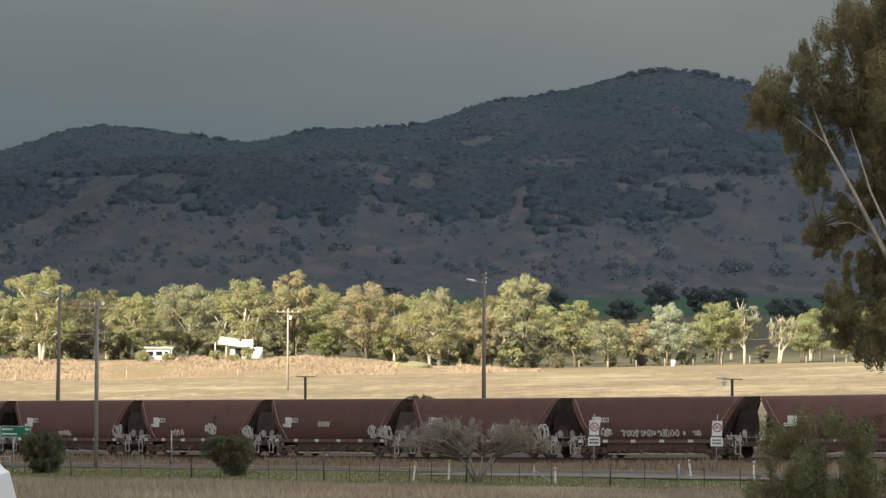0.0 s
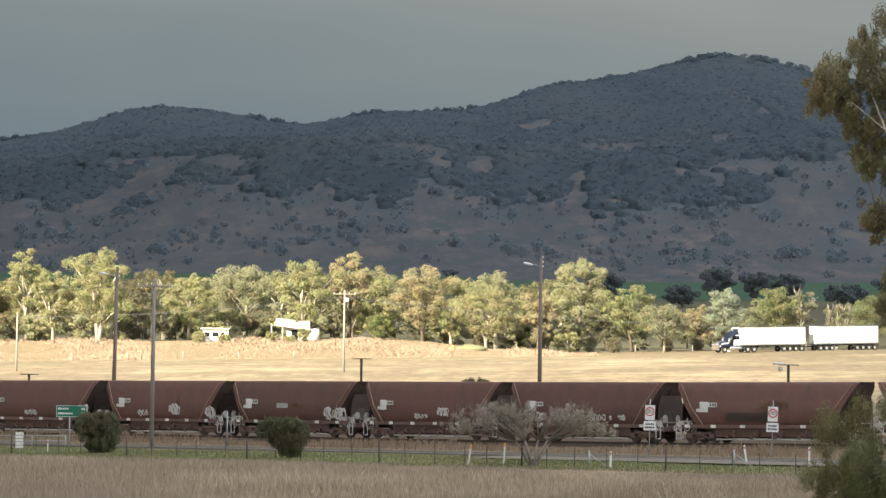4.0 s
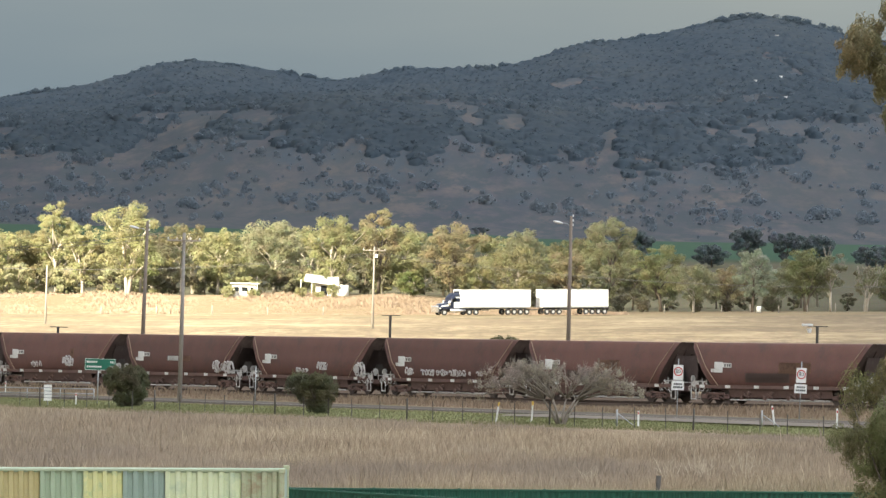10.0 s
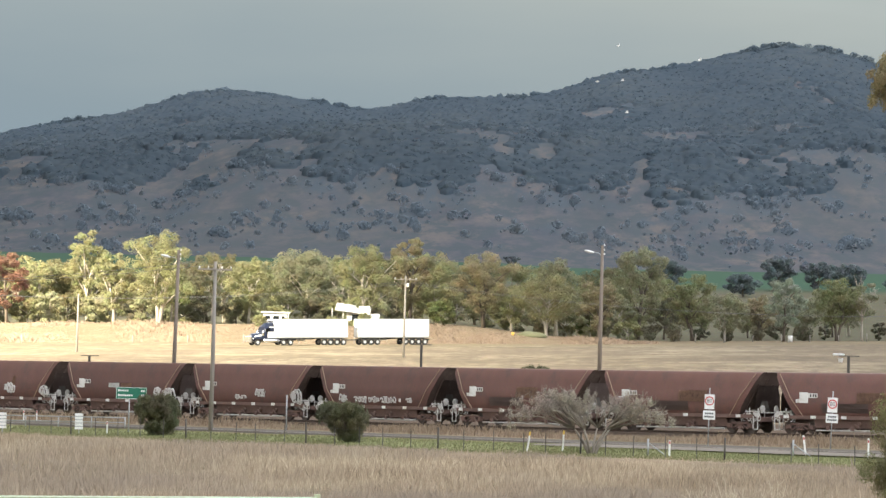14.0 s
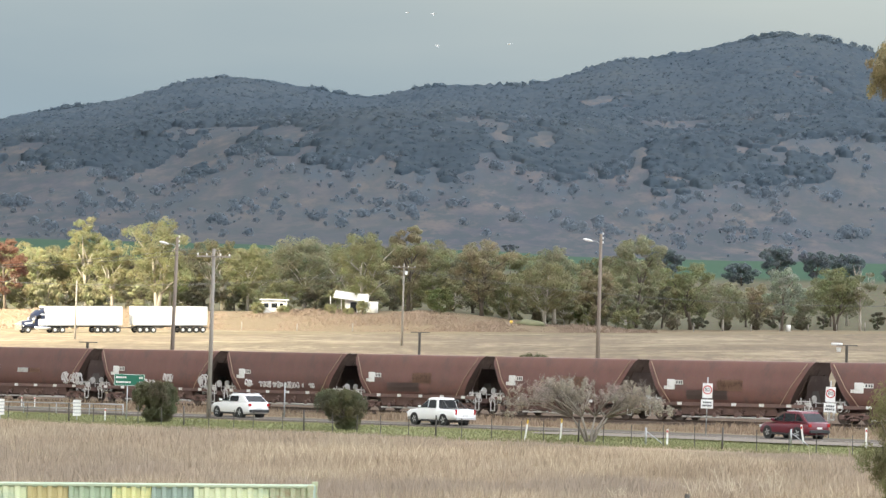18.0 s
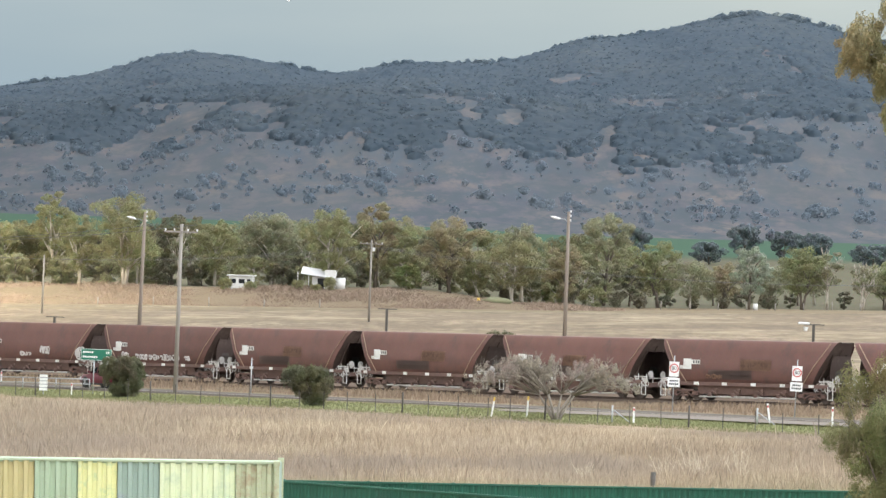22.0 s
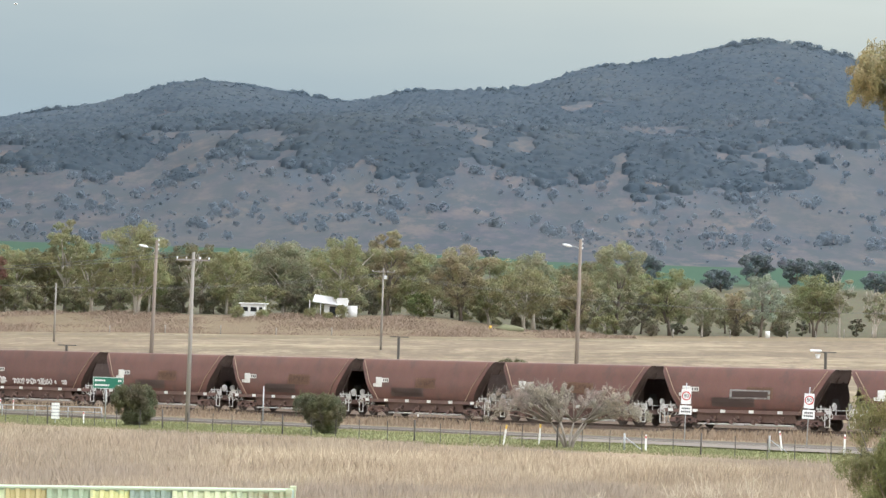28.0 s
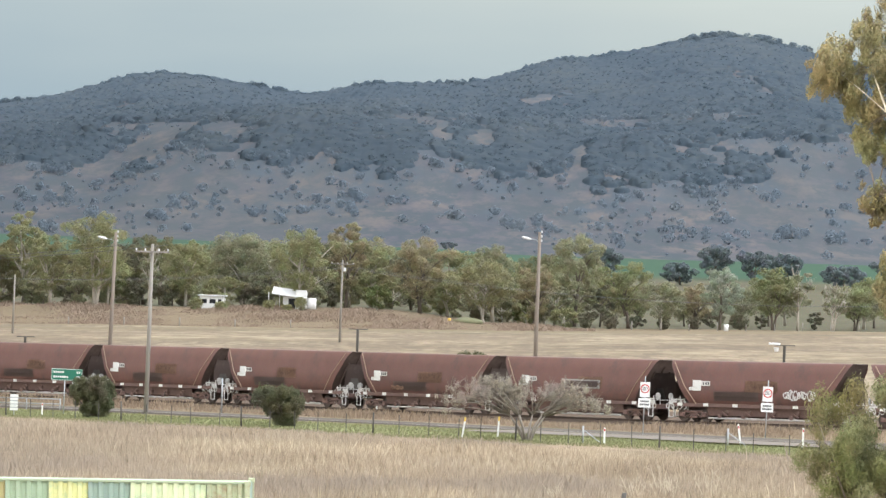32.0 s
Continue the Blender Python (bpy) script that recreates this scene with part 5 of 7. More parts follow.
lamp_pole(3.0, 407, 13.3, 0.2)
lamp_pole(-31.3, 407, 12.2, 1.2)
lamp_pole(-46.9, 410, 9.4, 0.6)


def yard_post(x, y, top, lamp):
    z = ground_at(x, y)
    h = top - z
    t = empty("yard_post", pose(x, y, z), "dark timber post with a short crossarm beyond the line" if not lamp else "dark post carrying a pale floodlight and crossarm", "post", "yard posts")
    boxed("post", 0, 0, h / 2, 0.2, 0.2, h, POST_DARK, t, bevel=0.02)
    boxed("crossarm", 0.05, 0, h + 0.03, 1.5, 0.12, 0.07, POST_DARK, t)
    if lamp:
        boxed("lamp_hood", -0.75, -0.05, h + 0.12, 0.85, 0.4, 0.16, INSULATOR, t, "pale lamp hood", bevel=0.04)
        part("lamp_glass", rod(bmesh.new(), (-0.6, -0.1, h - 0.45), (-0.6, -0.1, h - 0.15), 0.14, 0.2, seg=10), INSULATOR, t)


yard_post(-11.13, 400, 5.06, False)
yard_post(21.45, 380, 5.1, True)
yard_post(-38.8, 415, 3.4, False)


# ---- bushes ----
def bush(x, y, h, w, tone, label, seed, count, leaf=0.10, skirt=0.10, flare=0.0, lean=0.0):
    """flare: how far it narrows towards the ground; lean: how far its foot stands off its middle."""
    rng = np.random.default_rng(seed)
    z = ground_at(x, y)
    t = empty("bush", pose(x, y, z - 0.05), label, "bush")
    paths, clumps = [], []
    foot = lean * w

    def girth(u):
        round_ = math.sqrt(max(0.08, 1 - ((u - 0.5) / 0.56) ** 2))
        return w * 0.43 * round_ * (1 - flare * max(0.0, 1 - u / 0.62))

    for k in range(11):
        a = k * 0.571 + rng.random()
        u = 0.55 + 0.35 * rng.random()
        r = girth(u) * (0.3 + 0.6 * rng.random())
        e = Vector((math.cos(a) * r, math.sin(a) * r, h * u))
        paths.append([(foot + 0.1 * math.cos(a), 0.1 * math.sin(a), 0, 0.05), ((e.x + foot) * 0.5, e.y * 0.5, e.z * 0.5, 0.03), (*e, 0.012)])
    v, f = tubes(paths, 5)
    mesh_ob("stems", v, f, BARK_DARK, t, smooth=True)
    for k in range(150):
        a, q = rng.random() * 6.28, rng.random() ** 0.45
        u = skirt + (0.93 - skirt) * rng.random() ** (0.8 if flare else 1.0)
        rr = w * (0.045 + 0.05 * rng.random())
        px_ = math.cos(a) * q * girth(u) + foot * (1 - u) ** 1.5
        clumps.append((px_, math.sin(a) * q * girth(u), min(h * u, h - rr), rr, rr, rr * 1.1))
    for k in range(70):                          # upright sprigs break the outline
        a, u = rng.random() * 6.28, 0.45 + 0.5 * rng.random()
        rr = w * (0.014 + 0.012 * rng.random())
        clumps.append((math.cos(a) * girth(u) * 1.06 + foot * (1 - u) ** 1.5, math.sin(a) * girth(u) * 1.06, h * u, rr, rr, w * (0.05 + 0.05 * rng.random())))
    v, f = leaf_cloud(rng, clumps, count, leaf, -0.5, 0.6, 0.4, 0.7)
    mesh_ob("foliage", v, f, LEAF[tone], t)
    return t


bush(-27.6, 345.0, 2.9, 3.6, "bush", "round dark green bush beside the road", 61, 60000, 0.052, -0.02, 0.25, 0.05)
bush(-14.25, 326.5, 2.7, 3.9, "bush", "spreading dark green bush on a narrow leaning foot", 62, 56000, 0.052, 0.0, 0.78, 0.24)
bush(-2.2, 425, 3.75, 3.6, "bush", "low green shrub beyond the railway line", 63, 9000, 0.10, 0.0)

TWIG = surface("lichen_twigs", (0.165, 0.142, 0.115), (0.320, 0.282, 0.232), 4, 0.9)
LEAF["lichen"] = leafy("grey_twig_leaves", (0.219, 0.188, 0.149), (0.348, 0.305, 0.246), (0.542, 0.480, 0.399))


def bare_tree():
    """A wide half-bare tree of grey twigs that fans out low from the ground."""
    rng = np.random.default_rng(71)
    x, y = 1.9, 303.0
    z = ground_at(x, y)
    t = empty("bare_shrub_tree", pose(x, y, z - 0.05), "wide low grey half-bare tree with dense lichened twigs", "tree")
    paths, twigs, clumps = [], [], []

    def roof(px_):
        """Height of the crown: a flat dome to the west, an arching, drooping one to the east, a notch between."""
        west = 3.65 * max(0.0, 1 - abs((px_ + 2.0) / 4.1) ** 3) ** 0.5
        east = 3.55 * math.sqrt(max(0.0, 1 - ((px_ - 2.3) / 3.2) ** 2))
        return max(west, east, 1.5)

    for k in range(7):
        a = -0.8 + 1.6 * k / 6 + rng.normal(0, 0.12)
        base = Vector((math.sin(a) * 0.22, rng.normal(0, 0.08), 0))
        fork = Vector((math.sin(a) * 1.5, rng.normal(0, 0.35), 1.35 + 0.25 * math.cos(a)))
        paths.append([(*base, 0.10), (*((base + fork) / 2 + Vector((-0.12 * math.sin(a) + rng.normal(0, 0.07), 0, 0.05))), 0.075), (*fork, 0.05)])
        for j in range(12):
            ex = math.sin(a) * 4.9 + rng.normal(0, 1.5)
            ex = min(max(ex, -5.8), 5.3)
            top = roof(ex)
            e = Vector((ex, rng.normal(0, 1.0), 1.35 + (top - 1.35) * (0.35 + 0.68 * rng.random() ** 0.6)))
            m = fork.lerp(e, 0.5) + Vector((0, 0, 0.35 * min(1.0, abs(ex) / 3)))
            paths.append([(*fork, 0.042), (*m, 0.028), (*e, 0.012)])
            for q in range(10):
                s = m.lerp(e, 0.1 + rng.random())
                d = Vector((rng.normal(0, 0.30), rng.normal(0, 0.3), rng.uniform(-0.15, 0.42)))
                twigs.append([(*s, 0.015), (*(s + d * 0.5 + Vector((0, 0, 0.04))), 0.012), (*(s + d), 0.006)])
                if rng.random() < 0.5 and s.z > 1.7:
                    rr = 0.08 + 0.10 * rng.random()
                    p = s + d * 0.7
                    clumps.append((p.x, p.y, max(p.z - 0.1, 0.95), rr * 1.15, rr, rr * 1.6))
            for q in range(3):                   # bare shoots over the crown
                d = Vector((rng.normal(0, 0.2), rng.normal(0, 0.2), 0.25 + 0.3 * rng.random()))
                twigs.append([(*e, 0.010), (*(e + d * 0.6), 0.008), (*(e + d), 0.005)])
    v, f = tubes(paths, 6)
    mesh_ob("trunk", v, f, TWIG, t, smooth=True)
    v, f = tubes(twigs, 3)
    tagged(mesh_ob("twig_canopy", v, f, TWIG, t), kind="stuff")
    v, f = leaf_cloud(rng, clumps, 24000, 0.06, 1.2, 0.5, 0.5)
    mesh_ob("withered_leaves", v, f, LEAF["lichen"], t)


bare_tree()

# ---- vehicles ----
CAR_WHITE = surface("car_white", (0.72, 0.72, 0.71), (0.80, 0.80, 0.79), 2, 0.28, bump=0)
CAR_RED = surface("car_red", (0.105, 0.012, 0.022), (0.145, 0.017, 0.029), 2, 0.28, bump=0)
CAR_GLASS = surface("car_glass", (0.012, 0.014, 0.016), (0.022, 0.024, 0.028), 2, 0.06, bump=0)
CAR_TRIM = surface("black_trim", (0.02, 0.02, 0.02), (0.035, 0.035, 0.035), 4, 0.6)
TYRE = surface("tyre", (0.016, 0.016, 0.016), (0.03, 0.03, 0.03), 6, 0.85)
ALLOY = surface("alloy", (0.525, 0.525, 0.525), (0.688, 0.688, 0.688), 5, 0.35, 0.7)
TAIL_RED = surface("tail_lamp", (0.30, 0.012, 0.012), (0.4, 0.02, 0.02), 4, 0.2, bump=0)
HEAD_CLEAR = surface("head_lamp", (0.55, 0.56, 0.57), (0.68, 0.69, 0.70), 4, 0.12, bump=0)
TRUCK_BLUE = surface("truck_blue", (0.007, 0.011, 0.030), (0.011, 0.017, 0.040), 2, 0.3, bump=0)
CHROME = surface("chrome", (0.6, 0.6, 0.62), (0.75, 0.75, 0.77), 4, 0.15, 0.9, bump=0)
TRAILER_WHITE = surface("trailer_white", (0.74, 0.745, 0.74), (0.82, 0.82, 0.815), 0.7, 0.4, bump=0.02)


def loft(stations):
    """A closed body through rings (x, [(y, z), ...]) mirrored left and right."""
    bm = bmesh.new()
    rings = []
    for x, prof in stations:
        ring = [(y, z) for y, z in prof] + [(-y, z) for y, z in reversed(prof)]
        rings.append([bm.verts.new((x, y, z)) for y, z in ring])
    n = len(rings[0])
    for a, b in zip(rings, rings[1:]):
        for i in range(n):
            bm.faces.new((a[i], a[(i + 1) % n], b[(i + 1) % n], b[i]))
    bm.faces.new(rings[0])
    bm.faces.new(list(reversed(rings[-1])))
    return bm


def side_pane(parent, pts, y_of, mat, name="window", side=1):
    bm = bmesh.new()
    vs = [bm.verts.new((x, side * (y_of(z) + 0.012), z)) for x, z in pts]
    bm.faces.new(vs)
    bmesh.ops.solidify(bm, geom=bm.faces[:], thickness=0.01)
    return part(name, bm, mat, parent)


def wheel(parent, x, y, r, w, spins):
    s = 1 if y > 0 else -1
    t = part("wheel", rod(bmesh.new(), (0, -w / 2, 0), (0, w / 2, 0), r * 0.6, seg=20), CAR_TRIM, parent)
    t.location = (x, y, r)
    bm = bmesh.new()
    bmesh.ops.create_cone(bm, cap_ends=False, segments=26, radius1=r, radius2=r, depth=w * 0.8, matrix=Euler((radians(90), 0, 0)).to_matrix().to_4x4())
    for sg in (-1, 1):
        bmesh.ops.create_cone(bm, cap_ends=False, segments=26, radius1=r * 0.62, radius2=r, depth=w * 0.1, matrix=Matrix.Translation((0, sg * w * 0.45, 0)) @ Euler((radians(90 * sg), 0, 0)).to_matrix().to_4x4())
    part("tyre", bm, TYRE, t)
    bm = rod(bmesh.new(), (0, s * w * 0.42, 0), (0, s * w * 0.48, 0), r * 0.2, seg=12)
    for k in range(5):
        a = k * 1.2566
        box(bm, math.cos(a) * r * 0.38, s * w * 0.45, math.sin(a) * r * 0.38, r * 0.5, 0.03, r * 0.17, 0.0, (0, -math.degrees(a), 0))
    part("rim", bm, ALLOY, t, "alloy rim")
    spins.append((t, x, y, r))
    return t


def car(label, paint, L, W, H, kind):
    """x forwards, y to the left, z up from the road."""
    t = empty("car", Matrix(), label, "car", "cars on the road")
    spins = []
    hw = W / 2
    f, b = L / 2, -L / 2
    belt = 0.60 * H if kind == "ute" else (0.655 if paint is CAR_WHITE else 0.61) * H

    def ring(w, top, low=0.26):
        return [(w * 0.93, low), (w, low + 0.16), (w * 1.0, top * 0.62), (w * 0.985, top * 0.86), (w * 0.90, top), (0.0, top + 0.025)]

    if kind == "ute":
        st = [(b, ring(hw * 0.93, belt - 0.02, 0.48)), (b + 0.1, ring(hw * 0.98, belt, 0.45)), (-0.72, ring(hw, belt, 0.30)), (0.9, ring(hw, belt - 0.01)), (1.35, ring(hw, belt - 0.04)), (f - 0.5, ring(hw * 0.985, belt - 0.12, 0.34)), (f - 0.12, ring(hw * 0.90, belt - 0.24, 0.32)), (f, ring(hw * 0.78, belt - 0.40, 0.36))]
        cab = dict(b0=-0.78, b1=-0.62, f1=0.42, f0=1.30)
    else:
        st = [(b, ring(hw * 0.84, belt - 0.06, 0.42)), (b + 0.12, ring(hw * 0.95, belt, 0.32)), (b + 0.8, ring(hw, belt)), (0.6, ring(hw, belt - 0.02)), (1.05, ring(hw, belt - 0.05)), (f - 0.45, ring(hw * 0.97, belt - 0.14, 0.28)), (f - 0.1, ring(hw * 0.87, belt - 0.28, 0.28)), (f, ring(hw * 0.74, belt - 0.44, 0.32))]
        cab = dict(b0=b + 0.04, b1=b + 0.20, f1=0.55, f0=1.5) if kind == "van" else dict(b0=b + 0.10, b1=b + 0.86, f1=-0.02, f0=1.15)
    body = part("body", loft(st), paint, t, smooth=True)
    rw, top = hw * (0.76 if kind == "ute" else 0.82), H - 0.02

    def cab_y(z):
        return hw * 0.945 + (rw - hw * 0.945) * (z - belt) / (top - belt)

    bm = bmesh.new()
    lows = [(cab["b0"], 1), (cab["f0"], 1), (cab["f0"], -1), (cab["b0"], -1)]
    v0 = [bm.verts.new((x, s * hw * 0.945, belt - 0.03)) for x, s in lows]
    mid = [(cab["b1"], 1), (cab["f1"], 1), (cab["f1"], -1), (cab["b1"], -1)]
    v1 = [bm.verts.new((x, s * rw, top - 0.07)) for x, s in mid]
    v2 = [bm.verts.new((x * 0.93 + (cab["b1"] + cab["f1"]) * 0.035, s * rw * 0.85, top)) for x, s in mid]
    for a, c in ((v0, v1), (v1, v2)):
        for k in range(4):
            bm.faces.new((a[k], a[(k + 1) % 4], c[(k + 1) % 4], c[k]))
    bm.faces.new(v2)
    bm.faces.new(list(reversed(v0)))
    bmesh.ops.bevel(bm, geom=bm.edges[:], offset=0.045, segments=3, affect="EDGES")
    part("cabin", bm, paint, t)
    g0, g1 = belt + 0.04, top - 0.14
    fr = lambda z: cab["f0"] + (cab["f1"] - cab["f0"]) * (z - belt) / (top - 0.07 - belt)
    br = lambda z: cab["b0"] + (cab["b1"] - cab["b0"]) * (z - belt) / (top - 0.07 - belt)
    pill = [0.18] if kind == "ute" else [0.02, b + 1.25]
    for s in (1, -1):
        if kind == "ute":
            segs = [((pill[0] + 0.04, fr)), ((br, pill[0] - 0.04))]
            side_pane(t, [(0.30, g0), (fr(g0) - 0.12, g0), (fr(g1) - 0.14, g1), (0.30, g1)], cab_y, CAR_GLASS, side=s)
            side_pane(t, [(br(g0) + 0.14, g0), (0.22, g0), (0.22, g1), (br(g1) + 0.14, g1)], cab_y, CAR_GLASS, side=s)
        else:
            side_pane(t, [(0.3 if kind == "van" else 0.02, g0), (fr(g0) - 0.12, g0), (fr(g1) - 0.14, g1), (0.3 if kind == "van" else 0.02, g1)], cab_y, CAR_GLASS, side=s)
            if kind != "van":
                side_pane(t, [(b + 1.28, g0), (-0.06, g0), (-0.06, g1), (b + 1.28, g1)], cab_y, CAR_GLASS, side=s)
            if paint is not CAR_WHITE:
                side_pane(t, [(br(g0) + 0.3, g0 + 0.04), (b + 1.20, g0), (b + 1.20, g1), (br(g1) + 0.26, g1)], cab_y, CAR_GLASS, side=s)
        m = boxed("mirror", cab["f0"] - 0.28, s * (hw + 0.07), belt + 0.1, 0.12, 0.2, 0.15, paint, t, bevel=0.03)
    # windscreen and rear glass
    for e0, e1, sg, nm in ((cab["f0"], cab["f1"], 1, "windscreen"), (cab["b0"], cab["b1"], -1, "rear_glass")):
        if kind == "van" and sg < 0:
            continue
        bm = bmesh.new()
        ex = lambda z: e0 + (e1 - e0) * (z - belt + 0.03) / (top - 0.04 - belt) + sg * 0.016
        q = [(g0, cab_y(g0) - 0.1), (g0, -cab_y(g0) + 0.1), (g1 + 0.03, -cab_y(g1) + 0.1), (g1 + 0.03, cab_y(g1) - 0.1)]
        bm.faces.new([bm.verts.new((ex(z), y, z)) for z, y in q])
        bmesh.ops.solidify(bm, geom=bm.faces[:], thickness=0.01)
        part(nm, bm, CAR_GLASS, t)
    r = 0.365 if kind == "ute" else 0.35
    ax = (1.65, -1.45) if kind == "ute" else (1.38, -1.32)
    for x in ax:
        for s in (1, -1):
            wheel(t, x, s * (hw - 0.10), r, 0.24, spins)
            # solid black disc stands in for the shaded hollow of the arch
            part("wheel_arch", rod(bmesh.new(), (x, s * (hw - 0.3), r), (x, s * (hw + 0.006), r), r * 1.16, seg=24), CAR_TRIM, t)
    for s in (1, -1):
        tl = 0.5 * (belt + 0.5)
        boxed("tail_lamp", b + 0.02, s * hw * 0.82, belt - 0.17, 0.10, 0.22 if kind != "ute" else 0.14, 0.20 if kind != "ute" else 0.34, TAIL_RED, t, bevel=0.02)
        boxed("head_lamp", f - 0.14, s * hw * 0.70, belt - 0.36, 0.22, 0.34, 0.15, HEAD_CLEAR, t, bevel=0.03)
        for x in (0.35, -0.62) if kind != "ute" else (0.42, -0.42):
            boxed("door_handle", x - 0.12, s * (hw * 0.995 + 0.012), belt - 0.12, 0.16, 0.03, 0.035, paint, t, bevel=0.008)
        boxed("side_sill", 0.02, s * hw * 0.97, 0.30, 1.9, 0.05, 0.12, CAR_TRIM, t, bevel=0.015)
    boxed("rear_bumper", b - 0.02, 0, 0.50, 0.16, W * 0.86, 0.20, CAR_TRIM if kind != "ute" else ALLOY, t, bevel=0.03)
    boxed("front_bumper", f - 0.02, 0, 0.42, 0.14, W * 0.72, 0.18, CAR_TRIM, t, bevel=0.03)
    boxed("number_plate", b - 0.03 - 0.02 * (kind == "ute"), 0, 0.70, 0.02, 0.40, 0.12, INSULATOR, t)
    boxed("underbody", 0, 0, 0.30, L * 0.82, W * 0.72, 0.16, CAR_TRIM, t)
    if kind == "ute":
        # black plate in place of the shaded tray hollow, sports bar and tailgate seam
        boxed("tray_shade_plate", -1.68, 0, belt + 0.03, 1.62, W * 0.80, 0.06, CAR_TRIM, t)
        for s in (1, -1):
            bm = rod(bmesh.new(), (-0.95, s * hw * 0.78, belt), (-1.0, s * hw * 0.66, H - 0.16), 0.035)
            rod(bm, (-1.0, s * hw * 0.66, H - 0.16), (-1.75, s * hw * 0.80, belt + 0.02), 0.035)
            part("sports_bar", bm, CAR_TRIM, t)
        rodded("bar_top", (-1.0, -hw * 0.66, H - 0.16), (-1.0, hw * 0.66, H - 0.16), 0.035, CAR_TRIM, t)
    elif kind == "suv":
        for s in (1, -1):
            rodded("roof_rail", (cab["b1"] + 0.1, s * rw * 0.9, H + 0.02), (cab["f1"] - 0.1, s * rw * 0.9, H + 0.02), 0.022, ALLOY, t)
    return t, spins


SUV, SUV_SPINS = car("white family SUV with dark windows on the road", CAR_WHITE, 4.7, 1.88, 1.66, "suv")
UTE, UTE_SPINS = car("white dual-cab ute with a sports bar on the road", CAR_WHITE, 5.3, 1.88, 1.82, "ute")
RED, RED_SPINS = car("dark red SUV with roof rails on the road", CAR_RED, 4.6, 1.86, 1.70, "suv")

VAN, VAN_SPINS = car("tall plain white delivery van passing close below the lookout", CAR_WHITE, 4.9, 1.95, 2.08, "van")
VAN_Y, VAN_X = 20.0, -4.05


def near_pose(x):
    """On the rise below the camera, heading west."""
    return Matrix.Translation((x, VAN_Y, float(land(x, VAN_Y)) + 0.02)) @ Euler((0, 0, math.pi)).to_matrix().to_4x4()


def car_pose(x):
    p, d = road_point(x)
    p.z += 0.03
    return Matrix.Translation(p) @ Euler((0, 0, math.atan2(-d.y, -d.x))).to_matrix().to_4x4()


# ---- the road train ----
def axle(parent, x, spins, r=0.5):
    bm = rod(bmesh.new(), (0, -1.0, 0), (0, 1.0, 0), 0.07, seg=8)
    a = part("axle", bm, CAR_TRIM, parent)
    a.location = (x, 0, r)
    for y in (-1.08, 1.08):
        part("tyre", rod(bmesh.new(), (0, y - 0.16, 0), (0, y + 0.16, 0), r, seg=20), TYRE, a)
        bm = rod(bmesh.new(), (0, y - 0.165, 0), (0, y + 0.165, 0), r * 0.52, seg=14)
        for k in range(4):
            box(bm, math.cos(k * 1.57) * r * 0.3, y, math.sin(k * 1.57) * r * 0.3, 0.09, 0.345, 0.09)
        part("rim", bm, ALLOY, a)
    spins.append((a, x, 0, r))


TRUCK_SPINS = []


def trailer(L, front_axles):
    """x forwards; the tail is at 0."""
    t = empty("box_trailer", Matrix(), "long white box trailer on tri-axle wheels", "trailer", "trailers of the road train")
    part("box", box(bmesh.new(), L / 2, 0, 2.82, L, 2.5, 3.0, 0.06), TRAILER_WHITE, t, "plain white van body")
    boxed("floor_rail", L / 2, 0, 1.26, L - 0.1, 2.46, 0.14, GALV, t)
    boxed("chassis", L / 2, 0, 1.08, L - 0.8, 0.9, 0.24, CAR_TRIM, t)
    for s in (-1, 1):
        bm = bmesh.new()
        for z in (1.37, 4.30):
            box(bm, L / 2, s * 1.262, z, L - 0.05, 0.03, 0.07)
        for x in (0.03, L - 0.03):
            box(bm, x, s * 1.262, 2.82, 0.07, 0.03, 2.9)
        part("edge_trim", bm, GALV, t)
        for k in range(10):
            boxed("side_seam", 1.2 + 1.18 * k, s * 1.256, 2.82, 0.025, 0.012, 2.8, TRAILER_WHITE, t)
        boxed("mudguard", 1.9, s * 1.05, 1.1, 3.9, 0.5, 0.05, CAR_TRIM, t)
    boxed("toolbox", 7.6, -1.0, 0.92, 1.3, 0.4, 0.42, TRAILER_WHITE, t, "white side toolbox", bevel=0.02)
    boxed("tail_bar", -0.03, 0, 0.85, 0.12, 2.3, 0.2, CAR_TRIM, t)
    for x in (0.75, 1.98, 3.2, 4.4):
        axle(t, x, TRUCK_SPINS)
    for x in front_axles:
        axle(t, x, TRUCK_SPINS)
    if front_axles:
        boxed("dolly_frame", 11.1, 0, 0.95, 3.6, 1.0, 0.2, CAR_TRIM, t)
        rodded("drawbar", (12.8, 0, 0.85), (15.6, 0, 0.8), 0.09, CAR_TRIM, t)
    return t


TRAILER_B = trailer(12.95, (9.7, 10.9, 12.1))
TRAILER_A = trailer(13.7, ())


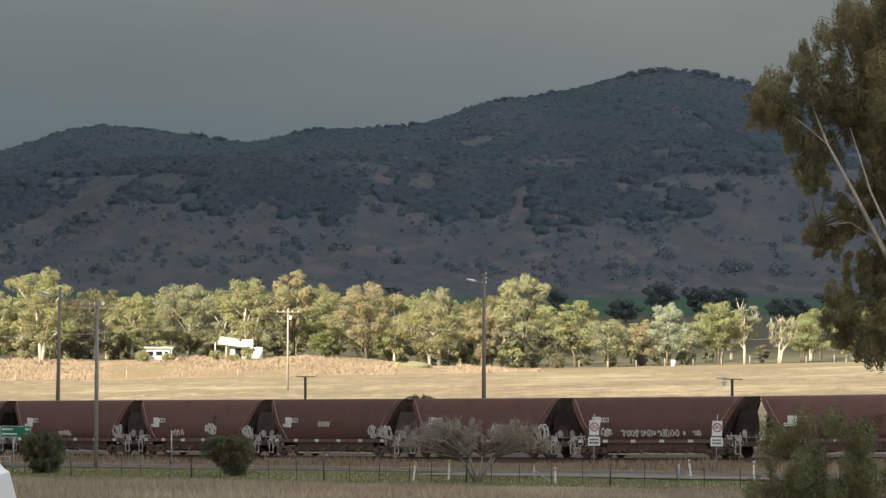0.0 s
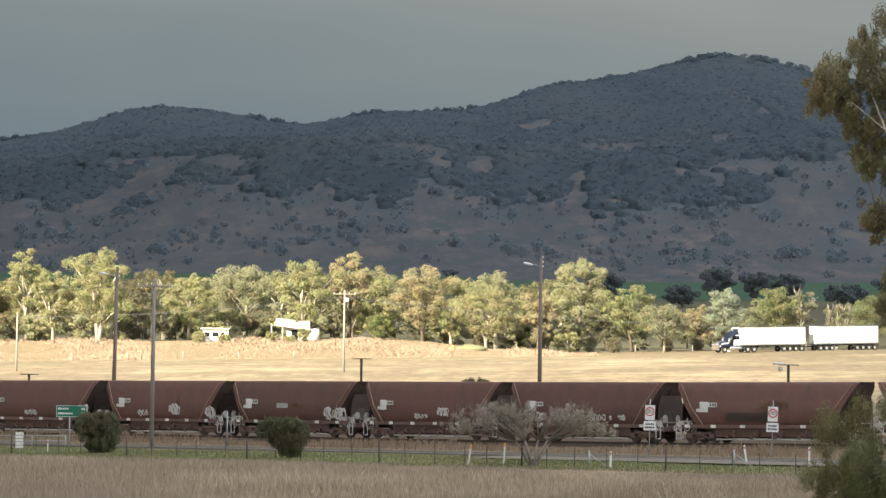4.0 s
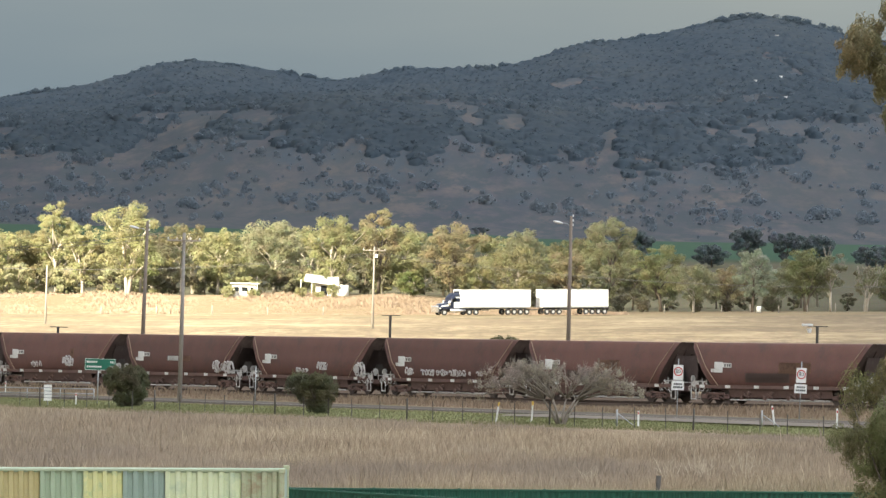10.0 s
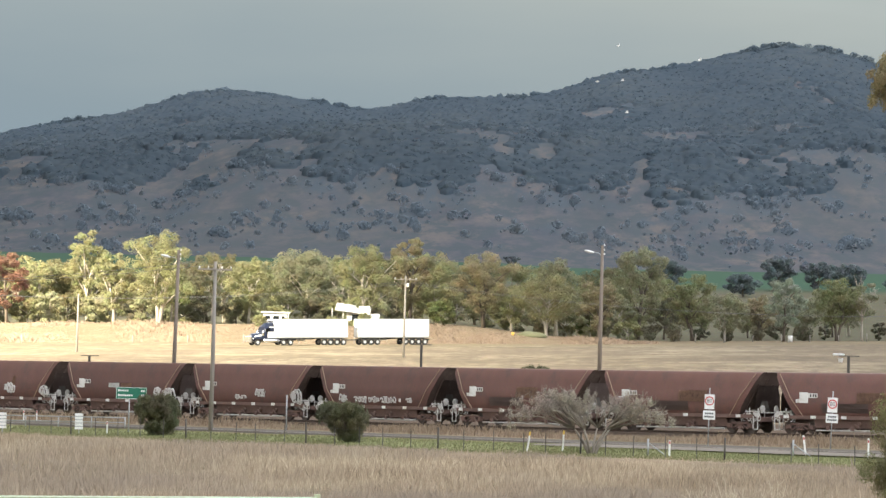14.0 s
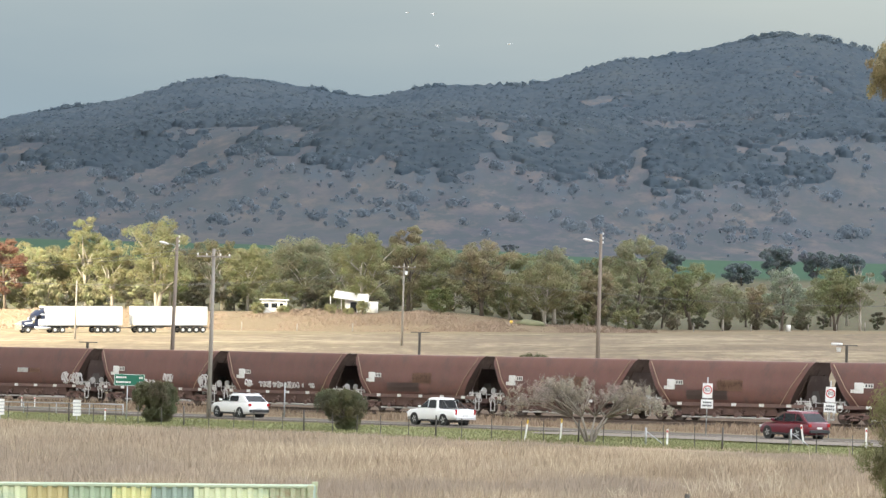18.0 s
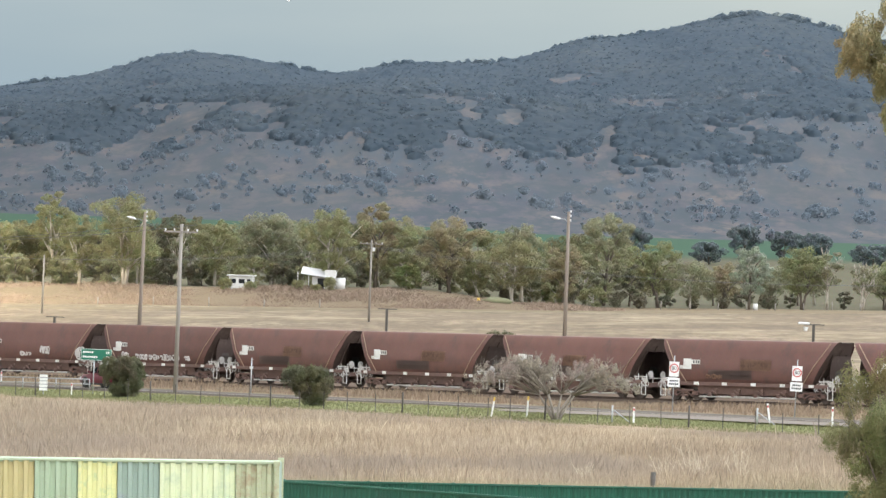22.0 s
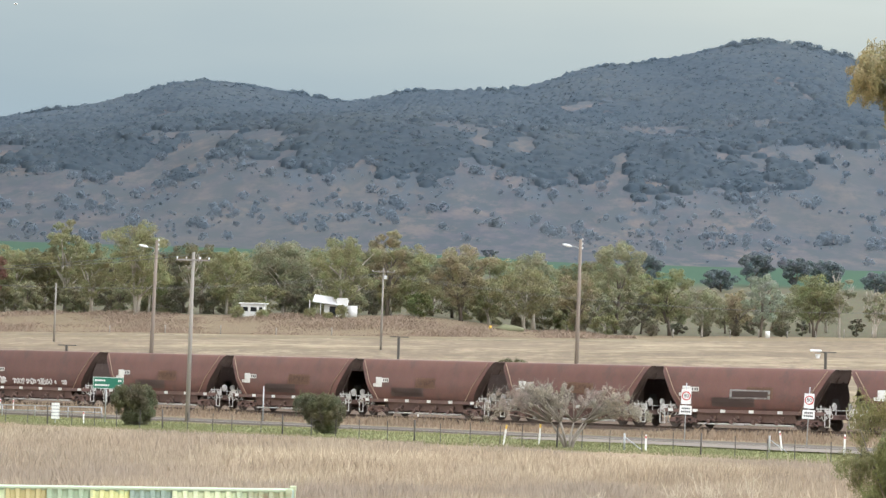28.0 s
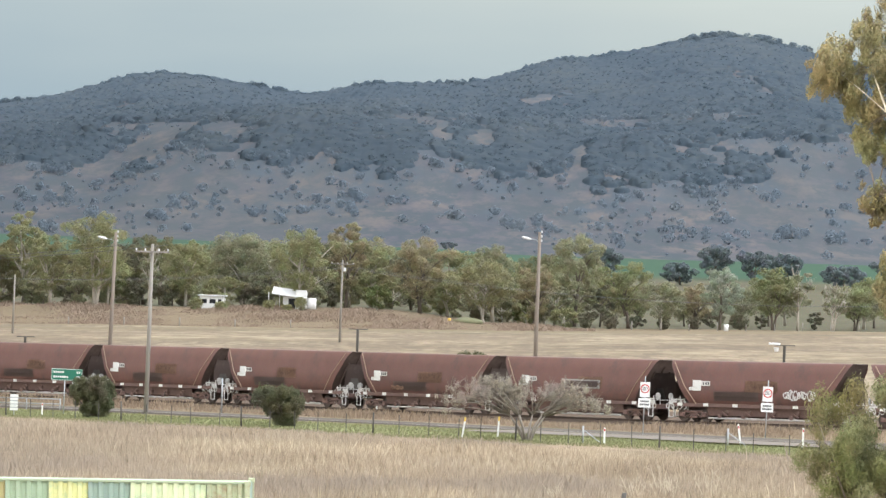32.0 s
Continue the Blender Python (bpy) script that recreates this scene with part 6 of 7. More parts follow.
def prime_mover():
    """x forwards; the fifth wheel's rear end is at 0."""
    t = empty("prime_mover", Matrix(), "blue and white bonneted prime mover with chrome stacks", "truck")
    boxed("chassis", 3.6, 0, 0.92, 8.6, 0.9, 0.3, CAR_TRIM, t)
    cabp = [(3.2, [(1.15, 1.1), (1.22, 1.5), (1.22, 2.7), (1.12, 3.55), (0.9, 3.8), (0, 3.85)]), (4.6, [(1.15, 1.1), (1.22, 1.5), (1.22, 2.7), (1.12, 3.5), (0.9, 3.72), (0, 3.78)]), (5.5, [(1.12, 1.0), (1.18, 1.5), (1.16, 2.2), (1.0, 2.9), (0.85, 3.0), (0, 3.05)])]
    part("cab", loft(cabp), TRUCK_BLUE, t, "dark blue sleeper cab")
    bon = [(5.4, [(0.95, 0.9), (1.05, 1.3), (1.0, 1.8), (0.85, 2.1), (0.6, 2.18), (0, 2.2)]), (7.2, [(0.95, 0.75), (1.02, 1.1), (0.92, 1.6), (0.75, 1.85), (0.5, 1.92), (0, 1.95)]), (7.55, [(0.85, 0.75), (0.9, 1.1), (0.82, 1.5), (0.65, 1.7), (0.4, 1.75), (0, 1.78)])]
    part("bonnet", loft(bon), TRUCK_BLUE, t, "dark blue bonnet")
    boxed("grille", 7.6, 0, 1.25, 0.08, 1.1, 1.0, CHROME, t, "chrome grille", bevel=0.02)
    boxed("bullbar", 7.95, 0, 1.0, 0.35, 2.3, 1.1, CHROME, t, "polished alloy bullbar", bevel=0.12)
    for s in (1, -1):
        part("exhaust_stack", rod(rod(bmesh.new(), (3.0, s * 1.08, 1.2), (3.0, s * 1.08, 3.3), 0.11, seg=10), (3.0, s * 1.08, 3.3), (3.0, s * 1.08, 4.35), 0.075, seg=10), CHROME, t, "chrome exhaust stack", smooth=True)
        part("air_cleaner", rod(bmesh.new(), (5.75, s * 1.12, 1.6), (5.75, s * 1.12, 2.5), 0.19, seg=12), CHROME, t, smooth=True)
        bm = bmesh.new()
        bm.faces.new([bm.verts.new((x, s * 1.225, z)) for x, z in ((4.45, 2.3), (5.35, 2.25), (5.2, 2.8), (4.5, 2.95))])
        bmesh.ops.solidify(bm, geom=bm.faces[:], thickness=0.01)
        part("side_window", bm, CAR_GLASS, t)
        part("fuel_tank", rod(bmesh.new(), (2.7, s * 0.98, 0.78), (5.6, s * 0.98, 0.78), 0.34, seg=16), CHROME, t, "polished fuel tank", smooth=True)
        boxed("mirror", 5.5, s * 1.42, 2.5, 0.1, 0.22, 0.5, CHROME, t, bevel=0.02)
        boxed("step", 5.1, s * 1.1, 0.55, 0.6, 0.25, 0.08, ALLOY, t)
        boxed("guard", 6.75, s * 1.1, 1.16, 1.25, 0.36, 0.08, TRUCK_BLUE, t, bevel=0.03)
        boxed("head_lamp", 7.5, s * 0.95, 1.15, 0.2, 0.3, 0.25, HEAD_CLEAR, t, bevel=0.03)
    for s in (1, -1):
        boxed("stripe", 6.4, s * 1.0, 1.62, 1.7, 0.03, 0.22, TRAILER_WHITE, t, "white bonnet stripe", rot=(0, 7, 0))
        boxed("sleeper_panel", 4.1, s * 1.228, 1.75, 1.7, 0.02, 1.0, TRAILER_WHITE, t, "white lower cab panel")
        boxed("sleeper_stripe", 3.9, s * 1.2, 3.0, 1.3, 0.05, 0.16, PAINT_WHITE, t)
    boxed("visor", 5.05, 0, 3.15, 0.5, 2.0, 0.08, CHROME, t, rot=(0, 30, 0))
    bm = bmesh.new()
    bm.faces.new([bm.verts.new(q) for q in ((5.42, 0.95, 2.4), (5.42, -0.95, 2.4), (5.06, -0.85, 3.0), (5.06, 0.85, 3.0))])
    bmesh.ops.solidify(bm, geom=bm.faces[:], thickness=0.01)
    part("windscreen", bm, CAR_GLASS, t)
    boxed("air_deflector", 3.5, 0, 3.95, 0.9, 1.9, 0.35, TRUCK_BLUE, t, bevel=0.12)
    for x in (0.7, 2.0, 6.75):
        axle(t, x, TRUCK_SPINS, 0.5)
    return t


MOVER = prime_mover()


def highway_pose(x, ahead):
    """A place on the highway, that many metres ahead of the tail at x."""
    d = Vector((-1, -0.55, 0)).normalized()
    p = Vector((x + 0.7, 868 + 0.55 * (x + 0.7), 0)) + d * ahead
    p.z = TILT * min(max(p.x, -170), 170) + 1.16
    slope = TILT * d.x
    f = Vector((d.x, d.y, slope)).normalized()
    y = Vector((0, 0, 1)).cross(f).normalized()
    m = Matrix((f, y, f.cross(y))).transposed().to_4x4()
    m.translation = p
    return m

# ---- the near gum tree and sapling ----
def gum_near():
    rng = np.random.default_rng(81)
    y = 150.0
    bx = 15.4
    z = ground_at(bx, y)
    t = empty("near_gum_tree", pose(bx, y, z - 0.1), "large near gum tree with rusty olive foliage and pale limbs", "tree")

    def q(x, zz, dy=0.0):
        return (x - bx, dy, zz - z)

    limbs = [
        [(0, 0, 0, 0.34), (*q(15.2, 4), 0.30), (*q(14.5, 7.2), 0.26), (*q(13.7, 9.8, -0.6), 0.21), (*q(12.75, 11.6, -1.1), 0.16), (*q(11.9, 13.2, -1.3), 0.12), (*q(11.2, 14.5, -1.2), 0.08), (*q(10.7, 15.9, -0.6), 0.03)],
        [(*q(14.5, 7.2), 0.22), (*q(13.95, 10.0, -0.9), 0.17), (*q(13.0, 11.9, -1.4), 0.12), (*q(12.45, 13.1, -1.4), 0.09), (*q(11.9, 15.0, -0.8), 0.05)],
        [(*q(14.5, 7.2), 0.24), (*q(14.3, 10.6, -0.8), 0.18), (*q(13.5, 13.0, -1.3), 0.12), (*q(13.2, 15.4, -0.8), 0.07), (*q(12.6, 18.0), 0.03)],
        [(*q(12.75, 11.6, -1.1), 0.07), (*q(11.9, 12.2, -0.9), 0.05), (*q(11.0, 12.1, -0.5), 0.025)],
        [(*q(11.2, 14.5, -1.2), 0.06), (*q(10.4, 15.2, -0.7), 0.045), (*q(9.7, 15.8), 0.02)],
        [(*q(10.7, 15.9, -0.6), 0.05), (*q(10.9, 16.6), 0.03), (*q(10.5, 17.3), 0.015)],
        [(*q(13.7, 9.8, -0.6), 0.08), (*q(12.6, 9.7, -0.7), 0.06), (*q(11.6, 9.4, -0.4), 0.03)],
        [(*q(14.3, 10.6, -0.8), 0.1), (*q(15.6, 13.6), 0.07), (*q(16.8, 16), 0.03)],
        [(*q(14.5, 7.2), 0.14), (*q(16.0, 10), 0.10), (*q(17.6, 13), 0.04)],
    ]
    limbs = [[(a, b, c, r * (0.36 if k else 0.45)) for a, b, c, r in l] for k, l in enumerate(limbs)]
    v, f = tubes(limbs, 9)
    mesh_ob("trunk", v, f, BARK_PALE, t, "smooth pale trunk and limbs", smooth=True)
    spec = [(9.50, 15.8, 0.60), (9.3, 15.5, 0.40), (10.0, 16.1, 0.65), (10.3, 15.4, 0.50), (10.7, 14.8, 0.55), (10.9, 14.2, 0.50), (10.65, 13.8, 0.35), (11.0, 13.5, 0.35), (11.4, 15.2, 0.60),
            (11.0, 16.6, 0.70), (10.6, 17.2, 0.40), (11.7, 16.2, 0.90), (12.6, 16.2, 1.10), (11.9, 17.8, 0.80), (12.9, 18.4, 1.10), (13.9, 17.0, 1.40), (13.3, 15.5, 1.00), (12.3, 14.9, 0.70), (13.0, 14.1, 0.70), (14.0, 14.5, 1.30),
            (11.0, 12.1, 0.42), (11.4, 11.8, 0.42), (11.0, 11.6, 0.28), (11.7, 12.3, 0.38), (12.1, 11.0, 0.35), (13.5, 12.6, 0.50), (14.4, 11.6, 0.90), (14.6, 13.0, 1.00), (14.6, 9.3, 0.90),
            (12.1, 9.4, 0.70), (11.5, 9.3, 0.40), (12.8, 9.2, 0.75), (13.5, 8.6, 0.70), (12.6, 8.5, 0.45), (11.6, 10.2, 0.35), (12.0, 10.0, 0.38), (14.2, 7.8, 0.70), (15.0, 8.2, 0.80),
            (12.8, 12.9, 0.50), (13.3, 11.5, 0.55), (13.8, 10.4, 0.65), (13.1, 10.5, 0.45), (12.5, 10.6, 0.35), (13.8, 13.4, 0.80), (12.3, 13.5, 0.45), (12.3, 12.2, 0.35), (12.7, 11.3, 0.45), (13.0, 9.9, 0.50), (13.5, 13.0, 0.50), (11.9, 12.8, 0.35), (13.6, 11.2, 0.60),
            (15.8, 14.0, 1.5), (16.9, 16.2, 1.5), (17.6, 13.0, 1.4), (15.2, 19.0, 1.6)]
    clumps = []
    for x, zz, r in spec:
        for k in range(16):
            d = np.clip(rng.normal(0, 1, 3), -1.35, 1.35) * r * 0.66
            rr = r * (0.22 + 0.26 * rng.random())
            clumps.append((x - bx + d[0], d[1] * 1.6, zz - z + d[2] - 0.1, rr, rr * 1.2, rr * (1.0 + 0.9 * rng.random())))
    v, f = leaf_cloud(rng, clumps, 250000, 0.070, 1.6, 0.45, 0.15, 0.8)
    mesh_ob("crown", v, f, LEAF["rust"], t, "rusty olive drooping leaves")
    twigs = []
    for c in clumps[::4]:
        e = Vector(c[:3])
        s = min((Vector(p[:3]) for l in limbs for p in l[2:]), key=lambda p: (p - e).length)
        twigs.append([(*s, 0.02), (*((s + e) / 2 + Vector((0, 0, 0.1))), 0.014), (*e, 0.006)])
    v, f = tubes(twigs, 4)
    mesh_ob("twig_canopy", v, f, BARK_DARK, t)


gum_near()
LEAF["sapling"] = leafy("leaf_sapling", (0.124, 0.132, 0.063), (0.197, 0.195, 0.095), (0.280, 0.256, 0.142))


def sapling():
    rng = np.random.default_rng(83)
    bx, y = 11.3, 148.0
    z = ground_at(bx, y)
    t = empty("gum_sapling", pose(bx, y, z - 0.1), "drooping green gum sapling with thin bent stems", "tree")
    paths, clumps = [], []
    for k in range(9):
        ex = (k - 4) * 0.42 + rng.normal(0, 0.15)
        e = Vector((ex, rng.normal(0, 0.7), 3.1 + 2.7 * rng.random()))
        s = Vector((0.16 * (k - 4), 0, 0))
        paths.append([(*s, 0.05), (*(s * 0.6 + Vector((e.x * 0.3, e.y * 0.3, e.z * 0.5))), 0.035), (*e, 0.012)])
        for j in range(8):
            p = s.lerp(e, 0.5 + 0.5 * rng.random()) + Vector(rng.normal(0, 1, 3)) * 0.42
            p.z = max(p.z, 2.0)
            rr = 0.22 + 0.26 * rng.random()
            clumps.append((*p, rr, rr, rr * 1.1))
    for k in range(70):
        p = Vector((rng.uniform(-1.8, 3.4), rng.normal(0, 0.7), rng.uniform(1.3, 5.9)))
        p.z -= 0.35 * abs(p.x) * rng.random()
        rr = 0.22 + 0.30 * rng.random()
        clumps.append((*p, rr, rr, rr * 1.7))
    for p in paths:
        v, f = tubes([p], 6)
        mesh_ob("stem", v, f, BARK_DARK, t, smooth=True)
    v, f = leaf_cloud(rng, clumps, 84000, 0.064, 1.6, 0.40, 0.15, 0.8)
    mesh_ob("foliage", v, f, LEAF["sapling"], t)


sapling()

# ---- shipping container and yard fence ----
PANEL = {
    "tan": surface("panel_tan", (0.42, 0.36, 0.17), (0.52, 0.46, 0.23), 1.5, 0.6, stain=(0.36, 0.36, 0.22)),
    "sage": surface("panel_sage", (0.30, 0.40, 0.27), (0.40, 0.48, 0.33), 1.5, 0.6, stain=(0.30, 0.33, 0.22)),
    "lemon": surface("panel_lemon", (0.58, 0.58, 0.26), (0.70, 0.69, 0.36), 2.5, 0.6, stain=(0.38, 0.50, 0.30), stain_scale=2.2),
    "teal": surface("panel_teal", (0.24, 0.33, 0.28), (0.33, 0.41, 0.33), 1.2, 0.6, stain=(0.25, 0.28, 0.32)),
    "pale": surface("panel_pale", (0.55, 0.62, 0.38), (0.68, 0.72, 0.48), 1.5, 0.6, stain=(0.36, 0.46, 0.33)),
    "rusty": surface("panel_rusty", (0.34, 0.38, 0.24), (0.44, 0.46, 0.30), 1.5, 0.65, stain=(0.30, 0.23, 0.14), stain_scale=1.6, stretch=(1, 1, 0.3)),
}
RAIL_PALE = surface("container_rail", (0.340, 0.409, 0.272), (0.425, 0.487, 0.340), 2, 0.6)
FENCE_GREEN = surface("fence_green", (0.010, 0.085, 0.05), (0.016, 0.115, 0.07), 1.5, 0.5, bump=0.03, stain=(0.02, 0.09, 0.06))


def ribbed(x0, x1, z0, z1, pitch, depth, rise=0.0):
    """An upright sheet with trapezoid ribs, in the plane y = 0."""
    bm = bmesh.new()
    xs = []
    n = max(1, round((x1 - x0) / pitch))
    p = (x1 - x0) / n
    for k in range(n):
        a = x0 + p * k
        xs += [(a, 0), (a + p * 0.36, 0), (a + p * 0.5, depth), (a + p * 0.86, depth)]
    xs.append((x1, 0))
    for t in (0, 0.03):
        lo = [bm.verts.new((x, y + t, z0)) for x, y in xs]
        hi = [bm.verts.new((x, y + t, z1 + rise * (x - x0))) for x, y in xs]
        for i in range(len(xs) - 1):
            bm.faces.new((lo[i], lo[i + 1], hi[i + 1], hi[i]))
    return bm


def container():
    x1, y = -6.71, 140.0
    z = ground_at(x1 - 6, y)
    h = 3.32 - z
    t = empty("shipping_container", pose(x1, y, z, 0, -1.0, 0), "pale green shipping container with mismatched painted side panels", "container")
    edges = [-12.19, -8.9, -7.9, -6.75, -5.55, -4.45, -3.28, -1.17, 0.0]
    tones = ["sage", "pale", "tan", "sage", "lemon", "teal", "pale", "rusty"]
    names = {"tan": "faded tan painted panel", "sage": "sage green painted panel", "lemon": "pale yellow panel with rubbed paint", "teal": "blue-green painted panel", "pale": "pale yellow-green panel", "rusty": "rust-streaked green panel"}
    for a, b, c in zip(edges, edges[1:], tones):
        part("side_panel", ribbed(a + 0.01, b - 0.01, 0.12, h - 0.07, 0.283, 0.07), PANEL[c], t, names[c])
    back = part("back_wall", ribbed(-12.19, 0, 0.12, h - 0.1, 0.283, 0.04), PANEL["sage"], t)
    back.location.y = 2.4
    part("top_rail", box(bmesh.new(), -6.1, 0.02, h - 0.04, 12.19, 0.08, 0.07, 0.012), RAIL_PALE, t, "pale top rail")
    part("bottom_rail", box(bmesh.new(), -6.1, 0.02, 0.08, 12.19, 0.08, 0.16, 0.012), PANEL["sage"], t)
    for x in (-12.15, -0.04):
        for yy in (0.02, 2.42):
            boxed("corner_post", x, yy, h / 2, 0.14, 0.14, h, PANEL["rusty"], t, bevel=0.015)
            boxed("corner_casting", x, yy, h - 0.06, 0.18, 0.17, 0.14, PANEL["rusty"], t, bevel=0.02)
        boxed("end_wall", x, 1.22, h / 2, 0.05, 2.3, h - 0.2, PANEL["teal"], t)
    boxed("roof", -6.1, 1.22, h - 0.09, 12.1, 2.34, 0.05, PANEL["sage"], t)


container()


def yard_fence(a, b, top_a, top_b, label):
    a, b = Vector(a), Vector(b)
    L = (b - a).length
    ang = math.degrees(math.atan2(b.y - a.y, b.x - a.x))
    zb = min(ground_at(a.x, a.y), ground_at(b.x, b.y)) - 0.25
    t = empty("steel_fence", pose(a.x, a.y, 0, 0, 0, ang), label, "fence", "green steel fences")
    n = max(1, round(L / 3.1))
    w = L / n
    for k in range(n):
        za = top_a + (top_b - top_a) * k / n
        zc = top_a + (top_b - top_a) * (k + 1) / n
        part("infill_sheet", ribbed(w * k + 0.03, w * (k + 1) - 0.03, zb, za - 0.04, 0.19, 0.035, (zc - za) / w), FENCE_GREEN, t)
        m = math.degrees(math.atan2(zc - za, w))
        boxed("top_rail", w * (k + 0.5), 0.0, (za + zc) / 2, w - 0.02, 0.075, 0.075, FENCE_GREEN, t, bevel=0.008, rot=(0, -m, 0))
        boxed("post", w * k, 0.02, (za + zb) / 2, 0.07, 0.09, za - zb + 0.06, FENCE_GREEN, t, bevel=0.008)
        boxed("post_cap", w * k, 0.02, za + 0.045, 0.085, 0.1, 0.03, FENCE_GREEN, t)


yard_fence((-8.2, 174.2), (24, 168.2), 1.27, 1.95, "long green corrugated steel fence with a capped top rail")
yard_fence((-8.2, 174.0), (11.2, 151.0), 1.25, 1.62, "green corrugated steel fence running towards the yard")
stub = empty("fence_stump", pose(5.25, 205, ground_at(5.25, 205)), "short dark weathered post in the grass", "post")
rodded("stump", (0, 0, -0.1), (0.04, 0, 0.92), 0.10, POST_DARK, stub, r1=0.1)

WEED = surface("bleached_weed", (0.42, 0.35, 0.25), (0.58, 0.50, 0.38), 5, 0.9)


def dead_weed(x, y, h, seed):
    """A bleached stalk that forks again and again."""
    rng = np.random.default_rng(seed)
    t = empty("dead_weed", pose(x, y, ground_at(x, y) - 0.05), "bleached dead weed with forking stalks in the grass", "weed", "dead weeds in the paddock")
    paths = []
    for k in range(6):
        a, s = -0.6 + 0.24 * k + rng.normal(0, 0.06), 0.6 + 0.4 * rng.random()
        tip = Vector((math.sin(a) * h * 0.7 * s, rng.normal(0, 0.1), math.cos(a) * h * s))
        mid = tip * 0.5 + Vector((0.03, 0, -0.02))
        paths.append([(0, 0, 0, 0.03), (*mid, 0.024), (*tip, 0.012)])
        for j in range(4):
            p = mid.lerp(tip, 0.25 * j)
            d = Vector((rng.normal(0, 0.22), rng.normal(0, 0.1), 0.22 + 0.1 * rng.random()))
            paths.append([(*p, 0.011), (*(p + d * 0.6), 0.009), (*(p + d), 0.005)])
    v, f = tubes(paths, 4)
    mesh_ob("stalk", v, f, WEED, t)


for _x, _y, _h, _s in ((5.95, 215, 1.6, 1), (7.1, 215, 1.9, 2), (7.6, 216, 1.5, 3), (9.15, 215, 1.75, 4), (2.6, 214, 1.1, 5)):
    dead_weed(_x, _y, _h, _s)

# ---- white house and shed among the gums ----
HOUSE_WHITE = surface("white_cladding", (0.62, 0.61, 0.58), (0.76, 0.75, 0.72), 1.0, 0.6)
ROOF_PALE = surface("pale_roof_iron", (0.55, 0.55, 0.54), (0.7, 0.7, 0.69), 1, 0.45)


def house():
    x, y = -52.6, 924.0
    z = ground_at(x, y)
    t = empty("house", pose(x, y, z), "small white flat-roofed house among the gum trees", "house")
    boxed("wall", 0, 2, 1.2, 4.3, 4, 2.4, HOUSE_WHITE, t)
    boxed("roof", 0.1, 1.9, 2.5, 5.2, 4.8, 0.22, ROOF_PALE, t, "pale flat roof", bevel=0.03)
    for wx, ww in ((-1.3, 0.9), (0.2, 1.1), (1.5, 0.6)):
        wd = boxed("window", wx, -0.02, 1.45, ww, 0.05, 0.8, CAR_GLASS, t, "dark window")
        boxed("sill", wx, -0.05, 1.02, ww + 0.15, 0.1, 0.06, HOUSE_WHITE, wd)
    rodded("veranda_post", (2.5, -0.4, 0), (2.5, -0.4, 2.4), 0.06, HOUSE_WHITE, t)


house()


def shed():
    x, y = -39.0, 925.0
    z = ground_at(x, y)
    t = empty("shed", pose(x, y, z), "white lean-to shed with a sloping roof among the gums", "shed")
    boxed("wall", 1.5, 2.2, 1.15, 4.2, 3, 2.3, HOUSE_WHITE, t)
    boxed("roof", 0.6, 1.6, 3.05, 6.4, 4.6, 0.12, ROOF_PALE, t, "bright sloping roof", rot=(16, 7, 0))
    boxed("gable", 2.7, 1.2, 3.0, 2.0, 2.0, 1.2, HOUSE_WHITE, t, bevel=0.05)
    for px_ in (-3.2, -1.2):
        rodded("post", (px_, -0.2, 0), (px_, -0.2, 3.1), 0.07, HOUSE_WHITE, t)
    boxed("doorway", 1.0, 0.68, 1.0, 1.2, 0.05, 2.0, CAR_GLASS, t, "dark doorway")
    part("water_tank", rod(bmesh.new(), (4.6, 1.0, 0), (4.6, 1.0, 2.2), 0.9, seg=18), HOUSE_WHITE, t, smooth=True)


shed()
for x, y, h, w in ((-50.6, 921, 1.7, 2.6), (-55.3, 922, 2.2, 3.0), (-42.0, 921.5, 2.0, 2.6), (-36.2, 921, 2.6, 2.6), (-38.6, 921, 1.2, 2.4)):
    bush(x, y, h, w, "olive", "olive-green shrub in front of the white sheds", int(h * 100), 1500, 0.16, 0.1)
drum = empty("white_drum", pose(41.3, 921, ground_at(41.3, 921)), "small white drum standing by the far fence", "drum")
part("barrel", rod(bmesh.new(), (0, 0, 0), (0, 0, 1.15), 0.42, seg=16), HOUSE_WHITE, drum, smooth=True)
for k in range(14):
    px_ = 24 + 5.2 * k
    py = 910 + 0.2 * px_
    fp = empty("far_fence_post", pose(px_, py, ground_at(px_, py)), "thin pale fence post beside the highway", "post", "far fence posts")
    rodded("post", (0, 0, -0.1), (0, 0, 1.3 + 0.3 * (k % 3 == 0)), 0.09, POLE_WOOD, fp)
for k in range(8):
    px_ = -103.7 + 9.65 * k
    fp = empty("far_fence_post", pose(px_, 879, ground_at(px_, 879)), "pale timber fence post below the weedy bank", "post", "far fence posts")
    rodded("post", (0, 0, -0.1), (0, 0, 1.25 + 0.15 * (k % 3)), 0.11, POLE_WOOD, fp)
mound = bmesh.new()
bmesh.ops.create_uvsphere(mound, u_segments=28, v_segments=14, radius=1)
for _v in mound.verts:
    _k = 1 + 0.12 * math.sin(5 * _v.co.x + 3 * _v.co.z) * math.cos(4 * _v.co.y)
    _v.co = Vector((_v.co.x * 3.0 * _k, _v.co.y * 2.0, _v.co.z * 0.9 * _k))
MOUND_GREEN = surface("mound_grass", (0.109, 0.119, 0.060), (0.176, 0.166, 0.093), 1.5, 0.9, fine=8, bump=0.6)
mound = part("grass_mound", mound, MOUND_GREEN, smooth=True)
mound.location = (-5.6, 917, ground_at(-5.6, 917) + 0.1)
tagged(mound, "low mound overgrown with green grass by the highway", "mound")
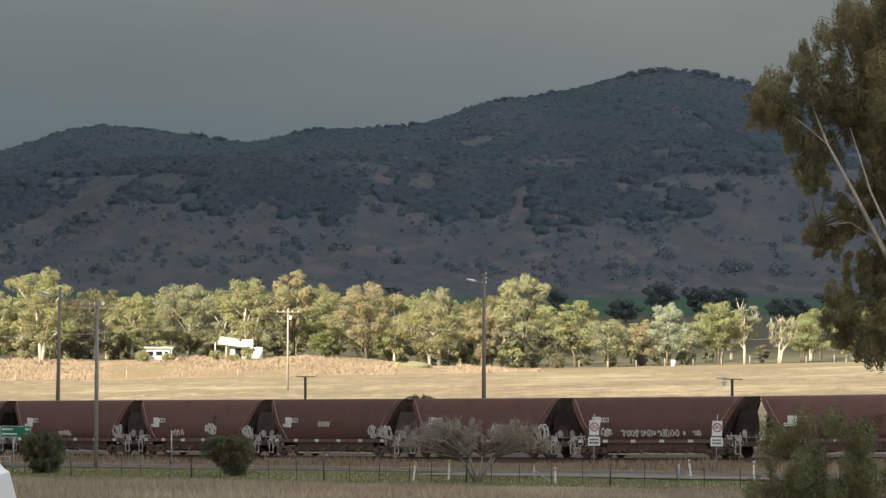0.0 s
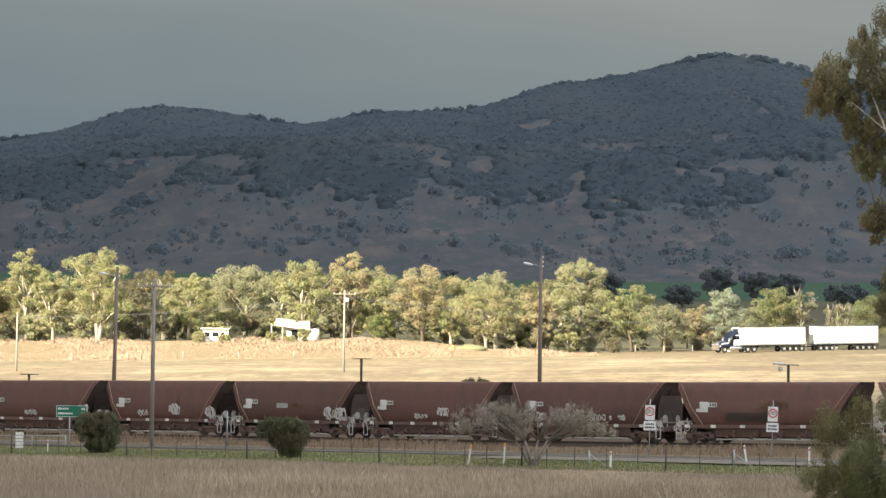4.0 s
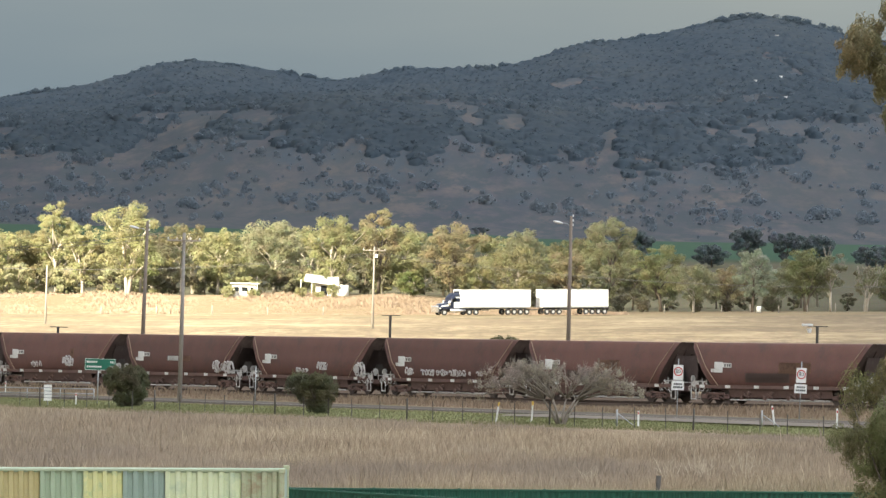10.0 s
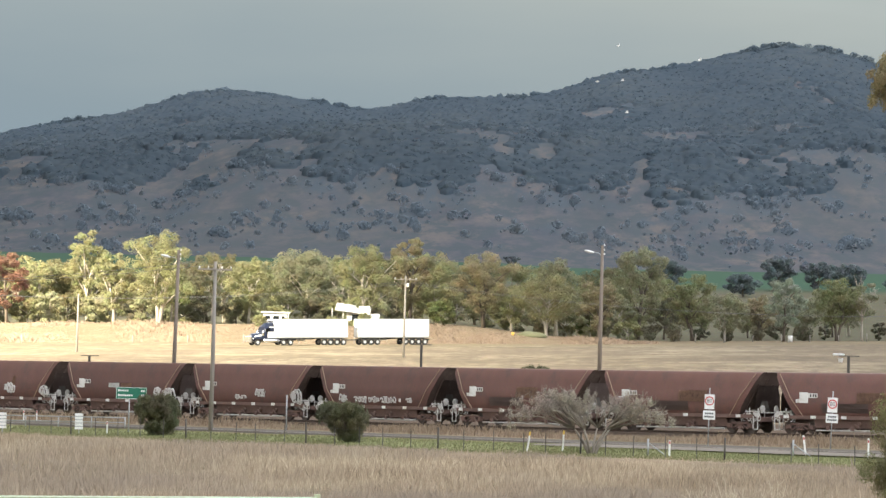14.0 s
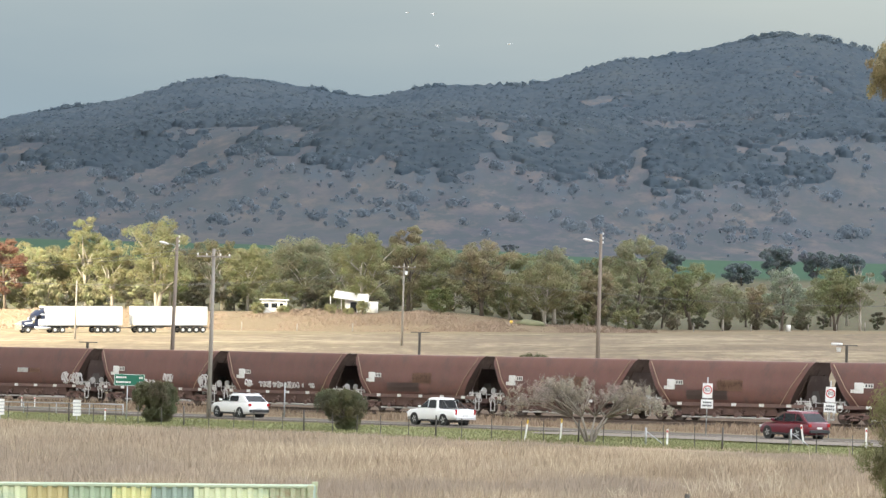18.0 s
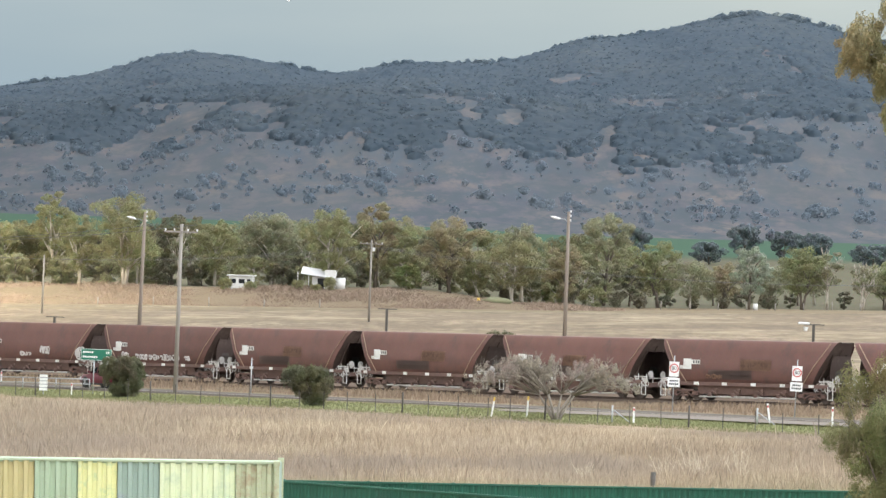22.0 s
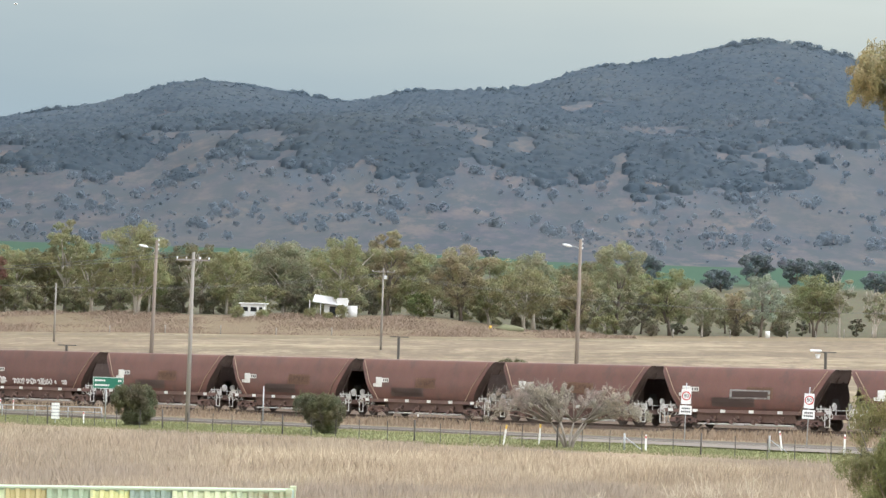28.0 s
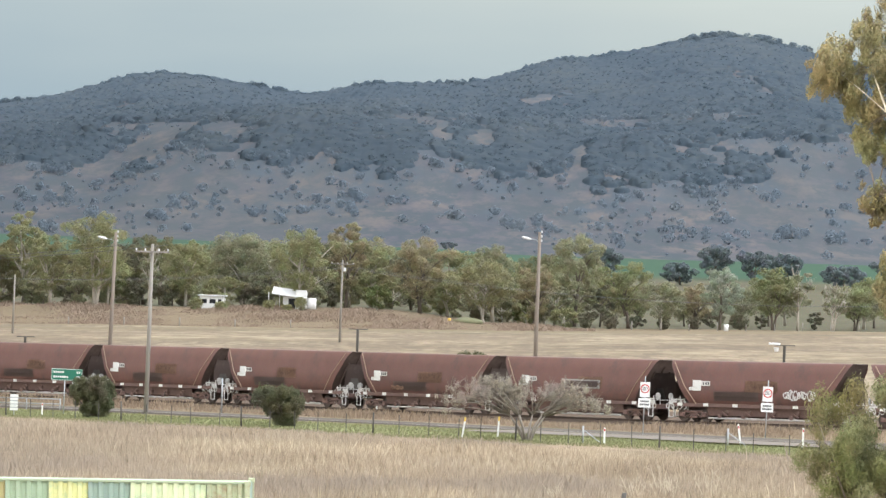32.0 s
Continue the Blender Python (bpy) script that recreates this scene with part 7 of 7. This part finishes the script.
keg = empty("yellow_drum", pose(-9.0, 916, ground_at(-9.0, 916)), "small yellow drum beside the green mound", "drum")
part("barrel", rod(bmesh.new(), (0, 0, -0.05), (0, 0, 0.6), 0.30, 0.27, seg=14), YELLOW_TIP, keg, smooth=True)
for x, y, w in ((20.5, 934, 3.4), (16, 940, 3.6), (30.2, 932, 2.6), (-4, 930, 3.0), (7.4, 931, 2.4), (44.5, 934, 3.4), (36, 936, 2.8)):
    bush(x, y, w * 0.85, w, "dark", "low dark shrub under the gum trees", int(x * 7 + 900), 900, 0.22, 0.1)

# ---- grass ----
def grass_mat(name, cols, faded=None):
    m, nt, bs = nodes_of(name)
    geo = nt.nodes.new("ShaderNodeNewGeometry")
    r = ramp_node(nt, cols)
    n = noise_node(nt, geo.outputs["Position"], 0.10, 4, (1, 0.5, 1))
    mm = nt.nodes.new("ShaderNodeMath")
    mm.operation = "MULTIPLY_ADD"
    mm.inputs[1].default_value = 0.42
    sh = nt.nodes.new("ShaderNodeMath")
    sh.operation = "MULTIPLY"
    sh.inputs[1].default_value = 0.65
    nt.links.new(n.outputs["Fac"], sh.inputs[0])
    nt.links.new(geo.outputs["Random Per Island"], mm.inputs[0])
    nt.links.new(sh.outputs[0], mm.inputs[2])
    nt.links.new(mm.outputs[0], r.inputs["Fac"])
    col = r.outputs["Color"]
    if faded:
        big = noise_node(nt, geo.outputs["Position"], 0.035, 4, (1, 0.6, 1))
        rb = ramp_node(nt, [(0.42, (0, 0, 0)), (0.58, (0.7, 0.7, 0.7))])
        nt.links.new(big.outputs["Fac"], rb.inputs["Fac"])
        col = mixed(nt, rb.outputs["Color"], col, faded)
        # fresher green growth in the low ground by the yard
        sp = nt.nodes.new("ShaderNodeSeparateXYZ")
        nt.links.new(geo.outputs["Position"], sp.inputs[0])
        low = nt.nodes.new("ShaderNodeMath")
        low.operation = "MULTIPLY_ADD"
        low.inputs[1].default_value = 34.0
        nt.links.new(big.outputs["Fac"], low.inputs[0])
        nt.links.new(sp.outputs["Y"], low.inputs[2])
        mr = nt.nodes.new("ShaderNodeMapRange")
        mr.inputs["From Min"].default_value, mr.inputs["From Max"].default_value = 226, 198
        mr.inputs["To Max"].default_value = 0.55
        nt.links.new(low.outputs[0], mr.inputs["Value"])
        col = mixed(nt, mr.outputs[0], col, (0.30, 0.285, 0.135))
    nt.links.new(col, bs.inputs["Base Color"])
    bs.inputs["Roughness"].default_value = 0.8
    bs.inputs["Specular IOR Level"].default_value = 0.0
    return m


DRY = grass_mat("dry_grass", [(0.2, (0.197, 0.149, 0.106)), (0.4, (0.325, 0.259, 0.188)), (0.6, (0.444, 0.359, 0.259)), (0.85, (0.631, 0.532, 0.385))], (0.296, 0.247, 0.205))
VERGE = grass_mat("verge_grass", [(0.15, (0.150, 0.165, 0.076)), (0.45, (0.178, 0.186, 0.090)), (0.7, (0.200, 0.196, 0.102)), (0.95, (0.225, 0.205, 0.115))])
BANK = grass_mat("bank_grass", [(0.15, (0.213, 0.165, 0.128)), (0.45, (0.255, 0.194, 0.148)), (0.7, (0.286, 0.217, 0.164)), (0.95, (0.244, 0.203, 0.139))])
RANK = grass_mat("rank_grass", [(0.15, (0.163, 0.120, 0.086)), (0.45, (0.261, 0.195, 0.140)), (0.7, (0.336, 0.261, 0.187)), (0.95, (0.217, 0.202, 0.112))])


def blades(name, x, y, h, w, lean, mat, label, seed):
    rng = np.random.default_rng(seed)
    n = len(x)
    z = land(x, y)
    a = rng.random(n) * 6.283
    ca, sa = np.cos(a) * w, np.sin(a) * w * 0.5
    lx, ly = rng.normal(0, lean, n) * h, rng.normal(0, lean, n) * h
    v = np.empty((n, 4, 3))
    v[:, 0] = np.stack([x - ca, y - sa, z - 0.03], 1)
    v[:, 1] = np.stack([x + ca, y + sa, z - 0.03], 1)
    v[:, 2] = np.stack([x + lx * 0.45 + ca * 0.8, y + ly * 0.45 + sa, z + h * 0.6], 1)
    v[:, 3] = np.stack([x + lx, y + ly, z + h], 1)
    b = np.arange(n) * 4
    f = np.concatenate([np.stack([b, b + 1, b + 2], 1), np.stack([b, b + 2, b + 3], 1)])
    ob = mesh_ob(name, v.reshape(-1, 3), f, mat)
    return tagged(ob, label, "grass", kind="stuff")


def build_grass():
    rng = np.random.default_rng(91)
    n = 430000
    y = 172 + 200 * rng.random(n) ** 1.25
    x = (rng.random(n) * 2 - 1) * (y * 0.125 + 3) - 3
    edge = 298 - 1.27 * x + 3 * rolls(x / 6, y / 6, 95)
    keep = (y < edge) & (rolls(x / 5, y / 9, 96, 5) + 0.9 * rng.random(n) > -0.25)
    x, y = x[keep], y[keep]
    clump = 0.5 + 0.5 * rolls(x / 3.5, y / 5, 97, 5)
    h = (0.40 + 0.40 * rng.random(len(x))) * (0.7 + 0.6 * np.clip(clump, 0, 1)) * (0.40 + 0.60 * ss(1, 26, edge[keep] - y))
    blades("tall_grass", x, y, h, 0.006 + 0.010 * rng.random(len(x)), 0.16, DRY, "tall dry straw-coloured grass filling the near paddock", 92)
    m = 1500
    x = rng.random(m) * 60 - 32
    y = 178 + 110 * rng.random(m)
    k = (y < 290 - 1.27 * x) & (rolls(x / 8, y / 14, 98) > 0.1)
    x, y = x[k], y[k]
    blades("dry_weeds", x, y, 0.9 + 0.45 * rng.random(len(x)), 0.02 + 0.02 * rng.random(len(x)), 0.12, DRY, "taller pale dry weed stalks in the paddock", 93)
    n = 110000
    x = rng.random(n) * 100 - 58
    y = 300 - 1.2 * x + rng.random(n) * 58
    off = y - np.array([road_y(v) for v in x])
    road = (off > -4.2) & (off < 8.0)
    tk = np.interp(x, _tx, _ty)
    keep = ~road & (y < tk - 3.6) & (np.abs(x) < y * 0.13 + 4)
    x, y = x[keep], y[keep]
    off = y - np.array([road_y(v) for v in x])
    nearer = off < 0
    xn, yn, xf, yf = x[nearer], y[nearer], x[~nearer], y[~nearer]
    blades("verge_grass", xn, yn, 0.04 + 0.10 * rng.random(len(xn)), 0.02 + 0.03 * rng.random(len(xn)), 0.25, VERGE, "short green verge grass beside the road", 94)
    hf = 0.16 + 0.5 * rng.random(len(xf)) ** 1.5 * np.clip(0.6 + rolls(xf / 4, yf / 6, 88), 0.15, 1.3)
    blades("line_side_grass", xf, yf, hf, 0.010 + 0.018 * rng.random(len(xf)), 0.25, RANK, "reddish dry grass between road and railway", 87)
    n = 70000
    x = -125 + 142 * rng.random(n)
    y = 880 + 52 * rng.random(n) ** 0.8
    lush = np.clip(0.55 + 0.8 * rolls(x / 5, y / 9, 86), 0.12, 1.6)
    blades("rank_grass", x, y, (0.16 + 0.62 * rng.random(n) ** 1.5) * lush, 0.035 + 0.05 * rng.random(n), 0.6, BANK, "rank reddish dry grass on the highway bank", 99)


build_grass()

# ---- birds ----
BIRD_WHITE = surface("bird_white", (0.75, 0.75, 0.73), (0.85, 0.85, 0.83), 5, 0.7, bump=0)
BIRDS = []


def bird():
    t = empty("white_bird", Matrix(), "white cockatoo flying over the plain", "bird", "white birds")
    bm = bmesh.new()
    bmesh.ops.create_uvsphere(bm, u_segments=10, v_segments=6, radius=1, matrix=Matrix.Diagonal((0.30, 0.10, 0.10, 1)))
    part("body", bm, BIRD_WHITE, t, smooth=True)
    bm = bmesh.new()
    bmesh.ops.create_uvsphere(bm, u_segments=8, v_segments=6, radius=0.085, matrix=Matrix.Translation((-0.33, 0, 0.04)))
    part("head", bm, BIRD_WHITE, t, smooth=True)
    bm = bmesh.new()
    bm.faces.new([bm.verts.new(q) for q in ((0.25, -0.04, 0), (0.25, 0.04, 0), (0.55, 0.12, 0), (0.55, -0.12, 0))])
    bmesh.ops.solidify(bm, geom=bm.faces[:], thickness=0.02)
    part("tail", bm, BIRD_WHITE, t)
    wings = []
    for s in (1, -1):
        bm = bmesh.new()
        bm.faces.new([bm.verts.new(q) for q in ((-0.16, 0, 0), (0.16, 0, 0), (0.14, s * 0.35, 0), (0.06, s * 0.62, 0), (-0.10, s * 0.5, 0), (-0.18, s * 0.25, 0))])
        bmesh.ops.solidify(bm, geom=bm.faces[:], thickness=0.02)
        w = part("wing", bm, BIRD_WHITE, t)
        w.location = (0, s * 0.06, 0.05)
        wings.append((w, s))
    for c in t.children:
        c.data.transform(Matrix.Scale(0.55, 4))
    for w, s in wings:
        w.location = (0, s * 0.03, 0.03)
    return t, wings


FLIGHT = [  # start x, height, beat and rise of each bird at 9 s, and how fast it climbs away later
    (28.4, 31.9, 0.0, 0.42, 1.5), (28.9, 28.6, 1.3, 0.30, 1.6), (26.4, 28.2, 2.1, 0.36, 1.5), (29.4, 26.5, 0.7, 0.12, 1.8), (36.5, 31.2, 1.8, 0.22, 0.0)]
for k in range(5):
    BIRDS.append(bird())


# ---- what moves ----
def spin(ob, at, r, v, t0, t1, dt, sign=1):
    """Roll a wheel at its place on the thing between two times."""
    turn = sign * math.degrees(v * dt / r)
    turn = max(-80, min(80, turn))
    base = Matrix.Translation(at)
    rows = [(0, base)] if t0 > 0 else []
    n = int((t1 - t0) / dt)
    for k in range(n + 1):
        rows.append((t0 + k * dt, base @ Euler((0, radians(turn * k), 0)).to_matrix().to_4x4()))
    if t0 + n * dt < 31.99:
        rows.append((32, rows[-1][1]))
    walk(ob, rows)


def motions():
    # the train rolls west at a steady pace
    for i, w in WAGONS:
        walk(w, [(t, track_pose(FIRST_AT + LENGTH * i - SPEED * t)) for t in range(0, 33, 2)])
        for c in w.children:
            if c.name.split(".")[0] == "wheelset":
                spin(c, c.location.copy(), 0.46, SPEED, 0, 32, 0.2, -1)
    # three cars drive west
    for thing, spins, at, when, v in ((SUV, SUV_SPINS, 16.35, 14.5, 11.05), (UTE, UTE_SPINS, 9.95, 16.5, 11.85), (RED, RED_SPINS, 14.35, 18.0, 11.1)):
        walk(thing, [(t, car_pose(at - v * (t - when))) for t in range(0, 33)])
        for ob, x, y, r in spins:
            spin(ob, (x, y, r), r, 17.4, max(0, when - 3), when + 6, 1 / 30)
    # a car pulls away west right below the camera
    walk(VAN, [(t, near_pose(VAN_X - 8.0 * t)) for t in range(0, 33)])
    for ob, x, y, r in VAN_SPINS:
        spin(ob, (x, y, r), r, 8.0, 0, 3, 1 / 20)
    # the road train
    for thing, ahead in ((TRAILER_B, 1.7), (TRAILER_A, 17.0), (MOVER, 26.9)):
        walk(thing, [(t, highway_pose(103.0 - 8.95 * t, ahead)) for t in range(0, 33, 4)])
    for ob, x, y, r in TRUCK_SPINS:
        spin(ob, (x, y, r), r, 10.2, 0, 21, 1 / 15)
    # birds drift west, flapping
    for (b, wings), (x, z, ph, rise, climb) in zip(BIRDS, FLIGHT):
        walk(b, [(t, pose(x - 4.7 * (t - 9), 500, z + rise * (t - 9) + climb * max(0, t - 15) + 0.5 * math.sin(t * 0.9 + ph), 0, -4, 6 * math.sin(t + ph))) for t in range(0, 33)])
        for w, s in wings:
            walk(w, [(k * 0.1, Matrix.Translation(w.location) @ Euler((radians(s * 38 * math.sin(k * 1.35 + ph)), 0, 0)).to_matrix().to_4x4()) for k in range(321)])
    # the clouds whose shade crosses the paddock and leaves the yard
    edge = [(0, 140), (2, 112), (4.5, 66), (6, 42), (8, 20), (9, 10), (11, -10), (13, -37), (14.5, -53), (16.5, -72), (19, -96), (20.5, -112), (22, -129), (24, -150), (26, -170), (32, -232)]
    parting = [(0, 150), (8, 115), (14, 88), (20, 66), (24, 60), (28, 55), (32, 45)]
    walk(PARTING, [(t, Matrix.Translation(PARTING_HOME + Vector((x, 0, 0)))) for t, x in parting])
    walk(DRIFT, [(t, Matrix.Translation(DRIFT_HOME + Vector((x, 0, 0)))) for t, x in edge])


motions()
